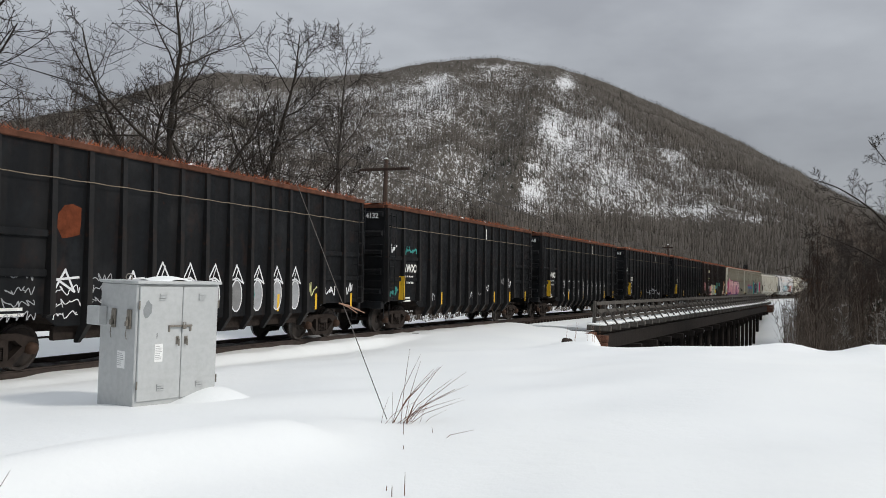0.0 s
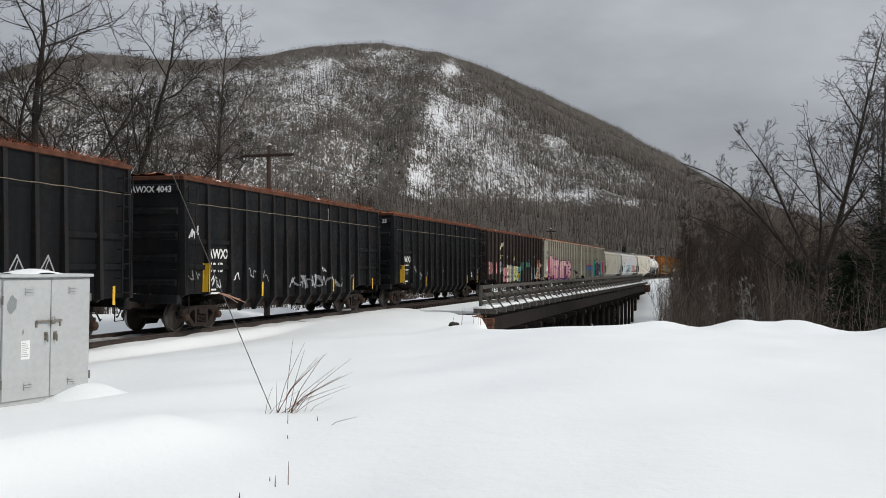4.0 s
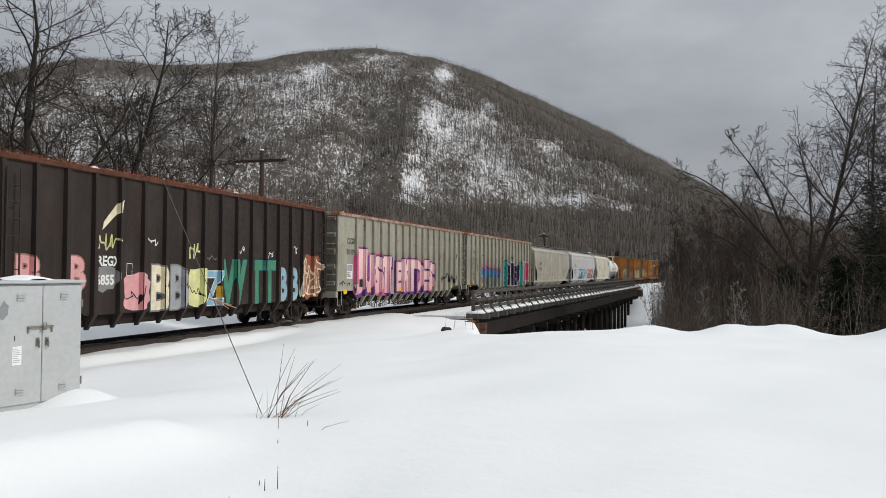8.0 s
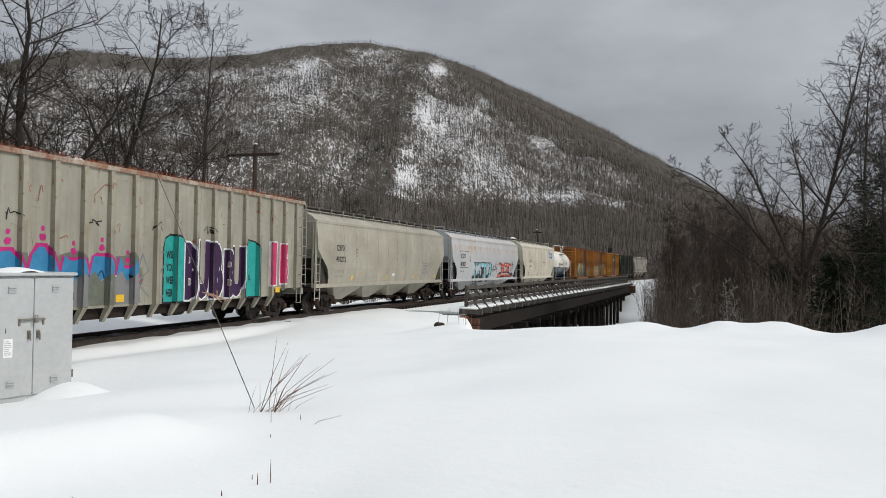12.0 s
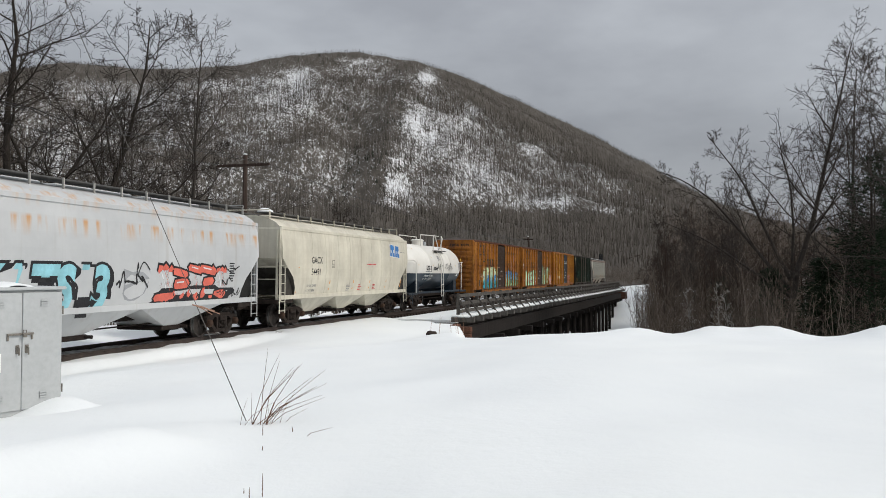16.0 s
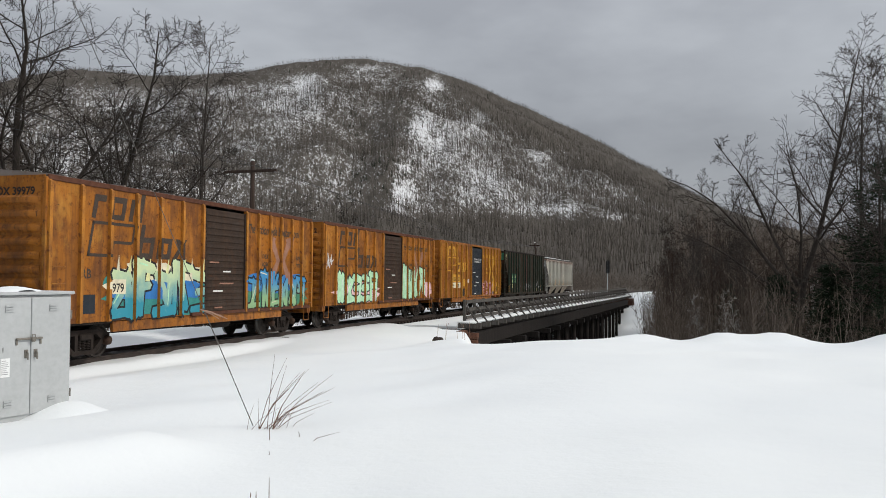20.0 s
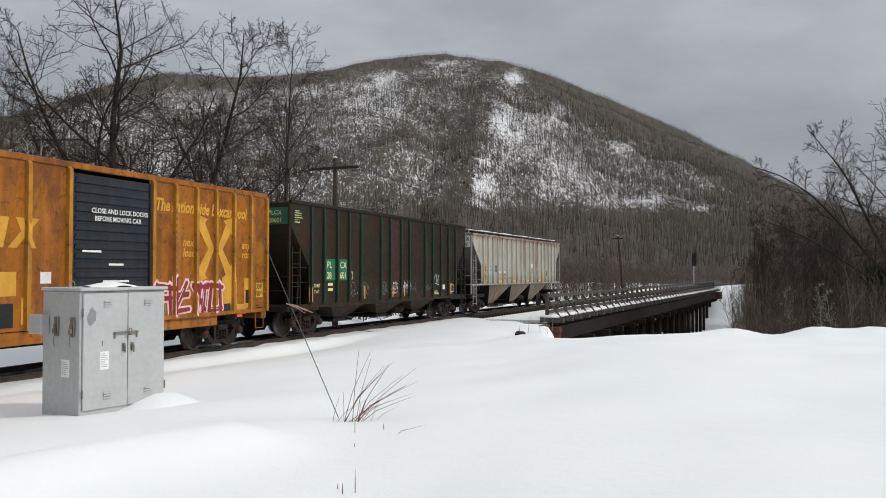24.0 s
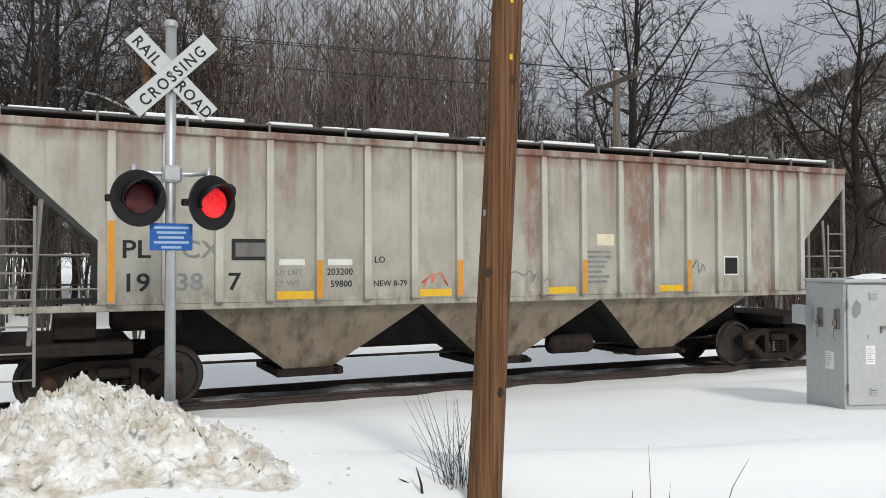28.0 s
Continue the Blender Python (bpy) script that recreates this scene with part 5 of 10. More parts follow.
def black_ribs(length):
    a = [-length / 2 + 0.07, -length / 2 + 1.3, -length / 2 + 2.62]
    b = [length / 2 - 2.62, length / 2 - 1.3, length / 2 - 0.07]
    n = 11
    return a + [a[-1] + (b[0] - a[-1]) * k / n for k in range(1, n)] + b


def build_gondolas():
    specs = ((0.0, 15.80, "4129", 11), (17.6, 15.80, "4132", 12), (35.12, 15.86, "4068", 13), (53.5, 15.80, "4043", 14), (71.2, 15.68, "4125", 15))
    for i, (start, length, number, seed) in enumerate(specs):
        ribs = black_ribs(length)
        car, sd = gondola("gondola_wagon", length, ribs, M["black_paint"], 0.15, True,
                          "long black ribbed steel gondola with rust-red netting over its load", seed, "black")
        L2 = length / 2
        if i > 0:
            sd.text("AWXX", -L2 + 1.42, 2.32, 0.42, M["white_ink"], 0.012)
            sd.text(number, -L2 + 1.48, 1.88, 0.42, M["white_ink"], 0.012)
            # the number on the end
            bm = text_bm("AWXX " + number, 0.27, 0.006)
            for v in bm.verts:
                v.co = Vector((-L2 - 0.175, -v.co.x + 0.2, v.co.z + 4.28))
            part("lettering", bm, M["white_ink"], car)
        sd.small_print(-L2 + 1.45, 1.28, 0.8, 2, M["white_ink"], 0.06, seed)
        reflectors(sd, [-L2 + 1.16], 1.05 + 0.2, 0.9)
        reflectors(sd, [-L2 + 4.5, -L2 + 7.5, L2 - 5.0, L2 - 2.9, L2 - 0.62], 1.02, 0.5)
        # a white stake mark near the middle of the upper panel
        sd.rect(1.4 + 0.3 * i, 4.0, 0.07, 0.5, M["white_ink"], "panel", 0.006)
        r = random.Random(seed)
        panels = [(ribs[k] + ribs[k + 1]) / 2 for k in range(len(ribs) - 1)]
        sd.blob(panels[2] - 0.30, 2.75, 0.62, 0.75, M["bare_rust"], 98, jag=0.12, points=9, label="patch of bare rust") if i == 0 else None
        for k, x in enumerate(panels):
            if i == 0:
                if 1 <= k <= 4:
                    sd.scribble(x - 0.38, 1.05, 0.72, 4 if k % 2 else 3, SPRAY["grey" if k % 2 else "white"], seed * 31 + k * 9)
                    if k % 2 == 0:
                        sd.stroke([(0.0, 0.35), (0.25, 0.75), (0.5, 0.3), (0.05, 0.55), (0.6, 0.6)], x - 0.3, 1.35, SPRAY["white"], 0.025)
                elif 5 <= k <= 11:
                    sd.bubble(x - 0.25, 1.08, 0.46, 1.25, SPRAY["grey" if k > 8 else "faded"], SPRAY["white"], seed * 7 + k)
                    if k in (6, 9, 10):
                        sd.stroke([(0.0, 0.0), (0.12, 0.4), (0.04, 0.8)], x - 0.3, 1.1, SPRAY["teal"], 0.03)
                elif k >= 12:
                    sd.scrawl(x - 0.35, 1.45, 0.6, 0.45, SPRAY["lemon" if k == 12 else "white"], seed * 13 + k, 9, 0.022)
            elif i == 2 and 3 <= k <= 12:
                if k > 6:
                    sd.bubble(x - 0.24, 1.15, 0.46, 1.15, SPRAY["faded"], SPRAY["grey"], seed * 23 + k)
                else:
                    sd.stroke([(0.0, 0.0), (0.1, 0.9), (0.38, 0.95), (0.42, 0.55), (0.12, 0.5), (0.46, 0.05)] if k % 2 else [(0.42, 0.95), (0.05, 0.85), (0.1, 0.45), (0.44, 0.4), (0.36, 0.0), (0.0, 0.08)], x - 0.24, 1.2, SPRAY["white" if k < 5 else "grey"], 0.03)
            elif r.random() < 0.45:
                sd.scrawl(x - 0.32, r.uniform(1.1, 1.7), 0.6, r.uniform(0.3, 0.6), SPRAY[r.choice(["white", "faded", "grey", "white"])], seed * 41 + k, 8, 0.018)
        if i == 1:
            sd.scrawl(-L2 + 0.45, 2.9, 0.5, 0.5, SPRAY["white"], 77, 7, 0.035)
            sd.scrawl(-L2 + 1.5, 2.95, 0.9, 0.45, SPRAY["teal"], 78, 10, 0.04)
            sd.scrawl(-L2 + 0.3, 1.35, 0.8, 0.4, SPRAY["teal"], 79, 10, 0.04)
        if i == 3:
            sd.scrawl(-L2 + 0.45, 2.85, 0.5, 0.5, SPRAY["white"], 87, 9, 0.035)
            for k in range(6):
                sd.scrawl(panels[6] + k * 0.8, 1.2, 0.7, 0.55, SPRAY["grey"], 88 + k, 8, 0.03)
        enlist(car, start, length, L2 - 1.75)
    # the wagon with a line of pale sprayed letters
    length = 17.46
    n = 17
    ribs = [-length / 2 + 0.07 + (length - 0.14) * k / n for k in range(n + 1)]
    car, sd = gondola("gondola_wagon", length, ribs, M["brown_black"], 0.16, False, "black gondola with a row of big pale sprayed letters", 21, "black", 4.62)
    L2 = length / 2
    sd.text("REGX", ribs[3] + 0.16, 2.22, 0.36, M["white_ink"], 0.012)
    sd.text("6855", ribs[3] + 0.14, 1.72, 0.36, M["white_ink"], 0.012)
    sd.piece("B", ribs[2] + 0.10, 1.62, 1.15, SPRAY["pink"], SPRAY["brown"], None, 0.04, back=None)
    sd.piece("B", ribs[0] + 0.45, 1.62, 1.15, SPRAY["pink"], SPRAY["brown"], None, 0.04)
    sd.blob(ribs[3] + 0.1, 1.55, 0.85, 0.62, SPRAY["faded"], 5)
    sd.scrawl(ribs[3] + 0.12, 2.62, 0.8, 0.45, SPRAY["lemon"], 31, 14, 0.02)
    sd.poly([(0, 0), (0.62, 0.5), (0.68, 0.85), (0.45, 0.62), (0.05, 0.22)], ribs[3] + 0.35, 3.15, SPRAY["cream"], "spray_paint")
    sd.rect(ribs[4] + 0.12, 3.0, 0.05, 0.9, SPRAY["cream"], "spray_paint")
    sd.rect(ribs[4] + 0.35, 1.95, 0.24, 0.34, M["white_ink"], "panel", 0.004)
    sd.rect(ribs[4] + 0.365, 1.965, 0.21, 0.31, M["brown_black"], "panel", 0.007)
    sd.blob(ribs[4] + 0.15, 0.98, 1.25, 1.05, SPRAY["pink"], 8, jag=0.1)
    sd.scrawl(ribs[4] + 0.25, 1.1, 0.8, 0.7, M["black_ink"], 9, 9, 0.018)
    for k, (c, x) in enumerate((("cream", ribs[5] + 0.38), ("grey", ribs[6] + 0.30))):
        sd.piece("B", x, 1.0, 1.75, SPRAY[c], SPRAY["faded"], None, 0.05, stretch=0.8)
    sd.blob(ribs[7] + 0.2, 0.98, 1.0, 1.25, SPRAY["lemon"], 12, jag=0.16)
    sd.scrawl(ribs[7] + 0.3, 1.2, 0.7, 0.45, M["black_ink"], 41, 8, 0.016)
    sd.scrawl(ribs[7] + 0.3, 2.45, 0.55, 0.7, SPRAY["lemon"], 42, 9, 0.03)
    sd.piece("Z", ribs[8] + 0.28, 1.02, 1.5, SPRAY["sky"], SPRAY["white"], None, 0.03, stretch=0.85)
    sd.scrawl(ribs[8] + 0.2, 2.35, 0.6, 0.25, SPRAY["faded"], 43, 8, 0.014)
    sd.piece("W", ribs[9] + 0.15, 1.02, 2.0, SPRAY["green"], SPRAY["teal"], None, 0.05, stretch=0.75)
    sd.piece("T", ribs[11] + 0.08, 1.02, 2.0, SPRAY["green"], SPRAY["teal"], None, 0.05, stretch=0.7)
    sd.piece("T", ribs[12] + 0.02, 1.02, 2.0, SPRAY["green"], SPRAY["teal"], None, 0.05, stretch=0.7)
    for k in range(2):
        sd.piece("B", ribs[13] + 0.12 + k * 0.95, 1.02, 1.65, SPRAY["sky"], SPRAY["grey"], None, 0.045, stretch=0.75)
    sd.blob(ribs[15] - 0.1, 1.0, 2.0, 1.75, SPRAY["rust"], 14, jag=0.12, points=20)
    sd.wild(ribs[15] - 0.05, 1.08, 1.9, 1.45, 3, SPRAY["brown"], SPRAY["cream"], 15, 0.34)
    for k in (5, 10, 12, 14):
        sd.scrawl(ribs[k] + 0.2, 2.5 + 0.1 * (k % 3), 0.5, 0.4, SPRAY["white"], 50 + k, 7, 0.016)
    reflectors(sd, [ribs[9] - 0.15, ribs[12] + 0.3], 1.05, 0.55)
    enlist(car, 88.38, length, L2 - 1.75)
    # two pale grey wagons
    for i, (start, length, name1, name2) in enumerate(((107.35, 18.81, "CIGX", "803139"), (127.3, 19.29, "PWTX", "620  66"))):
        n = 17
        x0, x1 = -length / 2 + 1.85, length / 2 - 0.75
        ribs = [-length / 2 + 0.85] * (0 if i == 0 else 1) + [x0 + (x1 - x0) * k / (n - 1) for k in range(n)]
        car, sd = gondola("gondola_wagon", length, ribs, M["grey_paint"], 0.19, False,
                          "pale grey ribbed gondola with sprayed letters and a rusty rim", 31 + i, "grey", 4.60)
        L2 = length / 2
        if i == 0:
            sd.text(name1, -L2 + 0.95, 3.35, 0.36, M["black_ink"], 0.012)
            sd.text(name2, -L2 + 0.9, 2.86, 0.32, M["black_ink"], 0.008, stretch=0.9)
            sd.rect(-L2 + 0.95, 1.75, 0.62, 0.66, M["white_ink"], "panel")
            sd.rect(-L2 + 0.98, 2.1, 0.56, 0.28, SPRAY["grey"], "panel", 0.006)
            sd.small_print(-L2 + 1.0, 2.02, 0.52, 3, M["black_ink"], 0.045, 4)
            sd.scrawl(-L2 + 0.2, 1.35, 0.55, 0.4, M["black_ink"], 61, 7, 0.03)
            sd.scrawl(-L2 + 0.95, 1.4, 0.4, 0.25, M["black_ink"], 62, 7, 0.02)
            q = -L2 + 1.85
            g = 1.013
            sd.letters([(ch, q + g * a, q + g * b, z0, z1) for ch, a, b, z0, z1 in (("J", -0.15, 1.05, 1.0, 3.15), ("U", 1.1, 2.0, 1.05, 2.9), ("S", 2.0, 3.2, 1.0, 2.85), ("T", 3.1, 4.45, 1.0, 2.85))],
                       spray_fade("pink_fade", (0.62, 0.34, 0.37), (0.74, 0.50, 0.50), 1.1, 2.6), SPRAY["purple"], SPRAY["purple"], SPRAY["hot_pink"], 0.075, 0.06, "pale pink sprayed letters with purple edges")
            sd.letters([(ch, q + g * a, q + g * b, z0, z1) for ch, a, b, z0, z1 in (("E", 4.9, 5.9, 1.05, 2.6), ("M", 5.85, 7.05, 1.0, 2.75), ("T", 7.0, 8.1, 1.0, 2.75), ("O", 8.05, 9.05, 1.0, 2.7), ("E", 9.05, 10.0, 1.0, 2.75), ("S", 9.95, 11.0, 1.0, 2.65))],
                       spray_fade("rose_fade", (0.64, 0.37, 0.39), (0.74, 0.51, 0.51), 1.1, 2.4), SPRAY["purple"], SPRAY["purple"], SPRAY["hot_pink"], 0.075, 0.06)
            sd.rect(-L2 + 2.35, 1.35, 0.4, 0.36, M["black_ink"], "panel", 0.012)
            for k in range(3):
                sd.scrawl(L2 - 4.3 + k * 0.95, 1.35, 0.5, 0.7, M["black_ink"], 63 + k, 5, 0.045)
            sd.scrawl(L2 - 1.7, 2.9, 0.6, 0.5, M["black_ink"], 66, 9, 0.03)
            sd.scrawl(L2 - 1.5, 1.5, 0.5, 0.8, M["black_ink"], 67, 7, 0.03)
        else:
            sd.text("PWTX", -L2 + 0.98, 3.35, 0.3, M["black_ink"], 0.006)
            sd.text("620", -L2 + 1.12, 2.9, 0.3, M["black_ink"], 0.006)
            sd.text("66", -L2 + 2.05, 2.9, 0.3, M["black_ink"], 0.006)
            sd.small_print(-L2 + 2.1, 2.6, 0.5, 5, M["black_ink"], 0.05, 3)
            for k in range(5):
                sd.scrawl(-L2 + 0.9 + 0.12 * (k % 2), 1.1 + 0.36 * k, 0.6, 0.3, M["black_ink"], 160 + k, 7, 0.025)
            # blue peaks with magenta edges over dark green waves
            for k in range(5):
                x = -L2 + 3.0 + k * 1.08
                top = 2.72 + 0.22 * (k % 2) - 0.10 * k
                sd.blob(x - 0.1, 0.98, 1.3, 1.35, SPRAY["olive"], 120 + k, jag=0.16)
                sd.poly([(-0.6, 0.0), (0.62, 0.0), (0.55, 0.62), (0.3, 0.86), (0.02, 0.62), (-0.25, 0.9), (-0.55, 0.7)], x + 0.55, 1.0, SPRAY["olive" if k % 2 else "faded"], "spray_paint", 0.0095)
                for mat_key, grow_by, lift in (("magenta", 0.09, 0.005), ("peak_blue", 0.0, 0.008)):
                    sd.poly([(-0.52 - grow_by, 0.55), (-0.3 - grow_by, 1.3), (-0.10 - grow_by, top - 1.35 + grow_by), (0.10 + grow_by, top - 1.35 + grow_by), (0.26 + grow_by, 1.25), (0.56 + grow_by, 0.62), (0.2, 0.42)], x + 0.55, 1.0, SPRAY[mat_key], "spray_paint", lift)
                sd.blob(x + 0.46, top - 0.2, 0.2, 0.16, SPRAY["magenta"], 150 + k, lift=0.007)
                sd.blob(x + 0.50, top + 0.02, 0.12, 0.13, SPRAY["magenta"], 158 + k, lift=0.007)
                sd.scrawl(x + 0.05, 1.05, 1.0, 0.8, SPRAY["white"], 155 + k, 4, 0.028)
                sd.scrawl(x - 0.05, 1.25, 1.1, 0.7, M["black_ink"], 185 + k, 5, 0.03)
            # thin grey outlines of two capitals
            for a, b, c, d in ((0, 0.1, 0.45, 1.25), (0.45, 1.25, 0.75, 0.75), (0.75, 0.75, 0.2, 0.45), (0.2, 0.45, 0.8, 0.0), (1.15, 1.3, 1.3, 0.0), (1.3, 0.0, 1.55, 0.0), (1.2, 0.6, 1.9, 1.3), (1.45, 0.65, 2.0, 0.0), (1.15, 1.3, 1.9, 1.3)):
                e = Vector((c - a, d - b)).normalized() * 0.03
                sd.poly([(a - e.y, b + e.x), (a + e.y, b - e.x), (c + e.y, d - e.x), (c - e.y, d + e.x)], -L2 + 8.1, 1.15, SPRAY["faded"], "spray_paint", 0.006)
            for x, w in ((9.6, 1.12), (14.35, 1.02)):
                for grow_by, key, lift in ((0.06, "black", 0.004), (0.0, "aqua_green", 0.007)):
                    sd.poly([(-grow_by, -grow_by), (w + grow_by, -grow_by), (w + grow_by, 1.72), (w - 0.12, 1.92 + grow_by), (0.3, 1.98 + grow_by), (0.05, 1.86 + grow_by), (-grow_by, 1.6)], -L2 + x, 0.98, SPRAY[key], "spray_paint", lift)
            for k, word in enumerate(("WISH", "YOU", "WERE", "HERE")):
                sd.text(word, -L2 + 9.72, 2.28 - 0.38 * k, 0.30, M["black_ink"], 0.012, lift=0.0105, stretch=0.62)
            for k, word in enumerate(("US", "AND", "YOU'LL", "BE")):
                sd.text(word, -L2 + 14.42, 2.28 - 0.36 * k, 0.26, M["black_ink"], 0.010, lift=0.0105, stretch=0.55)
            sd.letters([(ch, -L2 + a, -L2 + b, 1.0, z1) for ch, a, b, z1 in (("B", 10.72, 11.25, 2.78), ("U", 11.28, 12.1, 2.85), ("B", 12.1, 13.0, 2.82), ("B", 13.05, 13.5, 2.6), ("U", 13.52, 14.3, 2.72))],
                       SPRAY["plum"], SPRAY["white"], None, None, 0.055, 0.055, "dark purple sprayed letters with white edges")
            sd.letters([("I", -L2 + 16.35, -L2 + 16.95, 1.35, 2.95), ("B", -L2 + 17.25, -L2 + 17.95, 1.4, 2.9)], SPRAY["rose"], SPRAY["white"], None, None, 0.055, 0.05)
            for k in range(4):
                sd.scrawl(-L2 + 3.4 + 2.8 * k, 3.0, 0.5, 0.4, M["black_ink"], 170 + k, 6, 0.014)
        for x in (-L2 + 0.62, -L2 + 3.6, -L2 + 7.4, L2 - 7.0, L2 - 2.4):
            sd.rect(x, 1.06, 0.36, 0.2, M["yellow_tape"], "reflector", 0.012)
        r = random.Random(90 + i)
        for k in range(26):
            sd.scrawl(r.uniform(-L2 + 0.3, L2 - 0.8), r.uniform(2.6, 4.2), r.uniform(0.08, 0.3), r.uniform(0.2, 0.5), SPRAY["rust"], 200 + k, 2, 0.012)
        enlist(car, start, length, L2 - 1.75)


M["brown_black"] = paint("brown_black", (0.030, 0.024, 0.022), (0.065, 0.045, 0.035), (0.09, 0.04, 0.028), 0.45, 0.55, 0.4, 0.0, (0.045, 0.038, 0.034), 0.64)
for key, rgb in dict(hot_pink=(0.50, 0.09, 0.20), peak_blue=(0.035, 0.19, 0.36), plum=(0.035, 0.012, 0.05), aqua_green=(0.02, 0.30, 0.27), blush=(0.72, 0.47, 0.49), olive=(0.13, 0.14, 0.11), rose=(0.50, 0.03, 0.12)).items():
    SPRAY[key] = plain("spray_" + key, rgb, 0.6, 0.0, 0.22, 3.0, 0.05)
build_gondolas()


# ---------------------------------------------------------------- covered hoppers with curved sides
def level_shell(levels, caps=True):
    """Horizontal outlines stacked upwards: (z, x0, x1, half width)."""
    bm = bmesh.new()
    rings = []
    for z, x0, x1, w in levels:
        rings.append([bm.verts.new(p) for p in ((x0, -w, z), (x1, -w, z), (x1, w, z), (x0, w, z))])
    skin(bm, rings, caps)
    return bm


def curved_half(z):
    """Half width of the curved body at a height."""
    return float(np.interp(z, CURVE_Z, CURVE_W))


CURVE_Z = (1.30, 1.6, 2.0, 2.4, 2.8, 3.2, 3.6, 3.95, 4.02, 4.2, 4.36, 4.47, 4.52)
CURVE_W = (1.46, 1.525, 1.58, 1.60, 1.60, 1.585, 1.55, 1.50, 1.47, 1.28, 0.98, 0.55, 0.25)


def hopper_bay(car, x, length, top, bottom, mat, gate=True, half=1.25, dark=None):
    bm = bmesh.new()
    rings = [[bm.verts.new(p) for p in ((x - length / 2, -half, top), (x + length / 2, -half, top), (x + length / 2, half, top), (x - length / 2, half, top))],
             [bm.verts.new(p) for p in ((x - 0.42, -0.78, bottom), (x + 0.42, -0.78, bottom), (x + 0.42, 0.78, bottom), (x - 0.42, 0.78, bottom))]]
    skin(bm, rings, True)
    bmesh.ops.recalc_face_normals(bm, faces=bm.faces)
    # slopes that face the next bay can take a darker material
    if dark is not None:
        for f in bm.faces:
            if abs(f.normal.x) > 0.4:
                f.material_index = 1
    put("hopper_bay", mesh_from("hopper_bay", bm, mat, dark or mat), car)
    if gate:
        bm = bmesh.new()
        chamfer_box(bm, x - 0.55, x + 0.62, -0.82, 0.82, bottom - 0.14, bottom - 0.002, 0.02)
        tube(bm, [(x + 0.5, -1.05, bottom - 0.06), (x + 0.5, 1.05, bottom - 0.06)], 0.05, 8)
        part("outlet_gate", bm, M["running_gear"], car)


def roofwalk(car, length, z, half, mat, post_mat, step_x=1.22, y=-0.62, rail=True, posts_out=0.0):
    bm = bmesh.new()
    chamfer_box(bm, -length / 2, length / 2, y - 0.30, y + 0.30, z, z + 0.045, 0.01)
    part("running_board", bm, M["grating"], car, "dark grated walkway")
    bm = bmesh.new()
    chamfer_box(bm, -length / 2, length / 2, -y - 0.30, -y + 0.30, z, z + 0.045, 0.01)
    part("running_board", bm, M["grating"], car)
    bm = bmesh.new()
    chamfer_box(bm, -0.02, 0.02, y - 0.36, y - 0.30, z - 0.26, z + 0.06, 0.006)
    post = mesh_from("bracket", bm, post_mat)
    n = int(length / step_x)
    for k in range(n + 1):
        put("bracket", post, car, Matrix.Translation((-length / 2 + 0.05 + (length - 0.1) * k / n, 0, 0)))
    if rail:
        for sg in (-1, 1):
            bm = bmesh.new()
            x = sg * length / 2
            tube(bm, [(x, y - 0.33, z - 0.25), (x, y - 0.33, z + 0.12), (x, -y + 0.33, z + 0.12), (x, -y + 0.33, z - 0.25)], 0.02, 6)
            part("grab_rail", bm, post_mat, car)


def end_ladders(car, L2, half, z0, z1, mat, zs=0.55):
    for sg in (-1, 1):
        part("ladder", ladder_bm(sg * (L2 - 0.32), -half, zs + 0.15, z1, 0.46, 0.36, 0.014, True, 0.03), mat, car)
        bm = bmesh.new()
        for y in (-half + 0.1, -0.45, 0.45, half - 0.1):
            chamfer_box(bm, sg * (L2 - 0.10) - 0.035, sg * (L2 - 0.10) + 0.035, y - 0.035, y + 0.035, 1.0, z1, 0.006)
        part("end_post", bm, mat, car)
        for z in (1.95, 2.45):
            bm = bmesh.new()
            tube(bm, [(sg * (L2 - 0.1), -half + 0.08, z), (sg * (L2 - 0.1), half - 0.08, z)], 0.016, 6)
            part("end_rail", bm, mat, car)
        bm = bmesh.new()
        chamfer_box(bm, sg * (L2 - 0.7) - 0.7, sg * (L2 - 0.7) + 0.7, -half + 0.02, half - 0.02, 0.98, 1.14, 0.015)
        part("end_platform", bm, M["running_gear"], car)


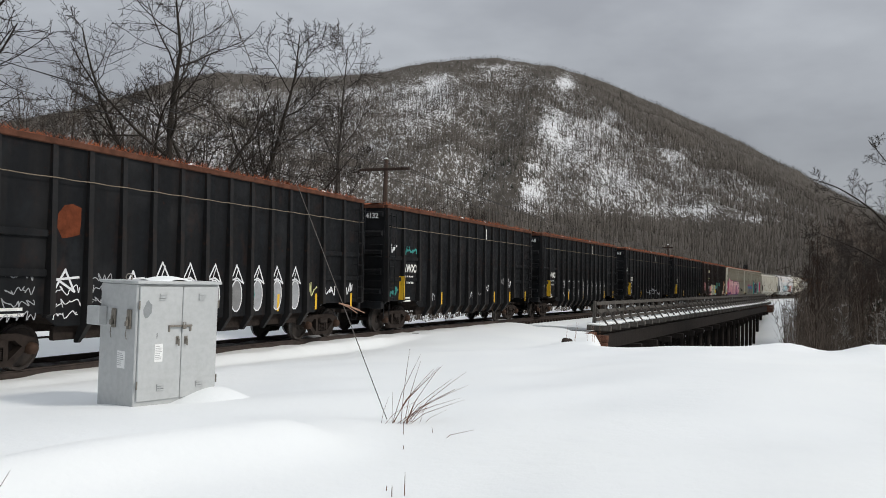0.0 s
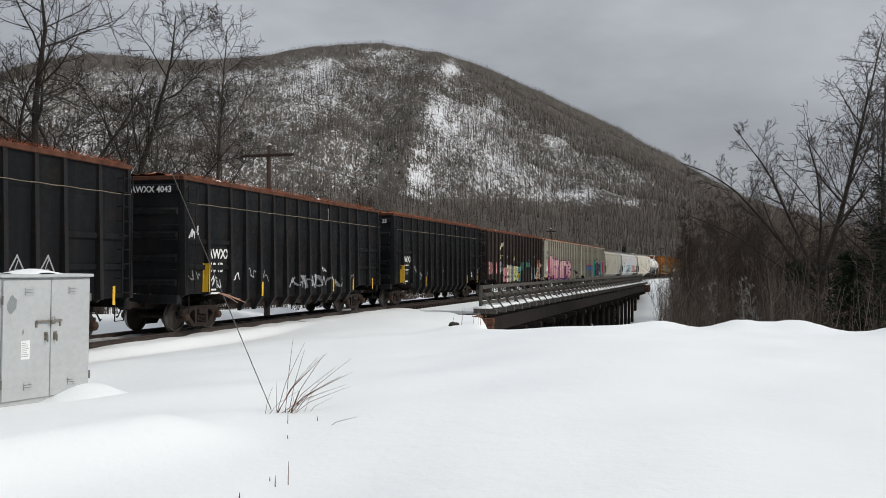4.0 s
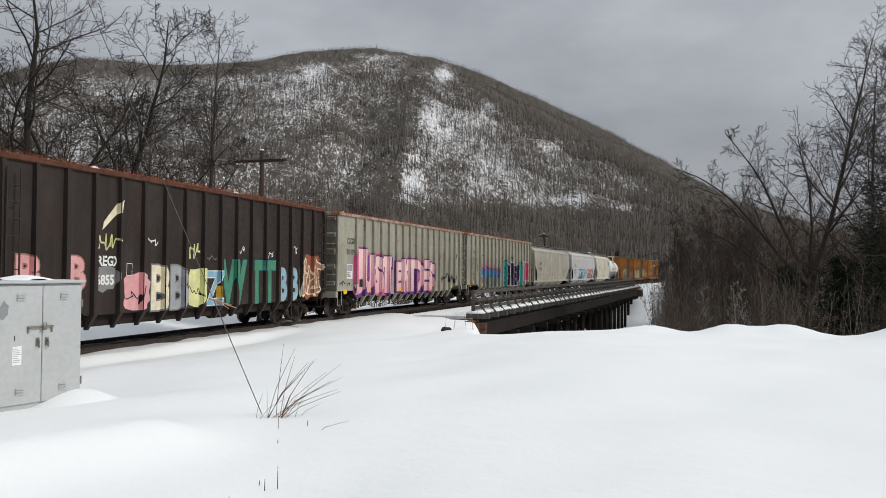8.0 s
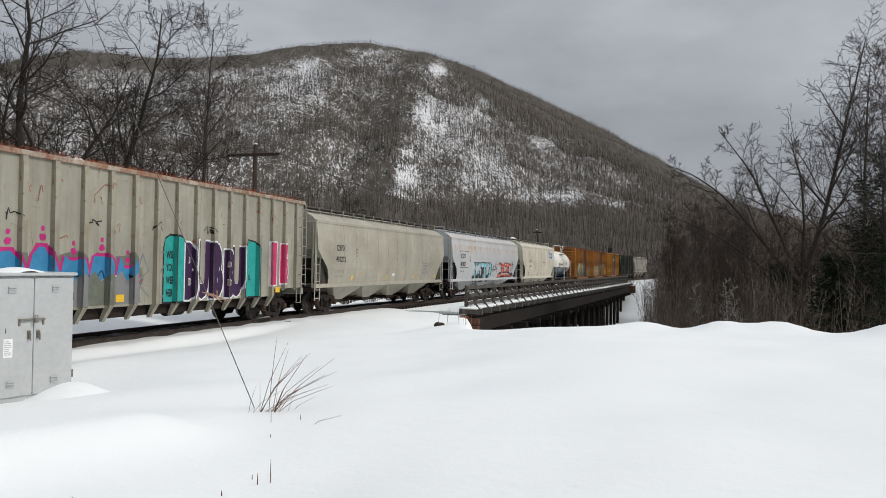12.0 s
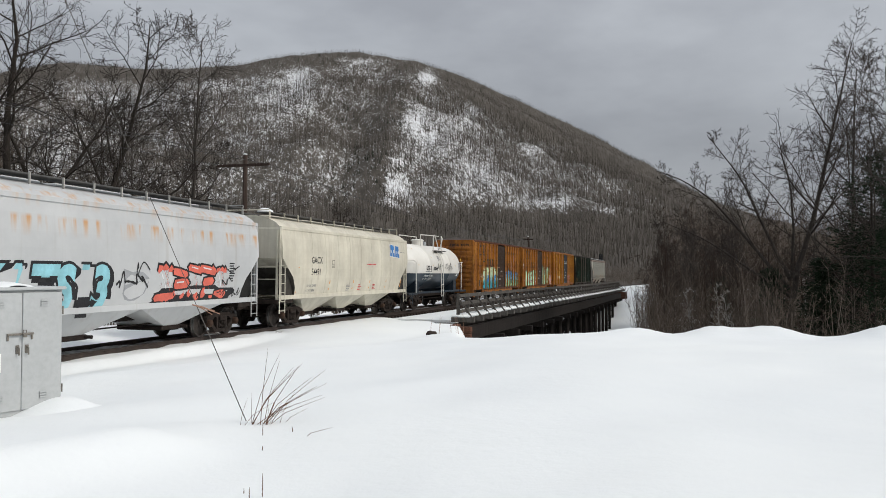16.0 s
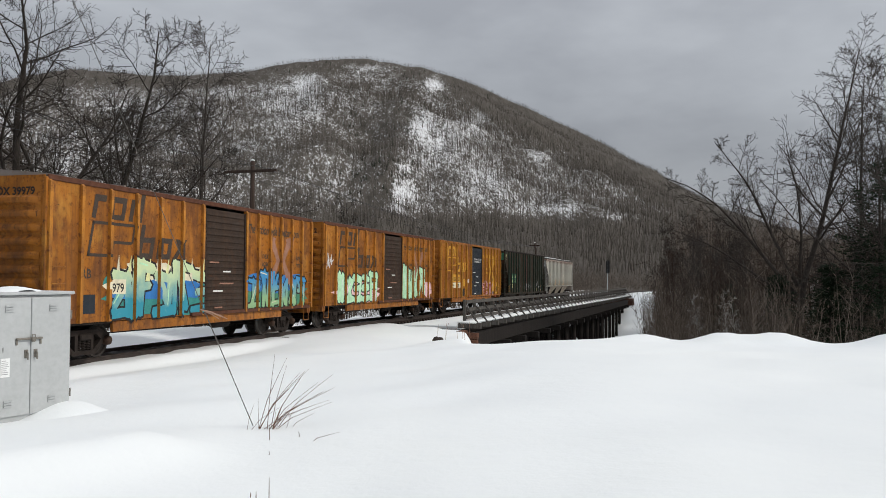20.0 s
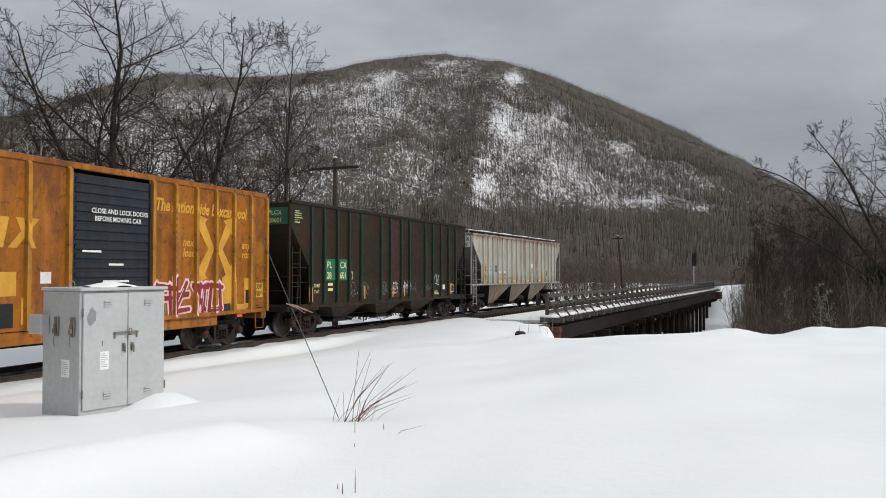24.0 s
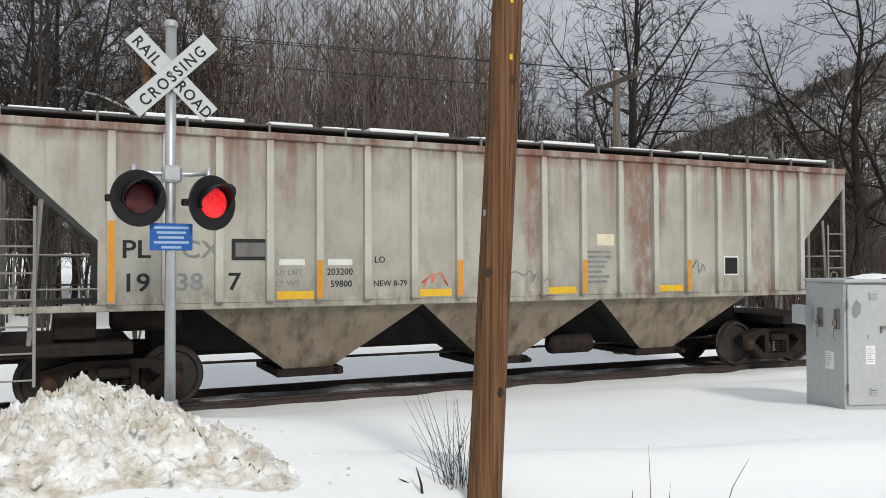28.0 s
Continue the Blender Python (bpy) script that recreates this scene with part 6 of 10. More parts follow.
def curved_hopper(length, mat, label, bays, post_mat, dark_cut, seams=True):
    car = thing("hopper_wagon", None, label, "freight wagon", "wagons of the train")
    L2 = length / 2
    lv = []
    for z in CURVE_Z:
        t = 1 - np.clip((z - 1.3) / 1.35, 0, 1)
        inset = 0.16 + 1.25 * float(np.clip(1 - (1 - t) ** 2.2, 0, 1)) if z < 2.65 else 0.16
        if z > 3.98:
            inset = 0.16 + 0.02
        lv.append((z, -L2 + inset, L2 - inset, curved_half(z)))
    bm = level_shell(lv)
    bm.normal_update()
    # the lower end slopes take the hollow's dark colour
    for f in bm.faces:
        if abs(f.normal.x) > 0.5 and f.calc_center_median().z < 2.6:
            f.material_index = 1
    put("hopper_body", mesh_from("hopper_body", bm, mat, dark_cut), car)
    # dark plates added in the cut-away corners, standing for the hollow behind
    for sg in (-1, 1):
        bm = bmesh.new()
        prism(bm, [(sg * (L2 - 0.22), 2.62), (sg * (L2 - 0.22), 1.62), (sg * (L2 - 0.5), 1.30), (sg * (L2 - 1.75), 1.30), (sg * (L2 - 1.5), 2.0), (sg * (L2 - 0.9), 2.5)][::sg], -1.38, -1.34)
        bmesh.ops.recalc_face_normals(bm, faces=bm.faces)
        part("corner_plate", bm, dark_cut, car)
        bm = bmesh.new()
        chamfer_box(bm, sg * (L2 - 0.17) - 0.03, sg * (L2 - 0.17) + 0.03, -1.53, -1.45, 1.1, 4.0, 0.01)
        part("corner_post", bm, post_mat, car)
    # cornice under the roof and side sill
    for sg in (-1, 1):
        bm = bmesh.new()
        chamfer_box(bm, -L2 + 0.15, L2 - 0.15, sg * 1.50 - 0.035, sg * 1.50 + 0.035, 3.93, 4.06, 0.012)
        part("cornice", bm, mat, car)
        bm = bmesh.new()
        chamfer_box(bm, -L2 + 0.12, L2 - 0.12, sg * 1.45 - 0.05, sg * 1.45 + 0.05, 1.14, 1.31, 0.015)
        part("side_sill", bm, mat, car)
    if seams:
        n = int((length - 2.6) / 1.28)
        for k in range(1, n):
            x = -L2 + 1.5 + (length - 3.0) * k / n
            bm = bmesh.new()
            rings = []
            for z in np.linspace(1.33, 3.92, 10):
                w = curved_half(z)
                rings.append([bm.verts.new(p) for p in ((x - 0.016, -w + 0.01, z), (x - 0.012, -w - 0.007, z), (x + 0.012, -w - 0.007, z), (x + 0.016, -w + 0.01, z))])
            skin(bm, rings, True)
            part("weld_seam", bm, mat, car)
    span = (length - 4.6) / bays
    for k in range(bays):
        hopper_bay(car, -L2 + 2.3 + span * (k + 0.5), span, 1.139, 0.52, mat, True, 1.3)
    roofwalk(car, length - 0.4, 4.60, 1.5, M["grating"], post_mat)
    for k in range(4):
        bm = bmesh.new()
        chamfer_box(bm, -L2 + 1.5 + k * (length - 3.0) / 4, -L2 + 1.5 + (k + 0.85) * (length - 3.0) / 4, -0.24, 0.24, 4.50, 4.60, 0.03)
        part("hatch_cover", bm, mat, car)
    end_ladders(car, L2, 1.47, 1.0, 3.9, post_mat)
    add_gear(car, length, L2 - 1.95, 1.0, False)
    return car, Side(car, curved_half)


M["grating"] = plain("grating", (0.10, 0.098, 0.095), 0.7, 0.4, 0.3, 3.0, 0.4)
# dark colours for hollows; shade there is put into them along with dirt
M["hollow_dark"] = plain("hollow_dark", (0.06, 0.055, 0.048), 0.8, 0.0, 0.4, 3.0, 0.3)
M["hollow_black"] = plain("hollow_black", (0.022, 0.021, 0.02), 0.8, 0.0, 0.4, 3.0, 0.3)


def plate_c(sd, x, z, mat):
    sd.rect(x, z, 0.24, 0.34, mat, "panel", 0.004)
    sd.rect(x + 0.02, z + 0.02, 0.20, 0.30, sd.body_mat, "panel", 0.006)
    sd.text("C", x + 0.06, z + 0.05, 0.18, mat, 0.004, lift=0.008)


def build_curved_hoppers():
    ink = M["black_ink"]
    # the plain beige one
    length = 17.95
    car, sd = curved_hopper(length, M["beige_paint"], "beige curved-side covered hopper with orange reflectors", 4, M["beige_paint"], M["hollow_dark"])
    sd.body_mat = M["beige_paint"]
    L2 = length / 2
    sd.text("CBFX", -L2 + 2.0, 2.78, 0.36, ink, 0.010, space=1.08)
    sd.text("490272", -L2 + 1.95, 2.28, 0.34, ink, 0.008, space=1.05)
    plate_c(sd, -L2 + 4.15, 2.55, ink)
    sd.text("LD LMT 220200", -L2 + 1.9, 1.80, 0.15, M["grey_ink"], 0.002)
    sd.text("LT WT 65800", -L2 + 1.9, 1.58, 0.15, M["grey_ink"], 0.002)
    sd.rect(-L2 + 1.42, 1.36, 0.13, 1.0, M["orange_tape"], "reflector", slant=0.1)
    for k, x in enumerate((4.65, 7.6, 10.4, 13.0, 15.6)):
        sd.rect(-L2 + x, 1.4, 0.10, 0.42, M["orange_tape"], "reflector", slant=0.12)
    for x in (3.9, 8.3, 12.4, 16.2):
        decal("reflector", blob_bm(0.2, 0.24, 3, 12, 0.02), M["yellow_tape"], car, -L2 + x, 1.42, curved_half)
    sd.small_print(-L2 + 13.9, 2.25, 1.1, 8, M["grey_ink"], 0.045, 6)
    sd.rect(-L2 + 9.0, 1.6, 0.4, 0.13, M["white_ink"], "panel")
    enlist(car, 147.69, length, L2 - 1.95)
    # the rust-streaked one with two sprayed words
    length = 18.78
    car, sd = curved_hopper(length, M["rusty_white"], "pale covered hopper with rust streaks and two sprayed words", 3, M["pale_paint"], M["hollow_black"], False)
    L2 = length / 2
    sd.body_mat = M["pale_paint"]
    bx, bz = -L2 + 1.85, 2.05
    for a, b, c, d in ((0, 0, 1.95, 0.035), (0, 1.12, 1.95, 0.035), (0, 0, 0.035, 1.15), (1.92, 0, 0.035, 1.15)):
        sd.rect(bx + a, bz + b, c, d, ink, "panel")
    sd.text("ECUX", bx + 0.1, bz + 0.66, 0.42, ink, 0.016, space=1.12)
    sd.text("887827", bx + 0.08, bz + 0.13, 0.40, ink, 0.014)
    plate_c(sd, bx + 2.2, bz + 0.45, ink)
    sd.text("LD LMT 219500", bx + 0.1, bz - 0.28, 0.14, ink, 0.002)
    sd.rect(-L2 + 1.45, 1.4, 0.16, 0.85, M["orange_tape"], "reflector", slant=0.1)
    sd.piece("KATS13", -L2 + 5.0, 1.28, 1.55, SPRAY["aqua"], M["black_ink"], SPRAY["black"], 0.075, stretch=0.92, slant=0.12, label="blue and pink sprayed word")
    sd.blob(-L2 + 10.4, 1.35, 1.2, 0.9, SPRAY["grey"], 19, jag=0.3)
    sd.scrawl(-L2 + 10.2, 1.45, 1.4, 0.8, M["black_ink"], 301, 13, 0.03)
    sd.scrawl(-L2 + 10.9, 2.1, 0.7, 0.6, M["black_ink"], 302, 4, 0.02)
    sd.blob(-L2 + 11.9, 1.2, 4.6, 0.6, SPRAY["black"], 23, jag=0.2, points=24)
    sd.wild(-L2 + 12.1, 1.3, 4.1, 1.25, 5, SPRAY["fire"], M["black_ink"], 65, 0.42, SPRAY["white"], label="red sprayed letters with black edges")
    for k in range(4):
        sd.scrawl(-L2 + 15.6 + 0.35 * k, 1.35 + 0.4 * (k % 3), 0.7, 0.35, M["black_ink"], 310 + k, 7, 0.02)
    sd.small_print(-L2 + 16.4, 2.5, 0.5, 7, ink, 0.045, 7)
    enlist(car, 167.13, length, L2 - 1.95)
    # the short cream one
    length = 15.28
    car, sd = curved_hopper(length, M["cream_paint"], "cream covered hopper with black numbers and a blue emblem", 3, M["cream_paint"], M["hollow_dark"])
    sd.body_mat = M["cream_paint"]
    L2 = length / 2
    sd.text("GACX", -L2 + 2.75, 2.62, 0.40, ink, 0.006, stretch=0.95)
    sd.text("54491", -L2 + 2.75, 2.12, 0.40, ink, 0.006, stretch=0.95)
    plate_c(sd, -L2 + 4.85, 2.45, ink)
    sd.text("LD LMT 224000", -L2 + 2.4, 1.62, 0.14, M["grey_ink"], 0.002)
    sd.text("LT WT 62000", -L2 + 2.4, 1.42, 0.14, M["grey_ink"], 0.002)
    sd.rect(-L2 + 1.42, 1.4, 0.11, 1.05, M["orange_tape"], "reflector", slant=0.1)
    for x in (4.6, 7.3, 9.4, 11.7, 14.0):
        sd.rect(-L2 + x, 1.45, 0.09, 0.42, M["orange_tape"], "reflector", slant=0.15)
    for x in (6.6, 8.0, 9.9):
        sd.small_print(-L2 + x, 1.62, 0.45, 4, SPRAY["red"] if x > 7 else M["grey_ink"], 0.04, int(x))
    sd.rect(-L2 + 9.0, 2.62, 1.2, 0.05, SPRAY["red"], "small_print")
    # emblem: four slanted blue strokes with a white edge
    for k, (dx, w, h) in enumerate(((0.0, 0.34, 0.62), (0.42, 0.3, 0.62), (0.80, 0.26, 0.62), (1.12, 0.34, 0.62))):
        ex, ez = -L2 + 12.3 + dx, 3.12 - 0.02 * k
        sd.rect(ex - 0.03, ez - 0.03, w + 0.06, h + 0.06, M["white_ink"], "emblem", 0.004, slant=-0.12 if k % 2 else 0.1)
        sd.rect(ex, ez, w, h, SPRAY["blue"], "emblem", 0.007, slant=-0.12 if k % 2 else 0.1)
        sd.rect(ex + 0.1, ez + 0.2, w * 0.4, 0.16, M["white_ink"], "emblem", 0.010)
    sd.rect(-L2 + 13.9, 3.34, 0.75, 0.03, M["grey_ink"], "small_print")
    # the number on the end
    bm = text_bm("GACX", 0.3, 0.004)
    bm2 = text_bm("54491", 0.3, 0.004)
    for b, z in ((bm, 3.55), (bm2, 3.2)):
        for v in b.verts:
            v.co = Vector((-L2 + 0.150, -v.co.x + 0.5, v.co.z + z))
        part("lettering", b, ink, car)
    bm = bmesh.new()
    lathe(bm, [(0.36, 0), (0.30, 0.10), (0.12, 0.18), (0.02, 0.19)], "z", 9, Matrix.Translation((-L2 + 0.7, -0.5, 4.645)) @ Matrix.Diagonal((1.5, 0.8, 1, 1)))
    part("snow_patch", bm, M["snow"], car, smooth=True)
    enlist(car, 187.52, length, L2 - 1.95)


def rusty_white():
    m = Nodes("rusty_white", 0.5)
    big = m.noise(0.5, 5, 0.6)
    c = m.ramp(big, [(0.3, (0.42, 0.43, 0.435)), (0.7, (0.53, 0.54, 0.54))])
    # rust runs from the row of rivets and from the roof seam
    z = m.sepz()
    runs = m.noise(1.0, 3, 0.5, (4.2, 4.2, 0.5))
    for top, low, k in ((3.62, 3.05, 0.85), (4.3, 3.75, 0.6)):
        fade = m.math("MULTIPLY", m.grey(z, low, top - 0.12), m.grey(z, top, top - 0.1))
        c = m.mix(m.math("MULTIPLY", m.grey(runs, 0.48, 0.66, 0, k), fade), c, (0.50, 0.25, 0.075))
    st = m.noise(1.0, 5, 0.65, (3.0, 3.0, 0.12))
    c = m.mix(m.grey(st, 0.54, 0.8, 0, 0.4), c, (0.28, 0.25, 0.21))
    m.color(c).bump(big, 0.25, 0.02)
    return m.mat


M["rusty_white"] = rusty_white()
SPRAY["aqua"] = plain("spray_aqua", (0.24, 0.50, 0.56), 0.6, 0.0, 0.35, 1.4, 0.05)
build_curved_hoppers()


# ---------------------------------------------------------------- tank wagon
def tank_paint():
    m = Nodes("tank_paint", 0.4)
    z = m.sepz()
    big = m.noise(0.6, 5, 0.6)
    white = m.ramp(big, [(0.3, (0.66, 0.64, 0.585)), (0.7, (0.78, 0.765, 0.715))])
    navy = m.ramp(big, [(0.3, (0.018, 0.030, 0.042)), (0.7, (0.038, 0.055, 0.072))])
    st = m.noise(1.0, 5, 0.65, (3.0, 3.0, 0.2))
    white = m.mix(m.grey(st, 0.52, 0.8, 0, 0.35), white, (0.40, 0.35, 0.27))
    edge = m.nt.nodes.new("ShaderNodeMath")
    edge.operation = "GREATER_THAN"
    edge.inputs[1].default_value = 2.22
    m.link(z, edge.inputs[0])
    m.color(m.mix(edge.outputs[0], navy, white)).bump(big, 0.2, 0.02)
    return m.mat


def build_tank():
    length = 11.83
    L2 = length / 2
    car = thing("tank_wagon", None, "white tank wagon with a dark blue lower half", "freight wagon", "wagons of the train")
    mat = tank_paint()
    bm = bmesh.new()
    R, zc = 1.42, 2.62
    prof = [(0.0, -5.35), (0.55, -5.28), (1.0, -5.08), (1.27, -4.78), (1.39, -4.45), (R, -4.2), (R, -2.1), (R + 0.012, -2.09), (R + 0.012, -2.03), (R, -2.02), (R, 0), (R, 2.02), (R + 0.012, 2.03), (R + 0.012, 2.09), (R, 2.1),
            (R, 4.2), (1.39, 4.45), (1.27, 4.78), (1.0, 5.08), (0.55, 5.28), (0.0, 5.35)]
    prof = [(max(r, 0.004), h) for r, h in prof]
    lathe(bm, prof, "x", 48, Matrix.Translation((0, 0, zc)))
    part("tank_shell", bm, mat, car, "white shell with dark blue belly", smooth=True)
    wm, dk = M["white_paint"], M["navy_paint"]
    bm = bmesh.new()
    lathe(bm, [(0.36, 0), (0.36, 0.30), (0.42, 0.31), (0.42, 0.36), (0.34, 0.42), (0.01, 0.45)], "z", 20, Matrix.Translation((-0.55, 0, zc + R - 0.05)))
    part("manway", bm, wm, car, smooth=False)
    bm = bmesh.new()
    lathe(bm, [(0.13, 0), (0.13, 0.16), (0.2, 0.17), (0.2, 0.22), (0.08, 0.24), (0.08, 0.40), (0.02, 0.42)], "z", 14, Matrix.Translation((0.75, 0.1, zc + R - 0.05)))
    lathe(bm, [(0.09, 0), (0.09, 0.25), (0.03, 0.28)], "z", 12, Matrix.Translation((0.15, -0.25, zc + R - 0.05)))
    part("valve", bm, M["galvanised"], car)
    bm = bmesh.new()
    chamfer_box(bm, -0.4, 1.6, -1.28, -0.62, zc + 1.02, zc + 1.07, 0.01)
    part("platform", bm, M["grating"], car)
    zt = zc + R + 0.62
    for pts in ([(-1.5, -0.55, zc + 1.1), (-1.5, -0.55, zt), (0.32, -0.9, zt), (0.32, -1.2, zc + 1.05)], [(-0.75, -1.15, zc + 0.75), (-0.75, -1.15, zt - 0.05), (0.05, -1.25, zt - 0.05)],
                [(0.75, -1.2, zc + 1.05), (0.75, -1.2, zt - 0.02), (1.85, -0.95, zt - 0.1), (1.85, -0.7, zc + 1.1)], [(-1.5, 0.9, zc + 0.9), (-1.5, 0.9, zt), (1.8, 0.9, zt), (1.8, 0.9, zc + 0.9)]):
        bm = bmesh.new()
        tube(bm, pts, 0.03, 7)
        part("handrail", bm, wm, car, smooth=True)
    # ladder down the near side
    bm = bmesh.new()
    for dx in (-0.22, 0.22):
        tube(bm, [(0.15 + dx, -math.sin(a) * (R + 0.1), zc + math.cos(a) * (R + 0.1)) for a in np.linspace(0.75, 1.75, 8)] + [(0.15 + dx, -1.5, 0.72)], 0.02, 6)
    for k in range(11):
        a = 0.75 + 0.1 * k
        y, z = -math.sin(a) * (R + 0.1), zc + math.cos(a) * (R + 0.1)
        tube(bm, [(-0.07, y, z), (0.37, y, z)], 0.014, 5)
    for z in (0.8, 1.15, 1.5, 1.85):
        tube(bm, [(-0.07, -1.5, z), (0.37, -1.5, z)], 0.014, 5)
    part("ladder", bm, wm, car)
    # saddles, sills and end platforms
    for sg in (-1, 1):
        bm = bmesh.new()
        chamfer_box(bm, sg * 3.9 - 0.3, sg * 3.9 + 0.3, -1.2, 1.2, 1.04, 1.75, 0.04)
        part("saddle", bm, dk, car)
        bm = bmesh.new()
        chamfer_box(bm, sg * 5.2 - 0.75, sg * 5.2 + 0.75, -1.42, 1.42, 0.94, 1.06, 0.015)
        part("end_platform", bm, dk, car)
        bm = bmesh.new()
        x = sg * 5.75
        tube(bm, [(sg * 4.7, -1.42, 1.05), (sg * 4.7, -1.42, 2.85), (sg * 5.0, -1.35, 3.0), (x, -1.2, 3.0), (x, 1.2, 3.0), (sg * 5.0, 1.35, 3.0), (sg * 4.7, 1.42, 2.85), (sg * 4.7, 1.42, 1.05)], 0.03, 7)
        part("handrail", bm, wm, car, smooth=True)
        bm = ladder_bm(sg * 5.6, -1.42, 0.5, 0.95, 0.4, 0.28, 0.015, True, 0.02)
        part("stirrup_step", bm, dk, car)
    bm = bmesh.new()
    chamfer_box(bm, -4.6, 4.6, -1.33, -1.22, 0.98, 1.10, 0.01)
    chamfer_box(bm, -4.6, 4.6, 1.22, 1.33, 0.98, 1.10, 0.01)
    part("running_board", bm, dk, car)

    def shell(z):
        return math.sqrt(max(R * R - (z - zc) ** 2, 0.05)) + 0.004
    sd = Side(car, shell)
    sd.text("UTLX", -2.8, 2.42, 0.36, M["black_ink"], 0.02, stretch=1.1)
    sd.text("300564", -1.45, 2.42, 0.30, M["black_ink"], 0.008)
    sd.rect(-2.85, 2.30, 1.1, 0.05, M["grey_ink"], "small_print")
    sd.text("LD LMT 202800 LB 92 000 KG", -3.0, 2.02, 0.13, M["white_ink"], 0.002)
    sd.text("LT WT 60200 LB 27 300 KG", -3.0, 1.84, 0.13, M["white_ink"], 0.002)
    sd.scrawl(0.95, 2.38, 1.6, 0.55, M["black_ink"], 401, 12, 0.02)
    sd.scrawl(-0.75, 2.36, 1.1, 0.6, M["black_ink"], 402, 9, 0.02)
    for x, h in ((-4.3, 1.0), (-1.6, 0.55), (3.2, 0.5), (4.9, 0.6)):
        sd.rect(x, 2.7, 0.11, h, M["yellow_tape"], "reflector")
    sd.small_print(4.0, 2.9, 0.7, 7, M["grey_ink"], 0.04, 8)
    sd.small_print(-0.4, 3.3, 0.5, 5, M["grey_ink"], 0.04, 9)
    sd.rect(3.5, 2.05, 0.5, 0.22, M["white_ink"], "panel")
    sd.rect(3.53, 2.08, 0.2, 0.16, dk, "panel", 0.008)
    add_gear(car, length, L2 - 1.85, 1.0, False)
    enlist(car, 203.42, length, L2 - 1.85)


build_tank()


# ---------------------------------------------------------------- boxcars
def boxcar(length, mat, door_mat, trim_mat, label, post_mat=None):
    car = thing("boxcar", None, label, "freight wagon", "wagons of the train")
    L2, half, low, eave = length / 2, 1.44, 1.02, 4.60
    door = (-0.72, 2.0)
    for sgn in (-1, 1):
        for a, b in ((-L2, door[0]), (door[1], L2)):
            bm = bmesh.new()
            box(bm, a, b, sgn * half - 0.02, sgn * half + 0.02, low, eave)
            part("side_sheet", bm, mat, car)
        # sliding door with pressed ribs
        bm = bmesh.new()
        box(bm, door[0] + 0.005, door[1] - 0.005, sgn * (half + 0.02) - 0.03, sgn * (half + 0.02) + 0.03, low + 0.1, eave - 0.12)
        dr = part("door", bm, door_mat, car, "dark sliding door")
        if sgn < 0:
            for k in range(15):
                bm = bmesh.new()
                z = low + 0.25 + k * 0.215
                prism(bm, [(door[0] + 0.12, z), (door[1] - 0.12, z), (door[1] - 0.16, z + 0.11), (door[0] + 0.16, z + 0.11)], -half - 0.085, -half - 0.049)
                bmesh.ops.recalc_face_normals(bm, faces=bm.faces)
                part("door_rib", bm, door_mat, dr)
            for x in (door[0] + 0.06, door[1] - 0.06):
                bm = bmesh.new()
                tube(bm, [(x, -half - 0.09, low + 0.1), (x, -half - 0.09, eave - 0.12)], 0.025, 6)
                part("lock_rod", bm, door_mat, dr)
        bm = bmesh.new()
        chamfer_box(bm, -L2, L2, sgn * half - 0.06, sgn * half + 0.06, eave - 0.02, eave + 0.12, 0.015)
        part("eave", bm, trim_mat, car, "rusty roof edge")
        bm = bmesh.new()
        chamfer_box(bm, door[0] - 0.6, L2 - 0.2 if sgn < 0 else door[1] + 0.6, sgn * (half + 0.05) - 0.05, sgn * (half + 0.05) + 0.05, low - 0.02, low + 0.09, 0.01)
        part("door_track", bm, trim_mat, car)
        bm = bmesh.new()
        chamfer_box(bm, -L2 + 2.6, L2 - 2.6, sgn * (half - 0.05) - 0.05, sgn * (half - 0.05) + 0.05, 0.72, low - 0.021, 0.01)
        part("side_sill", bm, mat, car)
    ribs = [-L2 + 0.05 + (door[0] - 0.08 + L2) * k / 6 for k in range(7)] + [door[1] + 0.08 + (L2 - 0.13 - door[1]) * k / 6 for k in range(7)]
    bm = bmesh.new()
    rings = []
    for z, w, y in ((low, 0.12, 0.10), (eave - 0.06, 0.12, 0.10), (eave - 0.0, 0.10, 0.04)):
        rings.append([bm.verts.new(p) for p in ((-w / 2, 0, z), (-w * 0.44, -y, z), (w * 0.44, -y, z), (w / 2, 0, z))])
    skin(bm, rings, True)
    rib = mesh_from("side_post", bm, post_mat or mat)
    for x in ribs:
        put("side_post", rib, car, Matrix.Translation((x, -half - 0.02, 0)))
        put("side_post", rib, car, Matrix.Translation((x, half + 0.02, 0)) @ Matrix.Rotation(math.pi, 4, "Z"))
    # roof: two slopes with raised seams
    bm = bmesh.new()
    rings = [[bm.verts.new((x, y, z)) for y, z in ((-half - 0.05, eave + 0.12), (0, eave + 0.27), (half + 0.05, eave + 0.12), (half, eave + 0.05), (-half, eave + 0.05))] for x in (-L2, L2)]
    skin(bm, rings, True)
    bmesh.ops.recalc_face_normals(bm, faces=bm.faces)
    part("roof", bm, M["roof_steel"], car, "grey weathered steel roof")
    bm = bmesh.new()
    for sgn in (-1, 1):
        v = [bm.verts.new(p) for p in ((-0.04, sgn * (half + 0.03), eave + 0.118), (0.04, sgn * (half + 0.03), eave + 0.118), (0.04, 0, eave + 0.268), (-0.04, 0, eave + 0.268))]
        w = [bm.verts.new(p.co + Vector((0, 0, 0.045))) for p in v]
        skin(bm, [v, w], True)
    bmesh.ops.recalc_face_normals(bm, faces=bm.faces)
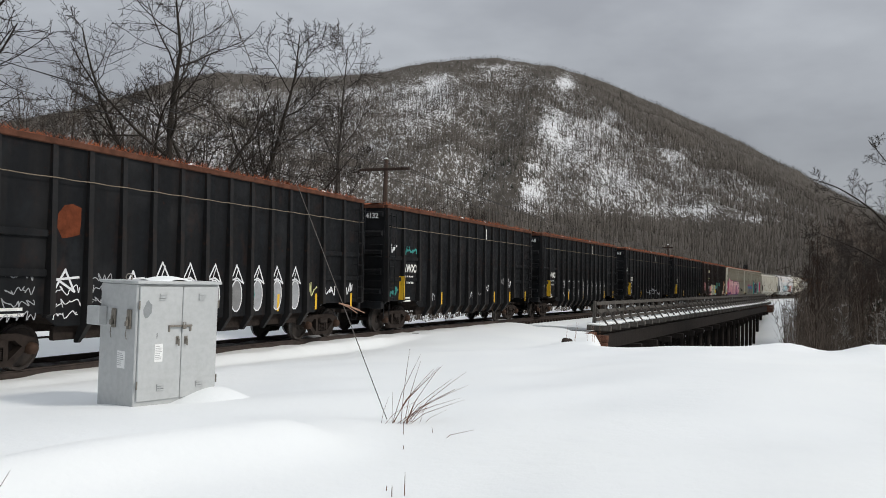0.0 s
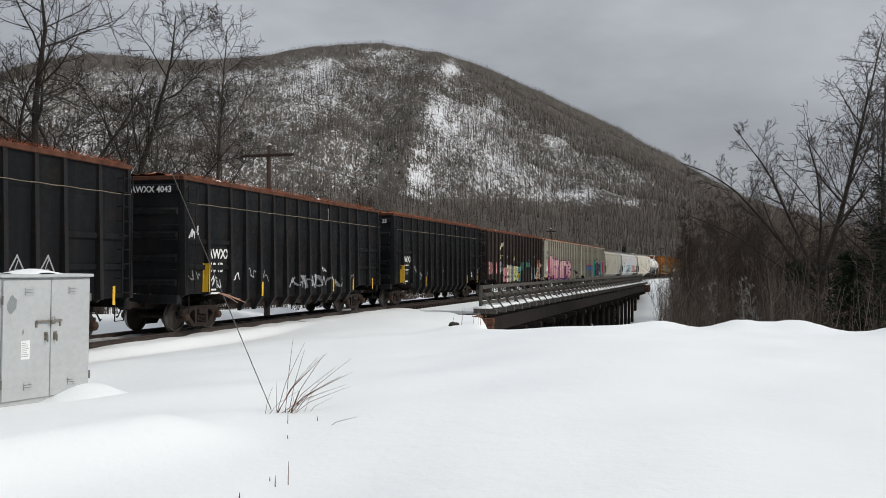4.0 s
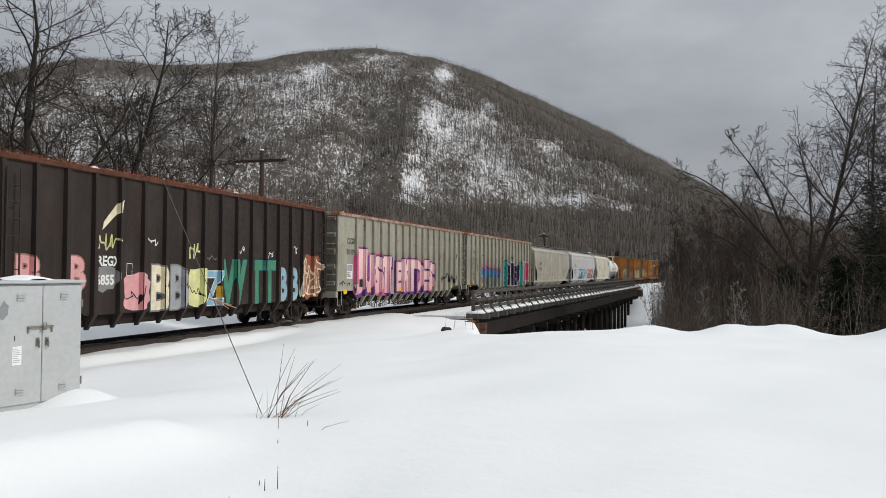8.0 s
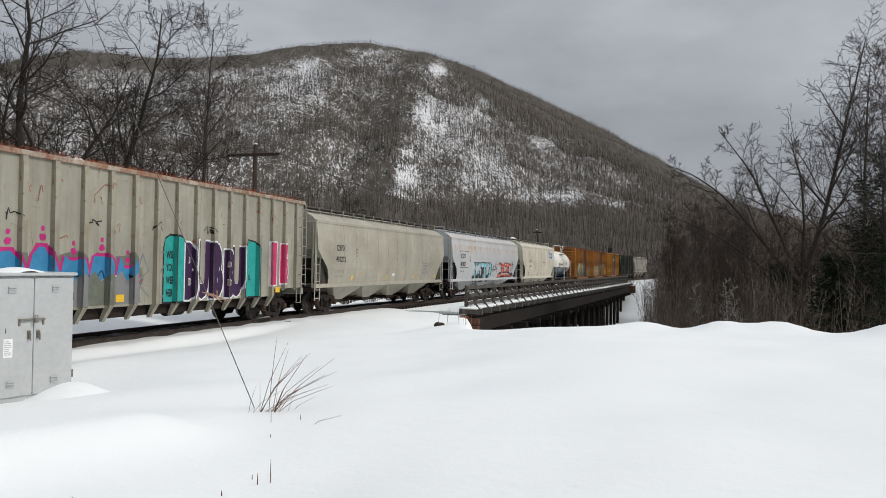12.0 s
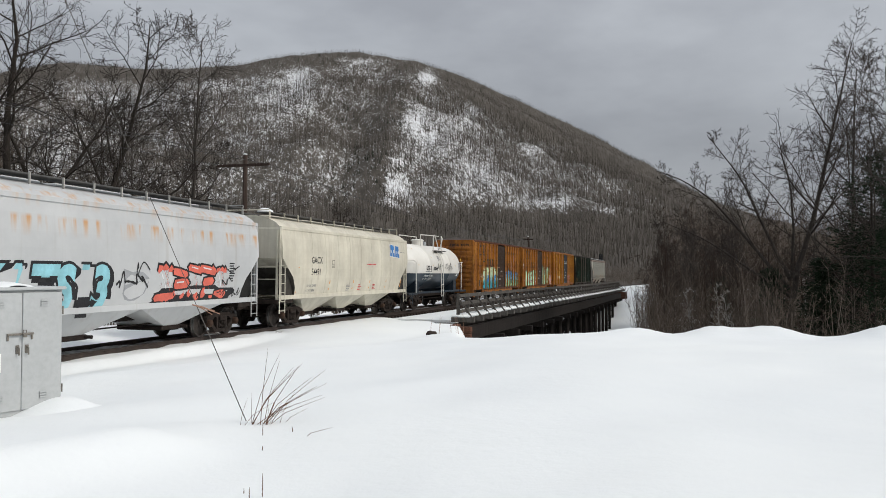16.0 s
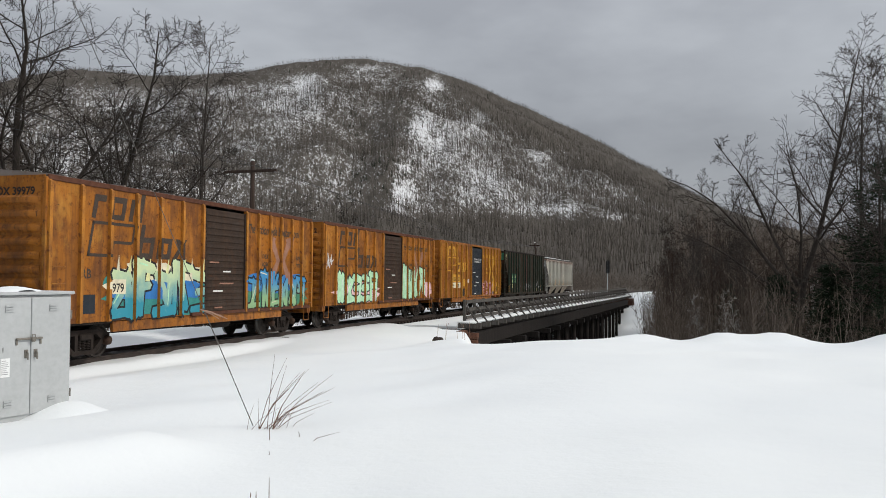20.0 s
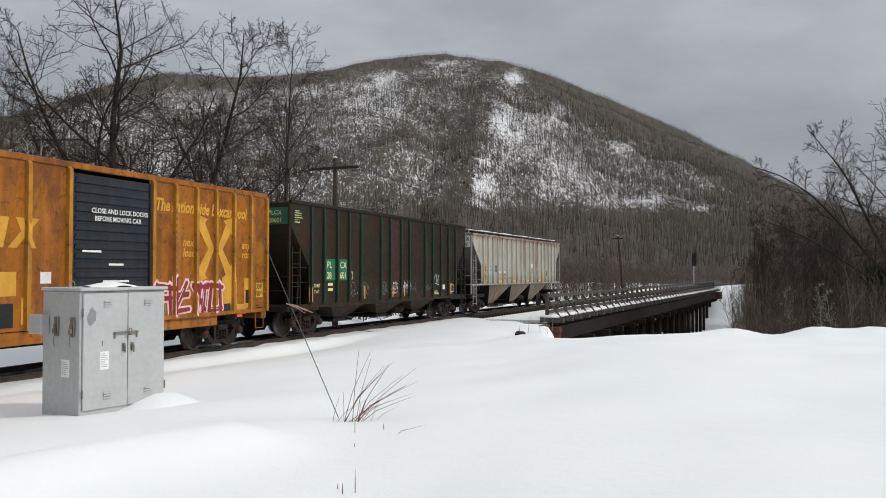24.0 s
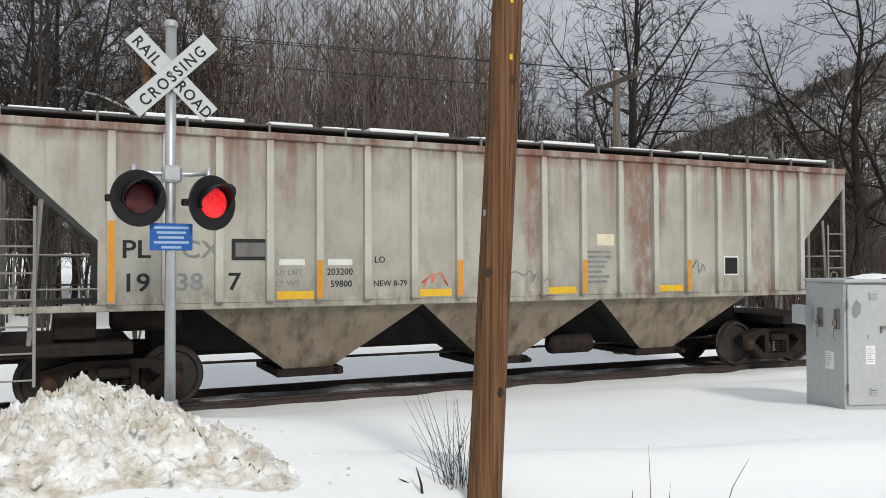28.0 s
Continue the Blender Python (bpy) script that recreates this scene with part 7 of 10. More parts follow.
    seam = mesh_from("roof_seam", bm, M["roof_steel"])
    for k in range(13):
        put("roof_seam", seam, car, Matrix.Translation((-L2 + 0.6 + (length - 1.2) * k / 12, 0, 0)))
    # corrugated ends
    for sgn in (-1, 1):
        bm = bmesh.new()
        box(bm, sgn * L2 - 0.025, sgn * L2 + 0.025, -half + 0.03, half - 0.03, low, eave + 0.1)
        part("end_sheet", bm, mat, car)
        for k in range(9):
            z = low + 0.22 + k * 0.34
            bm = bmesh.new()
            rings = []
            for y, s in ((-half + 0.12, 0.25), (-half + 0.4, 1), (half - 0.4, 1), (half - 0.12, 0.25)):
                rings.append([bm.verts.new((sgn * (L2 + 0.022 + o * s), y, z + h)) for o, h in ((0, 0.0), (0.085, 0.07), (0.095, 0.13), (0.085, 0.19), (0, 0.26))])
            skin(bm, rings, True)
            bmesh.ops.recalc_face_normals(bm, faces=bm.faces)
            part("end_corrugation", bm, mat, car)
        for y in (-half, half):
            bm = bmesh.new()
            chamfer_box(bm, sgn * L2 - 0.06, sgn * L2 + 0.06, y - 0.05, y + 0.05, low, eave + 0.05, 0.015)
            part("corner_post", bm, mat, car)
        part("ladder", ladder_bm(sgn * (L2 - 0.36), -half - 0.02, 1.2, 2.75, 0.46, 0.42, 0.015, False, 0.09), mat, car)
        bm = bmesh.new()
        chamfer_box(bm, sgn * (L2 - 0.1) - 0.14, sgn * (L2 - 0.1) + 0.14, -half, half, 0.78, low - 0.004, 0.015)
        part("end_sill", bm, mat, car)
        bm = bmesh.new()
        tube(bm, [(sgn * (L2 - 0.12), -half, 1.0), (sgn * (L2 - 0.12), -half, 0.5), (sgn * (L2 - 0.58), -half, 0.5), (sgn * (L2 - 0.58), -half, 1.0)], 0.02, 6)
        part("stirrup_step", bm, mat, car)
    add_gear(car, length, L2 - 1.9)
    bm = bmesh.new()
    box(bm, -L2 + 0.04, L2 - 0.04, -half + 0.03, half - 0.03, low - 0.06, low + 0.02)
    part("floor", bm, M["running_gear"], car)
    return car, Side(car, half + 0.02, ribs, 0.052, 0.10)


def rail_emblem(sd, x, z, mat, s=1.0):
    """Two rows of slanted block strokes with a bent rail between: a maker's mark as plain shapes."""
    k = 0.22
    # upper row: four strokes of different widths
    for dx, w, h, dz in ((0.05, 0.16, 0.62, 0.0), (0.21, 0.30, 0.17, 0.45), (0.72, 0.16, 0.62, 0.0), (0.88, 0.34, 0.16, 0.46), (0.88, 0.34, 0.14, 0.0), (1.20, 0.16, 0.62, 0.0), (1.55, 0.17, 0.62, 0.0), (1.95, 0.18, 0.95, 0.0)):
        sd.rect(x + (dx + dz * k) * s, z + (1.0 + dz) * s, w * s, h * s, mat, "emblem", 0.008, True, slant=k)
    # lower row
    for dx, w, h, dz in ((1.95, 0.18, 0.95, 0.0), (2.13, 0.36, 0.15, 0.0), (2.13, 0.36, 0.15, 0.45), (2.47, 0.18, 0.62, 0.0), (2.82, 0.18, 0.62, 0.0), (3.0, 0.34, 0.15, 0.0), (3.0, 0.34, 0.15, 0.47), (3.33, 0.18, 0.62, 0.0)):
        sd.rect(x + (dx + dz * k) * s, z + dz * s, w * s, h * s, mat, "emblem", 0.008, True, slant=k)
    sd.poly([(3.62 * s, 0), (3.84 * s, 0), (4.42 * s, 0.62 * s), (4.2 * s, 0.62 * s)], x, z, mat, lift=0.008)
    sd.poly([(4.12 * s, 0), (4.34 * s, 0), (4.02 * s, 0.62 * s), (3.8 * s, 0.62 * s)], x, z, mat, lift=0.010)
    # the bent rail
    for a, b, w, h in ((0.0, 0.0, 0.09, 0.92), (0.0, 0.85, 1.75, 0.08), (0.0, 0.0, 0.95, 0.08), (0.92, 0.0, 0.08, 0.4), (0.92, 0.36, 0.8, 0.08), (1.7, 0.4, 0.08, 0.5)):
        sd.rect(x - 0.1 * s + (a + b * k) * s, z + b * s, w * s, h * s, mat, "emblem", 0.008, True, slant=k)


def arrows(sd, x, z, mat, s=1.0):
    """A cross of four arrows."""
    for ax, az in ((1, 1), (-1, 1), (1, -1), (-1, -1)):
        pts = [(0.05, 0.0), (0.27, 0.0), (0.58, 0.38), (0.66, 0.30), (0.70, 0.74), (0.30, 0.64), (0.39, 0.56)]
        p = [(px * ax * s, pz * az * s) for px, pz in pts]
        sd.poly(p if ax * az > 0 else p[::-1], x, z, mat, lift=0.008)


def build_boxcars():
    ink, dark = M["black_ink"], SPRAY["logo_dark"]
    specs = ((217.01, 15.28, "orange_paint", "door_black", "rusty_steel"), (233.57, 15.25, "orange_paint", "door_black", "rusty_steel"), (250.17, 15.21, "amber_paint", "slate_door", "amber_paint"))
    labels = ("weathered orange boxcar with blue and white sprayed letters", "rusty orange boxcar with pale green sprayed letters", "amber boxcar with a slate door and faded yellow marks")
    for i, (start, length, mat, door, trim) in enumerate(specs):
        car, sd = boxcar(length, M[mat], M[door], M[trim], labels[i], M["post_amber"] if i == 2 else M["post_orange"])
        L2 = length / 2
        mark = dark if i < 2 else SPRAY["ochre"]
        rail_emblem(sd, -L2 + 1.55, 2.75, mark, 1.02)
        sd.text("The nationwide boxcar pool", 2.2, 3.85, 0.46, mark, 0.012, 0.25, 0.80, True, label="slogan along the upper side")
        arrows(sd, 4.85, 2.9, SPRAY["brown"] if i < 2 else SPRAY["ochre"], 1.3)
        sd.text("next", 3.35, 2.95, 0.32, mark, 0.006, 0.2)
        sd.text("load", 3.35, 2.66, 0.32, mark, 0.006, 0.2)
        sd.text("any", 6.2, 2.95, 0.32, mark, 0.006, 0.2)
        sd.text("road", 6.2, 2.66, 0.32, mark, 0.006, 0.2)
        # door print
        for k, (dx, z, w) in enumerate(((0.35, 2.7, 0.6), (1.2, 2.4, 0.5), (1.0, 2.0, 0.9), (0.6, 1.75, 0.6), (0.7, 1.2, 0.5))):
            decal("small_print", poly_bm([(0, 0), (w, 0), (w, 0.05), (0, 0.05)]), M["white_ink"] if i == 2 or k % 2 else SPRAY["brown"], car, -0.72 + dx, z, 1.44 + 0.085, 0.004)
        bm = text_bm("RBOX " + ("39979", "38212", "33178")[i], 0.27, 0.008)
        for v in bm.verts:
            v.co = Vector((-L2 - 0.03, -v.co.x + 0.35, v.co.z + 4.22))
        part("lettering", bm, ink, car)
        rx = [-L2 + 0.05 + (L2 - 0.8) * k / 6 for k in range(7)]
        if i < 2:
            sd.text("RB", -L2 + 1.25, 2.18, 0.34, dark, 0.008)
            sd.text("OX", -L2 + 2.4, 2.18, 0.34, dark, 0.008)
        if i == 0:
            sd.rect(-L2 + 2.45, 1.75, 0.62, 0.4, SPRAY["cream"], "panel", 0.012)
            sd.text("979", -L2 + 2.48, 1.80, 0.34, ink, 0.006, lift=0.016)
            sd.rect(-L2 + 1.2, 1.25, 0.62, 0.5, M["slate_door"], "panel", 0.005)
            sd.small_print(-L2 + 1.25, 1.6, 0.5, 3, M["white_ink"], 0.06, 3)
            sd.blob(-L2 + 2.2, 1.08, 5.2, 1.35, SPRAY["teal"], 400, jag=0.12, points=34, label="")
            sd.blob(-L2 + 2.5, 1.75, 4.4, 0.85, SPRAY["cream"], 401, lift=0.005, jag=0.22, points=34)
            sd.blob(-L2 + 2.6, 1.55, 4.4, 0.6, SPRAY["blue"], 402, lift=0.006, jag=0.2, points=30)
            for k in range(10):
                sd.poly([(0, 0), (0.22, 0.0), (0.16 + 0.1 * (k % 2), 0.75)], -L2 + 2.6 + k * 0.45, 2.1, SPRAY["lemon" if k % 2 else "cream"], "spray_paint", 0.007)
            sd.wild(-L2 + 2.3, 1.0, 5.0, 1.75, 5, spray_fade("teal_fade", (0.03, 0.25, 0.33), (0.52, 0.62, 0.36), 1.3, 2.5), M["black_ink"], 66, 0.36, SPRAY["mint"], label="turquoise sprayed letters")
            sd.blob(2.25, 1.08, 4.9, 1.15, SPRAY["green"], 410, jag=0.12, points=30)
            sd.blob(2.3, 1.65, 4.6, 0.75, SPRAY["blue"], 411, lift=0.005, jag=0.2, points=30)
            sd.wild(2.35, 1.05, 4.7, 1.45, 6, spray_fade("blue_fade", (0.25, 0.42, 0.22), (0.05, 0.24, 0.46), 1.3, 2.2), M["black_ink"], 67, 0.34, SPRAY["cream"])
        if i == 1:
            sd.blob(-L2 + 1.1, 1.1, 5.3, 1.0, SPRAY["blush"], 420, jag=0.15, points=30)
            sd.wild(-L2 + 1.2, 1.05, 5.0, 1.5, 5, SPRAY["mint"], M["black_ink"], 68, 0.40, SPRAY["white"], label="pale green sprayed letters")
            sd.wild(2.0, 1.05, 3.9, 2.1, 4, SPRAY["mint"], M["black_ink"], 69, 0.36, SPRAY["white"])
            sd.blob(5.6, 1.15, 1.7, 0.9, SPRAY["blush"], 421, lift=0.002, jag=0.2)
            sd.scrawl(-L2 + 0.3, 2.6, 0.7, 0.8, SPRAY["white"], 422, 11, 0.02)
            sd.scrawl(-0.6, 1.2, 1.6, 0.6, SPRAY["blush"], 423, 12, 0.03)
        if i == 2:
            sd.rect(-L2 + 2.6, 2.05, 1.75, 0.5, SPRAY["ochre"], "panel", 0.004)
            sd.text("RB", -L2 + 2.85, 2.13, 0.38, ink, 0.008, lift=0.008)
            sd.text("OX", -L2 + 3.6, 2.13, 0.38, ink, 0.008, lift=0.008)
            sd.rect(-L2 + 2.5, 1.65, 1.9, 0.36, SPRAY["cream"], "panel", 0.004)
            sd.text("331", -L2 + 2.6, 1.69, 0.32, ink, 0.006, lift=0.008)
            sd.text("78", -L2 + 3.75, 1.69, 0.32, ink, 0.006, lift=0.008)
            for k, (x, z, w, h, c) in enumerate(((-L2 + 5.05, 1.75, 0.42, 0.5, "ochre"), (-L2 + 6.1, 2.0, 0.3, 0.25, "white"), (-L2 + 5.6, 1.15, 0.12, 0.55, "ochre"), (-L2 + 4.9, 1.1, 0.5, 0.5, "black"),
                                                 (2.15 + 3.05, 1.25, 0.75, 0.85, "ochre"), (6.35, 1.15, 0.5, 0.9, "ochre"), (6.42, 1.3, 0.34, 0.4, "black"), (5.95, 0.98, 0.5, 0.3, "ochre"))):
                sd.rect(x, z, w, h, SPRAY[c], "panel", 0.005 + 0.003 * (k == 6))
            sd.small_print(5.25, 2.0, 0.55, 7, ink, 0.05, 21)
            sd.rect(5.28, 1.12, 0.34, 0.2, M["slate_door"], "panel", 0.009)
            sd.rect(5.7, 1.2, 0.2, 0.18, SPRAY["mint"], "panel", 0.009)
            sd.rect(5.95, 0.9, 0.3, 0.15, SPRAY["fire"], "panel", 0.012)
            sd.rect(7.0, 1.45, 0.4, 0.45, SPRAY["ochre"], "panel", 0.005)
            sd.text("XPF", 7.02, 1.72, 0.19, ink, 0.003, lift=0.009)
            sd.text("20", 7.06, 1.5, 0.19, ink, 0.003, lift=0.009)
            sd.wild(2.2, 1.05, 3.0, 1.05, 4, SPRAY["oxblood"], SPRAY["blush"], 71, 0.26, SPRAY["white"], label="dark red sprayed letters with pale edges")
            decal("lettering", text_bm("CLOSE AND LOCK DOORS", 0.16, 0.003), M["white_ink"], car, -0.1, 3.62, 1.44 + 0.088, 0.004)
            decal("lettering", text_bm("BEFORE MOVING CAR", 0.16, 0.003), M["white_ink"], car, 0.0, 3.44, 1.44 + 0.088, 0.004)
            for k in range(12):
                for x in (2.95, 4.05):
                    sd.blob(x - 0.03, 1.9 + k * 0.17, 0.09, 0.10, SPRAY["rust"], 440 + k, lift=0.006)
        else:
            sd.small_print(-0.3, 1.5, 0.9, 4, SPRAY["brown"], 0.05, 25)
        enlist(car, start, length, L2 - 1.9)


M["post_amber"] = paint("post_amber", (0.42, 0.19, 0.018), (0.2, 0.09, 0.03), (0.16, 0.05, 0.02), 0.8, 0.55, 0.5, 0.0, None, 0.55)
M["post_orange"] = paint("post_orange", (0.46, 0.18, 0.02), (0.14, 0.06, 0.02), (0.12, 0.04, 0.018), 0.85, 0.55, 0.6, 0.0, None, 0.54)
SPRAY["oxblood"] = plain("spray_oxblood", (0.22, 0.03, 0.03), 0.6, 0.0, 0.3, 3.0, 0.05)
SPRAY["teal_lit"] = plain("spray_teal_lit", (0.06, 0.38, 0.40), 0.6, 0.0, 0.35, 2.0, 0.05)
build_boxcars()


# ---------------------------------------------------------------- ribbed hoppers at the tail
def ribbed_hopper(length, mat, rib_mat, end_mat, bay_mat, label, sill, top, cut, n_ribs, half=1.50, board=True, frame_mat=None, diag=(4.1, 2.45), dark=None, lead=0.06, tail=0.06, uneven=0.0, ribs_at=None):
    car = thing("hopper_wagon", None, label, "freight wagon", "wagons of the train")
    L2 = length / 2
    frame_mat = frame_mat or end_mat
    lv = [(sill, -L2 + cut, L2 - cut, half), (diag[1], -L2 + cut, L2 - cut, half), (diag[0], -L2 + 0.12, L2 - 0.12, half), (top, -L2 + 0.12, L2 - 0.12, half)]
    for sgn in (-1, 1):
        bm = bmesh.new()
        prism(bm, [(lv[0][1], sill), (lv[0][2], sill), (lv[1][2], diag[1]), (lv[2][2], diag[0]), (lv[2][2], top), (lv[2][1], top), (lv[2][1], diag[0]), (lv[1][1], diag[1])], sgn * half - 0.02, sgn * half + 0.02)
        bmesh.ops.recalc_face_normals(bm, faces=bm.faces)
        part("side_sheet", bm, mat, car)
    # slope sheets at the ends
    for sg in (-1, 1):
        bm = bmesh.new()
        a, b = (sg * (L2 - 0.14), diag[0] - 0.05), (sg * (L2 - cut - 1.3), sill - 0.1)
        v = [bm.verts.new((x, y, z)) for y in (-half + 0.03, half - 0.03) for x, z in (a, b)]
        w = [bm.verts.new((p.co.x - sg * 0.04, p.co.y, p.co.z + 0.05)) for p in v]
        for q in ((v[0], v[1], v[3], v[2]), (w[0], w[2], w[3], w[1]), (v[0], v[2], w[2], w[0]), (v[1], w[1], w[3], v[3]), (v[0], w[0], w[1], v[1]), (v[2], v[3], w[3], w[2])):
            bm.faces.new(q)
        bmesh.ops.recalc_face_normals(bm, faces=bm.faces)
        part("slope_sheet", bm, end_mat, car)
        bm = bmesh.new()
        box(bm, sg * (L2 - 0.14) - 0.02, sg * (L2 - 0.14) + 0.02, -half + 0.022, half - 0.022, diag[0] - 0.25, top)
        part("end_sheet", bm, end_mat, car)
        # open frame at the end
        for y in (-half + 0.03, -0.5, 0.5, half - 0.03):
            bm = bmesh.new()
            chamfer_box(bm, sg * (L2 - 0.1) - 0.045, sg * (L2 - 0.1) + 0.045, y - 0.04, y + 0.04, 1.12, top - 0.02, 0.008)
            part("end_post", bm, frame_mat, car)
        for z in (1.62, 2.1):
            bm = bmesh.new()
            tube(bm, [(sg * (L2 - 0.04), -half + 0.02, z), (sg * (L2 - 0.04), half - 0.02, z)], 0.018, 6)
            part("end_rail", bm, frame_mat, car)
        for y in (-half + 0.03, half - 0.03):
            bm = bmesh.new()
            tube(bm, [(sg * (L2 - 0.6), y, 1.1), (sg * (L2 - 0.75), y, diag[0] - 0.75)], 0.035, 5)
            tube(bm, [(sg * (L2 - 0.1), y, 1.9), (sg * (L2 - cut), y, 1.9)], 0.016, 5)
            tube(bm, [(sg * (L2 - 0.1), y, 2.4), (sg * (L2 - cut + 0.1), y, 2.4)], 0.016, 5)
            part("frame_brace", bm, frame_mat, car)
        bm = bmesh.new()
        chamfer_box(bm, sg * (L2 - 1.0) - 1.0, sg * (L2 - 1.0) + 1.0, -half, half, 0.92, 1.10, 0.015)
        part("end_platform", bm, M["running_gear"], car)
        part("ladder", ladder_bm(sg * (L2 - 0.42), -half, 0.62, 3.0, 0.50, 0.38, 0.014, True, 0.05), frame_mat, car)
        bm = bmesh.new()
        hub = Vector((sg * (L2 + 0.02), 0.55, 2.5))
        tube(bm, [hub + Vector((0, 0.28 * math.cos(a), 0.28 * math.sin(a))) for a in np.linspace(0, 2 * math.pi, 19)], 0.016, 5, False)
        for k in range(4):
            a = k * math.pi / 2 + 0.4
            tube(bm, [hub, hub + Vector((0, 0.28 * math.cos(a), 0.28 * math.sin(a)))], 0.012, 5)
        part("brake_wheel", bm, frame_mat, car)
    x0, x1 = -L2 + cut + lead, L2 - cut - tail
    ribs = [x0 + (x1 - x0) * k / (n_ribs - 1) - uneven * math.sin(2 * math.pi * k / (n_ribs - 1)) for k in range(n_ribs)]
    ribs = list(ribs_at) if ribs_at else ribs
    rib = rib_mesh("rib", 0.13, 0.10, sill + 0.02, top - 0.04, sill - 0.02, 0.0, rib_mat)
    short = rib_mesh("rib", 0.12, 0.09, diag[0] + 0.02, top - 0.04, diag[0] - 0.02, 0.0, rib_mat)
    for x in ribs:
        put("rib", rib, car, Matrix.Translation((x, -half - 0.02, 0)))
        put("rib", rib, car, Matrix.Translation((x, half + 0.02, 0)) @ Matrix.Rotation(math.pi, 4, "Z"))
    for sgn in (-1, 1):
        bm = bmesh.new()
        chamfer_box(bm, -L2 + 0.1, L2 - 0.1, sgn * half - 0.07, sgn * half + 0.07, top - 0.03, top + 0.09, 0.015)
        part("top_chord", bm, M["running_gear"] if not board else mat, car)
        bm = bmesh.new()
        chamfer_box(bm, -L2 + 0.1, L2 - 0.1, sgn * (half - 0.03) - 0.05, sgn * (half - 0.03) + 0.05, min(sill, 1.28) - 0.14 if not board else sill - 0.10, min(sill, 1.28) - 0.003 if not board else sill - 0.003, 0.01)
        part("side_sill", bm, mat, car)
    if board:
        bm = bmesh.new()
        rings = [[bm.verts.new((x, y, z)) for y, z in ((-half, top), (-1.0, top + 0.16), (0, top + 0.22), (1.0, top + 0.16), (half, top), (0, top - 0.02))] for x in (-L2 + 0.14, L2 - 0.14)]
        skin(bm, rings, True)
        bmesh.ops.recalc_face_normals(bm, faces=bm.faces)
        part("roof", bm, mat, car)
    return car, Side(car, half + 0.02, ribs, 0.049, 0.10), ribs


def build_ribbed_hoppers():
    ink = M["black_ink"]
    length = 16.67
    L2 = length / 2
    car, sd, ribs = ribbed_hopper(length, M["green_paint"], M["rib_green"], M["green_paint"], M["green_paint"], "dark green ribbed open hopper with bright green number panels", 1.14, 4.58, 1.28, 14, 1.5, False, None, (3.8, 2.45), None, ribs_at=(-6.95, -6.1, -5.15, -4.25, -3.3, -1.57, -0.7, 0.36, 1.21, 2.93, 3.86, 4.85, 5.8, 6.73))
    for x0 in (-3.6, 0.0, 3.6):
        hopper_bay(car, x0, 3.2, 1.139, 0.5, M["green_paint"], True, 1.3)
    bm = bmesh.new()
    box(bm, -L2 + 0.2, L2 - 0.2, -1.44, 1.44, 4.30, 4.36)
    part("load", bm, M["running_gear"], car)
    for k, (a, b) in enumerate((("PL", "28"), ("CX", "601"))):
        x = ribs[k + 1] + 0.09
        w = ribs[k + 2] - ribs[k + 1] - 0.18
        sd.rect(x, 1.95, w, 0.78, SPRAY["kelly"], "panel", 0.004, label="bright green number panel")
        sd.text(a, x + 0.18, 2.40, 0.34, SPRAY["lemon"], 0.006, lift=0.008)
        sd.text(b, x + 0.16, 2.02, 0.34, SPRAY["lemon"], 0.006, lift=0.008)
    sd.rect(ribs[3] + 0.12, 1.98, 0.22, 0.3, SPRAY["lemon"], "panel", 0.004)
    sd.rect(ribs[3] + 0.145, 2.0, 0.17, 0.24, M["green_paint"], "panel", 0.007)
    sd.rect(-L2 + 0.35, 3.95, 0.62, 0.42, M["green_paint"], "panel", 0.004)
    sd.small_print(-L2 + 0.35, 4.3, 0.5, 6, SPRAY["lemon"], 0.04, 14)
    for s in (-1,):
        bm = bmesh.new()
        v = [bm.verts.new(p) for p in ((-L2 + 0.095, -0.55, 3.85), (-L2 + 0.095, -1.42, 3.85), (-L2 + 0.095, -1.42, 4.42), (-L2 + 0.095, -0.55, 4.42))]
        bm.faces.new(v)
        part("panel", bm, SPRAY["kelly"], car)
        for txt, z in (("PLCX", 4.18), ("28601", 3.92)):
            bm = text_bm(txt, 0.22, 0.003)
            for p in bm.verts:
                p.co = Vector((-L2 + 0.09, -p.co.x - 0.65, p.co.z + z))
            part("lettering", bm, SPRAY["lemon"], car)
    reflectors(sd, [ribs[0] - 0.09, ribs[4] + 0.35, ribs[6] + 0.3, ribs[7] + 0.4, ribs[9] + 0.05, ribs[12] + 0.35, L2 - 2.05], 1.22, 0.5, 0.09, "orange_tape")
    sd.rect(ribs[11] + 0.3, 1.45, 0.3, 0.22, M["white_ink"], "panel", 0.005)
    sd.rect(ribs[12] + 0.45, 1.3, 0.34, 0.36, M["white_ink"], "panel", 0.005)
    sd.rect(ribs[12] + 0.48, 1.33, 0.28, 0.3, M["slate_door"], "panel", 0.008)
    sd.text("LD LMT", ribs[0] + 0.18, 1.72, 0.17, SPRAY["lemon"], 0.002, stretch=0.8)
    sd.text("LT WT", ribs[0] + 0.18, 1.50, 0.17, SPRAY["lemon"], 0.002, stretch=0.8)
    sd.small_print(ribs[1] + 0.35, 1.76, 0.42, 2, SPRAY["lemon"], 0.10, 33)
    sd.small_print(ribs[10] + 0.25, 1.36, 0.6, 3, SPRAY["lemon"], 0.035, 34)
    sd.stroke([(0, 0), (0.1, 0.42), (0.3, 0.55), (0.36, 0.1), (0.62, 0.5), (0.6, 0.05), (0.2, 0.12)], ribs[10] + 0.2, 1.62, SPRAY["white"], 0.012)
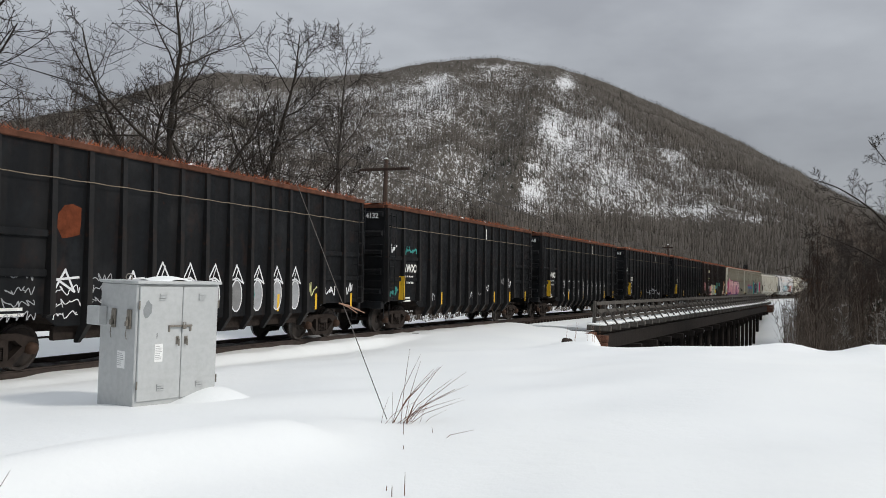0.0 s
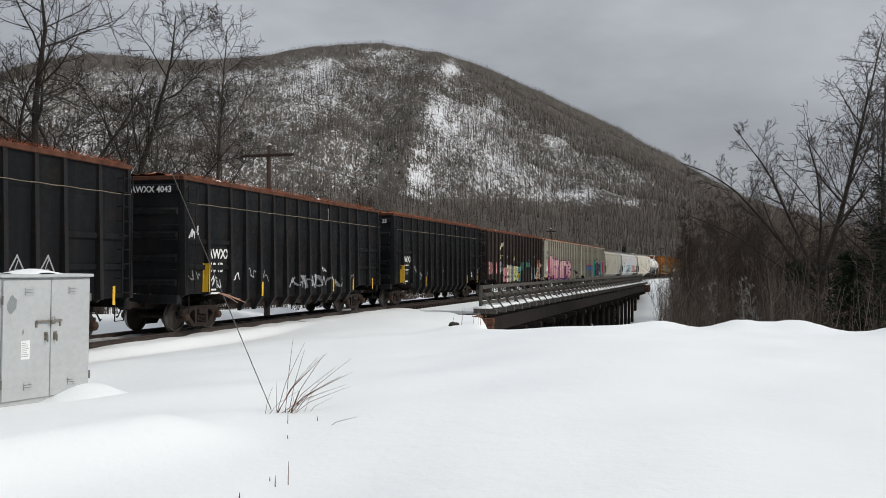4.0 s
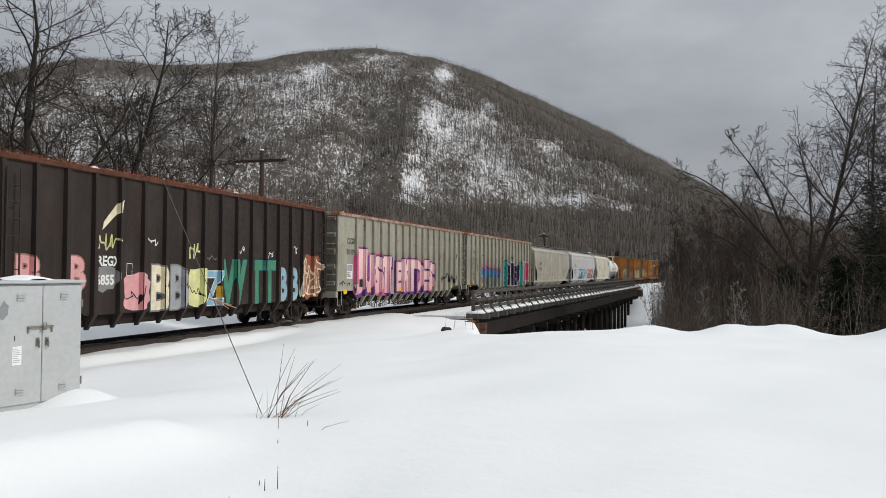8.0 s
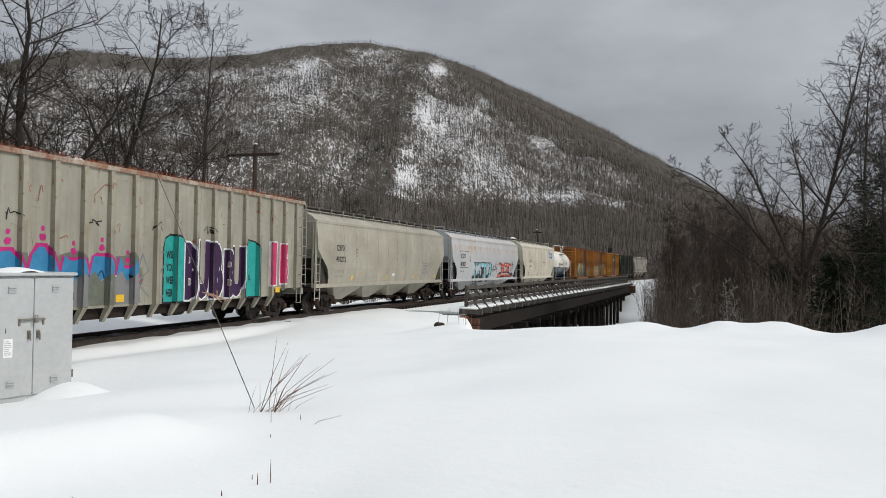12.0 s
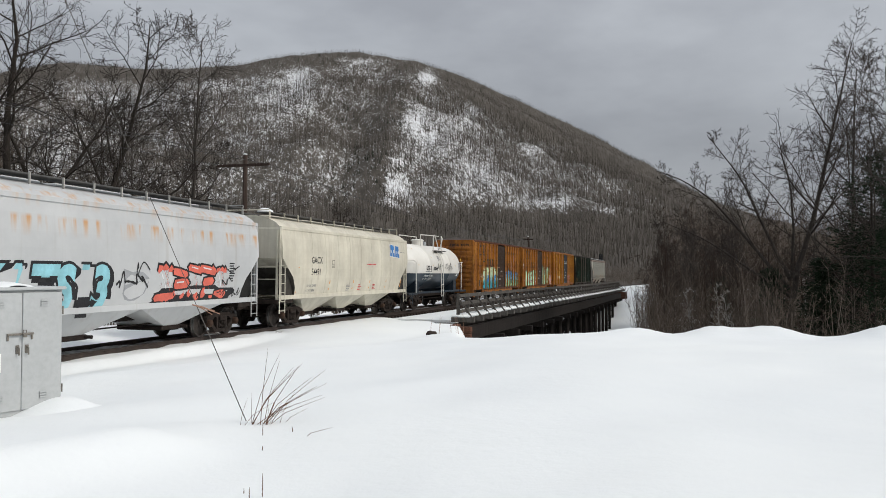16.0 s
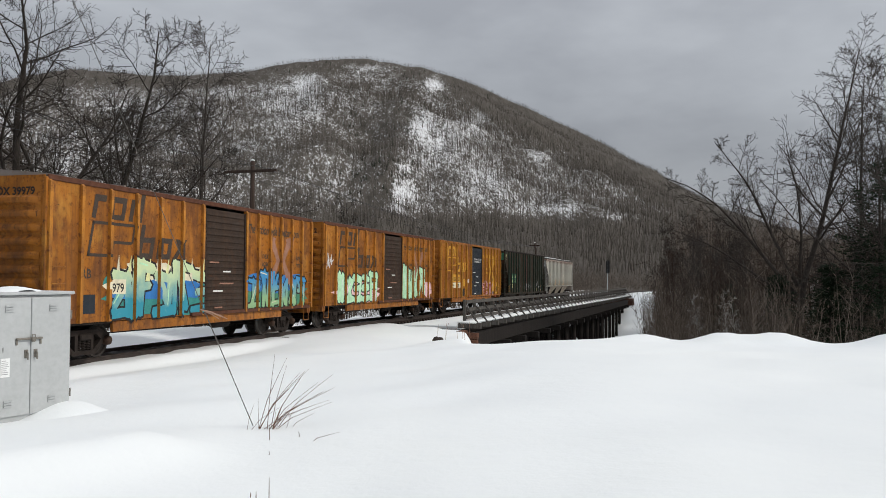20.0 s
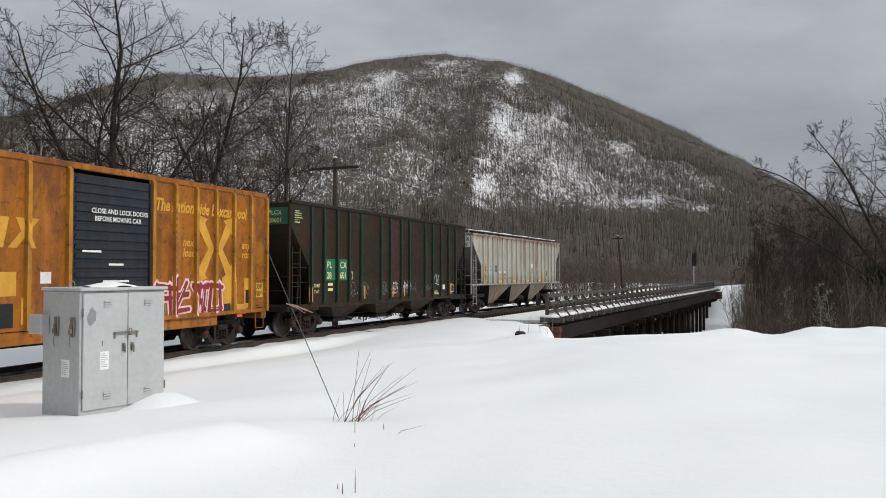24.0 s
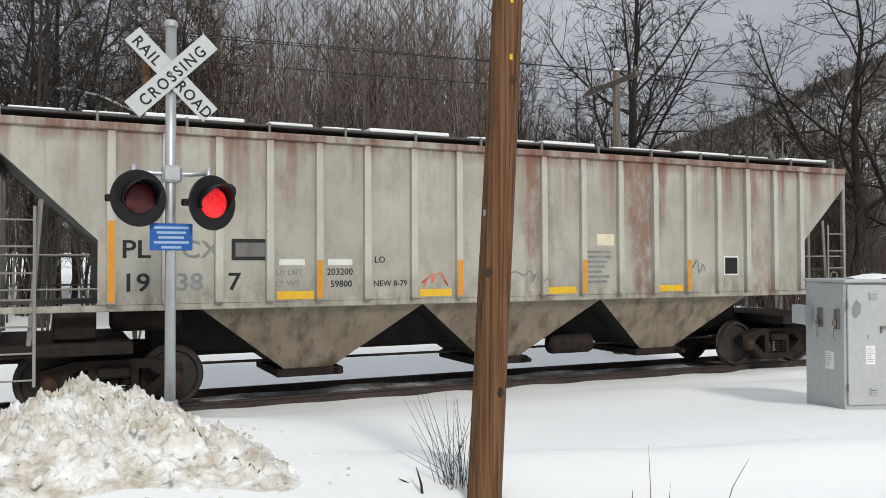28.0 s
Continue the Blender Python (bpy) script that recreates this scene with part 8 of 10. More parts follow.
    sd.scribble(ribs[6] + 0.3, 1.3, 0.5, 3, SPRAY["white"], 530, 0.2)
    for k in (3, 4, 5):
        sd.stroke([(0.22 + 0.2 * math.cos(a), 0.25 + 0.26 * math.sin(a) * (1 + 0.2 * math.cos(3 * a))) for a in np.linspace(0, 5.6, 12)], ribs[k] + 0.2, 1.35, SPRAY["faded"], 0.010)
    for k in range(7):
        sd.scrawl(ribs[3 + k] + 0.25, 1.3, 0.55, 0.5, SPRAY["faded"], 500 + k, 9, 0.010)
    sd.scrawl(ribs[7] + 0.3, 1.35, 0.5, 0.6, SPRAY["white"], 510, 14, 0.012)
    sd.rect(ribs[6] + 0.08, 1.2, ribs[7] - ribs[6] - 0.16, 3.2, M["oxide_panel"], "panel", 0.003, label="rust-red repaired panel")
    add_gear(car, length, L2 - 1.75)
    enlist(car, 266.63, length, L2 - 1.75)

    length = 17.25
    L2 = length / 2
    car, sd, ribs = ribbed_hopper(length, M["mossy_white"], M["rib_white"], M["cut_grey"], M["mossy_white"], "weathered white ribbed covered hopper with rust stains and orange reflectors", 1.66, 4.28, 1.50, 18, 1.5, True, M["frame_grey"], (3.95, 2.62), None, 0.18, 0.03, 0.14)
    # near-black slopes: the shade and dirt between the bays in one colour
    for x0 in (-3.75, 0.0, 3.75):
        hopper_bay(car, x0, 3.75, 1.559, 0.48, M["bay_tan"], True, 1.42, M["hollow_black"])
    # extra dark block, added to close the view through between the bays
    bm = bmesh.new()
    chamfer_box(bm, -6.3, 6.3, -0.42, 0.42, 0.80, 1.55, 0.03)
    part("centre_sill", bm, M["hollow_black"], car)
    bm = bmesh.new()
    tube(bm, [(-L2 + 1.7, -0.75, 1.42), (-L2 + 1.75, -0.75, 1.42), (-L2 + 2.75, -0.75, 1.42), (-L2 + 2.8, -0.75, 1.42)], [0.12, 0.21, 0.21, 0.12], 16)
    part("air_reservoir", bm, M["running_gear"], car, smooth=True)
    bm = bmesh.new()
    chamfer_box(bm, -L2 + 0.9, -L2 + 1.5, -1.2, -0.6, 1.12, 1.62, 0.04)
    part("brake_valve", bm, M["running_gear"], car)
    roofwalk(car, length - 0.3, 4.50, 1.5, M["grating"], M["frame_grey"], 1.24, -0.95)
    r = random.Random(4)
    x = -L2 + 0.3
    while x < L2 - 0.5:
        w = r.uniform(0.5, 1.6)
        bm = bmesh.new()
        chamfer_box(bm, x, min(x + w, L2 - 0.3), -1.22, -0.72, 4.545, 4.545 + r.uniform(0.03, 0.075), 0.012)
        part("snow_patch", bm, M["snow"], car)
        x += w + r.uniform(0.05, 0.5)
    w = ribs[1] - ribs[0]
    for k, ch in enumerate(("PL", "CX")):
        sd.text(ch, ribs[k] + 0.14 + 0.08 * k, 2.36, 0.38, ink if k == 0 else M["grey_ink"], 0.006, stretch=1.1)
    for k, ch in enumerate(("19", "38", "7")):
        sd.text(ch, ribs[k] + 0.14, 1.86, 0.38, ink if k != 1 else M["grey_ink"], 0.006, stretch=1.1)
    sd.rect(ribs[2] + 0.2, 2.32, 0.62, 0.34, ink, "panel", 0.004)
    sd.rect(ribs[2] + 0.26, 2.38, 0.5, 0.22, M["cut_grey"], "panel", 0.007)
    sd.text("LD LMT", ribs[3] + 0.1, 2.08, 0.13, M["grey_ink"], 0.002)
    sd.text("LT WT", ribs[3] + 0.1, 1.90, 0.13, M["grey_ink"], 0.002)
    sd.text("203200", ribs[4] + 0.14, 2.08, 0.15, ink, 0.002)
    sd.text("59800", ribs[4] + 0.2, 1.88, 0.15, ink, 0.002)
    sd.text("LO", ribs[5] + 0.14, 2.28, 0.15, ink, 0.002)
    sd.text("NEW 8-79", ribs[5] + 0.12, 1.88, 0.14, ink, 0.002)
    for k in (3, 4):
        sd.rect(ribs[k] + 0.16, 2.24, 0.42, 0.1, M["white_ink"], "panel", 0.004)
    reflectors(sd, [ribs[k] - 0.049 for k in (4, 7, 10, 13)], 1.70, 0.62, 0.098, "orange_tape")
    reflectors(sd, [ribs[0] - 0.049], 1.70, 1.2, 0.098, "orange_tape")
    for k in (3, 6, 9, 12):
        sd.rect(ribs[k] + 0.12, 1.69, 0.62, 0.13, M["yellow_tape"], "reflector", 0.006)
    sd.rect(L2 - 1.55, 1.95, 0.16, 0.45, M["yellow_tape"], "reflector", 0.006)
    sd.rect(ribs[14] + 0.18, 2.0, 0.4, 0.4, M["white_ink"], "panel", 0.004)
    sd.rect(ribs[14] + 0.21, 2.03, 0.34, 0.34, ink, "panel", 0.007)
    sd.small_print(ribs[14] + 0.24, 2.28, 0.28, 3, M["white_ink"], 0.03, 5)
    sd.small_print(ribs[10] + 0.12, 2.45, 0.6, 7, M["grey_ink"], 0.05, 6)
    sd.rect(ribs[10] + 0.35, 2.6, 0.4, 0.22, SPRAY["cream"], "panel", 0.004)
    sd.scrawl(ribs[6] + 0.1, 1.85, 0.6, 0.25, SPRAY["fire"], 520, 8, 0.012)
    sd.scrawl(ribs[8] + 0.25, 1.85, 0.75, 0.3, M["grey_ink"], 521, 9, 0.015)
    sd.scrawl(ribs[13] + 0.15, 2.0, 0.3, 0.35, M["grey_ink"], 522, 8, 0.012)
    bm = text_bm("PLCX", 0.28, 0.006)
    bm2 = text_bm("19387", 0.24, 0.004)
    bm3 = bmesh.new()
    bm3.faces.new([bm3.verts.new(p) for p in ((-L2 + 0.095, -0.62, 3.62), (-L2 + 0.095, -1.42, 3.62), (-L2 + 0.095, -1.42, 4.22), (-L2 + 0.095, -0.62, 4.22))])
    part("panel", bm3, M["white_ink"], car)
    for b, z in ((bm, 3.95), (bm2, 3.68)):
        for v in b.verts:
            v.co = Vector((-L2 + 0.088, -v.co.x - 0.68, v.co.z + z))
        part("lettering", b, ink, car)
    add_gear(car, length, L2 - 1.75, 1.0)
    enlist(car, 284.1, length, L2 - 1.75)


M["oxide_panel"] = paint("oxide_panel", (0.05, 0.024, 0.02), (0.05, 0.04, 0.03), (0.09, 0.04, 0.028), 0.35, 0.6, 0.4)
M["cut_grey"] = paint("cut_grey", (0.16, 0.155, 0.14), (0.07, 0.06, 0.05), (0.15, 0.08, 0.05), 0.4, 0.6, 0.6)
M["frame_grey"] = paint("frame_grey", (0.24, 0.235, 0.215), (0.2, 0.17, 0.14), (0.2, 0.1, 0.06), 0.5, 0.6, 0.3)
M["bay_tan"] = paint("bay_tan", (0.25, 0.21, 0.155), (0.07, 0.052, 0.038), (0.15, 0.08, 0.05), 0.4, 0.7, 0.8)


def stained_white(name, base, dirt, k):
    """White paint with rust run down from the roof edge and grime along the sill."""
    m = Nodes(name, 0.6)
    z = m.sepz()
    big = m.noise(0.8, 6, 0.65)
    c = m.ramp(big, [(0.3, tuple(0.8 * v for v in base)), (0.55, base), (0.75, tuple(min(1, 1.12 * v) for v in base))])
    blot = m.noise(2.6, 6, 0.75, (1, 1, 0.45))
    c = m.mix(m.grey(blot, 0.50, 0.68, 0, 0.55), c, dirt)
    runs = m.noise(1.0, 4, 0.6, (2.6, 2.6, 0.10))
    fade = m.grey(z, 2.7, 4.25)
    c = m.mix(m.math("MULTIPLY", m.grey(runs, 0.46, 0.66, 0, k), fade), c, (0.17, 0.075, 0.05))
    patch = m.noise(0.45, 3, 0.5, (1, 1, 0.1))
    c = m.mix(m.math("MULTIPLY", m.grey(patch, 0.60, 0.66, 0, 0.8 * k), m.grey(blot, 0.36, 0.56)), c, (0.19, 0.085, 0.055))
    edge = m.math("MULTIPLY", m.grey(z, 4.02, 4.26), m.grey(m.noise(3.0, 5, 0.7, (1, 1, 0.3)), 0.38, 0.6))
    c = m.mix(m.math("MULTIPLY", edge, k), c, (0.16, 0.065, 0.045))
    c = m.mix(m.math("MULTIPLY", m.grey(z, 2.1, 1.7), m.grey(blot, 0.4, 0.62, 0, 0.6)), c, (0.13, 0.10, 0.075))
    chip = m.noise(14, 5, 0.7)
    c = m.mix(m.grey(chip, 0.66, 0.74, 0, 0.8), c, (0.12, 0.06, 0.04))
    m.color(c).bump(m.math("ADD", big, m.math("MULTIPLY", chip, 0.1)), 0.3, 0.02)
    return m.mat


M["mossy_white"] = stained_white("mossy_white", (0.395, 0.385, 0.33), (0.24, 0.235, 0.19), 0.85)
M["rib_white"] = stained_white("rib_white", (0.47, 0.465, 0.41), (0.36, 0.355, 0.31), 0.75)
build_ribbed_hoppers()


# ---------------------------------------------------------------- the grey equipment cabinet
def build_cabinet():
    W, D, H = 1.42, 0.97, 1.80
    F, B = Vector((0.596, 0.803, 0)), Vector((-0.803, 0.596, 0))
    corner = Vector((-4.59, 11.83, 0.23))
    m = Matrix(((F.x, B.x, 0, corner.x), (F.y, B.y, 0, corner.y), (0, 0, 1, corner.z), (0, 0, 0, 1)))
    cab = thing("equipment_cabinet", m, "grey steel equipment cabinet with two doors standing in snow", "cabinet")
    g = M["cabinet"]
    bm = bmesh.new()
    chamfer_box(bm, 0, W, 0.03, D, -0.25, H - 0.05, 0.012)
    part("body", bm, g, cab)
    bm = bmesh.new()
    chamfer_box(bm, -0.025, W + 0.025, -0.03, D + 0.025, H - 0.048, H, 0.012)
    part("lid", bm, g, cab)
    for k, (a, b) in enumerate(((0.035, W * 0.53 - 0.004), (W * 0.53 + 0.004, W - 0.035))):
        bm = bmesh.new()
        chamfer_box(bm, a, b, -0.004, 0.026, 0.06, H - 0.08, 0.008)
        d = part("door", bm, g, cab, "grey steel door")
        mid = (a + b) / 2 + (0.02 if k == 0 else 0.02)
        for z in (0.20, 1.52):
            for j in range(3):
                bm = bmesh.new()
                prism(bm, [(mid - 0.065, z + j * 0.035), (mid + 0.065, z + j * 0.035), (mid + 0.055, z + j * 0.035 + 0.022), (mid - 0.055, z + j * 0.035 + 0.022)], -0.022, -0.0045)
                bmesh.ops.recalc_face_normals(bm, faces=bm.faces)
                part("louvre", bm, g, d)
        for z in (0.3, 1.45):
            bm = bmesh.new()
            x = a - 0.01 if k == 0 else b + 0.01
            tube(bm, [(x, -0.012, z - 0.06), (x, -0.012, z + 0.06)], 0.012, 8)
            part("hinge", bm, M["hardware"], d)
    # locking bar across the doors, latches
    x = W * 0.53
    bm = bmesh.new()
    chamfer_box(bm, x - 0.24, x + 0.16, -0.045, -0.008, 1.12, 1.15, 0.006)
    chamfer_box(bm, x - 0.24, x - 0.21, -0.02, -0.0045, 1.05, 1.15, 0.004)
    chamfer_box(bm, x + 0.13, x + 0.16, -0.02, -0.0045, 1.05, 1.15, 0.004)
    part("lock_bar", bm, M["hardware"], cab)
    bm = bmesh.new()
    chamfer_box(bm, x - 0.03, x + 0.035, -0.075, -0.046, 1.09, 1.15, 0.008)
    tube(bm, [(x - 0.02, -0.06, 1.15), (x - 0.02, -0.06, 1.19), (x + 0.025, -0.06, 1.19), (x + 0.025, -0.06, 1.15)], 0.006, 6)
    part("padlock", bm, M["hardware"], cab, "brass padlock")
    for dx in (-0.075, 0.07):
        bm = bmesh.new()
        chamfer_box(bm, x + dx - 0.028, x + dx + 0.028, -0.016, -0.0045, 0.86, 0.98, 0.004)
        tube(bm, [(x + dx, -0.016, 0.95), (x + dx, -0.045, 0.94), (x + dx, -0.05, 0.84)], 0.011, 6)
        part("latch_handle", bm, M["hardware"], cab)
    # the paper notices, with unreadable lines
    for nm, px, pz, w, h, lines, face in (("notice", 0.30, 0.62, 0.135, 0.26, 8, "front"), ("notice", 0.50, 0.52, 0.20, 0.25, 7, "side")):
        bm = bmesh.new()
        if face == "front":
            box(bm, px, px + w, -0.0085, -0.0055, pz, pz + h)
        else:
            box(bm, -0.004, -0.001, D - px - w, D - px, pz, pz + h)
        nt = part(nm, bm, M["paper"], cab, "white printed notice")
        r = random.Random(len(nm) + lines)
        bm = bmesh.new()
        for k in range(lines):
            z = pz + h - 0.03 - k * (h - 0.05) / lines
            ww = w * r.uniform(0.45, 0.85)
            if face == "front":
                box(bm, px + 0.012, px + 0.012 + ww, -0.0105, -0.0090, z - 0.010, z)
            else:
                box(bm, -0.0065, -0.0045, D - px - 0.012 - ww, D - px - 0.012, z - 0.010, z)
        part("printed_lines", bm, M["faint_ink"], nt)
    # meter box and hasps on the short side
    bm = bmesh.new()
    chamfer_box(bm, -0.14, -0.002, D - 0.19, D + 0.14, 1.12, 1.40, 0.01)
    part("junction_box", bm, g, cab)
    for y in (0.58, 0.18):
        bm = bmesh.new()
        chamfer_box(bm, -0.03, -0.002, y - 0.05, y + 0.05, 1.10, 1.38, 0.006)
        part("hasp", bm, M["hardware"], cab)
        bm = bmesh.new()
        chamfer_box(bm, -0.075, -0.032, y - 0.025, y + 0.025, 1.14, 1.22, 0.008)
        tube(bm, [(-0.05, y - 0.015, 1.22), (-0.05, y - 0.015, 1.27), (-0.05, y + 0.015, 1.27), (-0.05, y + 0.015, 1.22)], 0.006, 6)
        tube(bm, [(-0.04, y + 0.02, 1.12), (-0.045, y + 0.03, 1.02), (-0.04, y + 0.01, 0.95)], 0.006, 5)
        part("padlock", bm, M["hardware"], cab)
    bm = bmesh.new()
    tube(bm, [(0.12 + 0.05 * math.cos(a), D * 0.45, H + 0.045 + 0.05 * math.sin(a)) for a in np.linspace(-0.9, 4.04, 12)], 0.010, 6)
    part("lifting_eye", bm, M["hardware"], cab)
    # scuffs on the door
    for k, (px, pz, w, h) in enumerate(((0.17, 1.28, 0.13, 0.22), (0.33, 0.95, 0.012, 0.09))):
        bm = blob_bm(w, h, 60 + k, 12, 0.35)
        for v in bm.verts:
            v.co = Vector((px + v.co.x, -0.0065, pz + v.co.z))
        part("scuff", bm, M["scuff"] if k == 0 else M["black_ink"], cab)
    # a pad of snow on the lid
    n = 22
    xs, ys = np.linspace(0.32, 1.12, n), np.linspace(0.03, 0.72, 14)
    X, Y = np.meshgrid(xs, ys, indexing="ij")
    e = np.clip(1 - ((X - 0.70) / 0.40) ** 2 - ((Y - 0.37) / 0.36) ** 2, 0, 1)
    Z = H + 0.004 + 0.055 * e ** 0.6 * (1 + 0.25 * np.sin(X * 11)) - 0.01 * (e <= 0)
    sn = put("lying_snow", arrays_mesh("lying_snow", np.stack([X, Y, Z], -1).reshape(-1, 3), grid_faces(n, 14), M["snow"], True), None, m)
    tagged(sn, "rounded pad of snow on the cabinet lid", "snow")
    # snow drifted against the foot of the doors
    xs, ys = np.linspace(-0.15, 2.3, 40), np.linspace(-1.1, 0.10, 24)
    X, Y = np.meshgrid(xs, ys, indexing="ij")
    w = np.clip(1 - ((Y - 0.05) / 0.8) ** 2, 0, 1) ** 1.5 * step(0.3, 1.35, X) * (1 - step(1.45, 2.0, X))
    P = [m @ Vector((a, b, 0)) for a, b in zip(X.ravel(), Y.ravel())]
    gz = ground_z(np.array([p.x for p in P]), np.array([p.y for p in P]))
    V = [(p.x, p.y, float(z) - 0.05 + 0.24 * k) for p, z, k in zip(P, gz, w.ravel())]
    dr = new("snow_drift", arrays_mesh("snow_drift", np.array(V), grid_faces(40, 24), M["snow"], True))
    tagged(dr, "smooth drift of snow against the cabinet doors", "snow", kind="structure")


M["scuff"] = plain("scuff", (0.25, 0.265, 0.27), 0.5, 0.3, 0.1, 9.0, 0.05)
build_cabinet()


# ---------------------------------------------------------------- level-crossing signal
def build_crossing_signal():
    base = Vector((-9.287, 4.274, 0.56))
    facing = math.atan2(-base.x, -base.y)          # turned to the road
    turn = Matrix.Rotation(math.atan2(base.y - 0.0, base.x) + math.pi / 2 + math.pi + 0.10, 4, "Z")
    m = Matrix.Translation(base) @ turn
    sig = thing("crossing_signal", m, "aluminium crossing signal with crossbuck sign and two round lamps", "crossing signal")
    al = M["aluminium"]
    bm = bmesh.new()
    tube(bm, [(0, 0, 0.10), (0, 0, 4.44)], 0.060, 20)
    part("mast", bm, al, sig, smooth=True)
    bm = bmesh.new()
    lathe(bm, [(0.07, 4.44), (0.08, 4.45), (0.08, 4.49), (0.055, 4.52), (0.004, 4.525)], "z", 18)
    part("mast_cap", bm, al, sig, smooth=False)
    bm = bmesh.new()
    chamfer_box(bm, -0.13, 0.13, -0.13, 0.13, -0.5, 0.05, 0.015)
    lathe(bm, [(0.10, 0.05), (0.085, 0.14)], "z", 16)
    part("base_casting", bm, M["galvanised"], sig)
    # crossbuck: two crossed blades, the one with CROSSING in front
    zc = 3.87
    for k, (ang, y, words) in enumerate(((45.0, -0.10, (("CROSSING", 0.0),)), (-45.0, -0.085, (("RAIL", -0.37), ("ROAD", 0.36))))):
        rot = Matrix.Translation((0, y, zc)) @ Matrix.Rotation(radians(-ang), 4, "Y")
        bm = bmesh.new()
        chamfer_box(bm, -0.61, 0.61, -0.004, 0.004, -0.115, 0.115, 0.0035)
        bl = put("blade", mesh_from("blade", bm, M["sign_white"]), sig, rot, "white sign blade with black capitals")
        for word, cx in words:
            bm = text_bm(word, 0.18, 0.003, 0, 0.90, "CENTER", 1.32 if k == 0 else 1.16)
            for v in bm.verts:
                v.co = Vector((v.co.x + cx, -0.0065, v.co.z - 0.072))
            part("lettering", bm, M["black_ink"], bl)
        bm = bmesh.new()
        lathe(bm, [(0.02, -0.012), (0.02, -0.004)], "y", 8, Matrix.Translation((0, 0, 0.0 if k else 0.02)))
        part("bolt", bm, M["hardware"], bl)
    bm = bmesh.new()
    for z in (zc - 0.12, zc + 0.12):
        chamfer_box(bm, -0.03, 0.03, -0.08, -0.02, z - 0.02, z + 0.02, 0.004)
    part("sign_bracket", bm, al, sig)
    # lamp arm
    za = 2.74
    bm = bmesh.new()
    chamfer_box(bm, -0.10, 0.12, -0.10, 0.09, za - 0.10, za + 0.10, 0.03)
    part("junction_box", bm, al, sig)
    bm = bmesh.new()
    tube(bm, [(-0.40, -0.02, za + 0.02), (-0.2, -0.02, za + 0.0), (0.2, -0.02, za + 0.0), (0.42, -0.02, za + 0.03)], 0.03, 10)
    for x in (-0.40, 0.42):
        tube(bm, [(x, -0.02, za + 0.10), (x, -0.02, za - 0.16)], 0.032, 10)
    part("lamp_arm", bm, al, sig, smooth=True)
    for x, zz, lit, yaw in ((-0.37, za - 0.30, False, 0.30), (0.43, za - 0.33, True, 0.45)):
        m2 = Matrix.Translation((x, -0.16, zz)) @ Matrix.Rotation(yaw, 4, "Z")
        bm = bmesh.new()
        lathe(bm, [(0.05, 0.22), (0.11, 0.20), (0.15, 0.10), (0.155, 0.0), (0.315, -0.012), (0.32, -0.03), (0.31, -0.04), (0.16, -0.036)], "y", 36)
        lamp = put("lamp_head", mesh_from("lamp_head", bm, M["signal_black"], smooth=False), sig, m2, "round black lamp with background disc")
        bm = bmesh.new()
        lathe(bm, [(0.178, -0.043), (0.172, -0.058), (0.12, -0.075), (0.004, -0.083)], "y", 32)
        part("lens", bm, M["red_lit"] if lit else M["red_dark"], lamp, "glowing red lens" if lit else "unlit dark red lens", smooth=True)
        bm = bmesh.new()
        n = 22
        a = [(-0.35 + (math.pi + 0.7) * k / n) for k in range(n + 1)]
        rings = []
        for t in a:
            k = 0.30 * max(0.12, math.sin(min(max(t, 0), math.pi))) ** 0.6
            c, s = math.cos(t), math.sin(t)
            rings.append([bm.verts.new((r * c, y, r * s)) for r, y in ((0.192, -0.03), (0.200, -0.03 - k), (0.206, -0.03 - k), (0.200, -0.03))])
        skin(bm, rings, True)
        part("hood", bm, M["signal_black"], lamp, smooth=True)
        bm = bmesh.new()
        chamfer_box(bm, -0.35 if not lit else -0.37, -0.30, -0.03, 0.05, -0.05, 0.03, 0.01)
        part("side_lens", bm, M["signal_black"], lamp)
    # blue notice with unreadable lines
    bm = bmesh.new()
    chamfer_box(bm, -0.235, 0.235, -0.078, -0.070, 1.86, 2.17, 0.003)
    pl = part("notice_plate", bm, M["sign_blue"], sig, "blue notice with white print")
    bm = bmesh.new()
    for k, w in enumerate((0.19, 0.16, 0.14, 0.19, 0.11)):
        box(bm, -w, w, -0.0815, -0.0795, 2.12 - k * 0.056 - 0.014, 2.12 - k * 0.056 + 0.014)
    part("printed_lines", bm, M["sky_ink"], pl)
    bm = bmesh.new()
    for z in (1.92, 2.11):
        chamfer_box(bm, -0.03, 0.03, -0.07, 0.07, z - 0.015, z + 0.015, 0.004)
    part("clamp", bm, M["hardware"], sig)


M["sky_ink"] = plain("sky_ink", (0.30, 0.44, 0.62), 0.5, 0.0, 0.1, 30.0, 0.05)
build_crossing_signal()


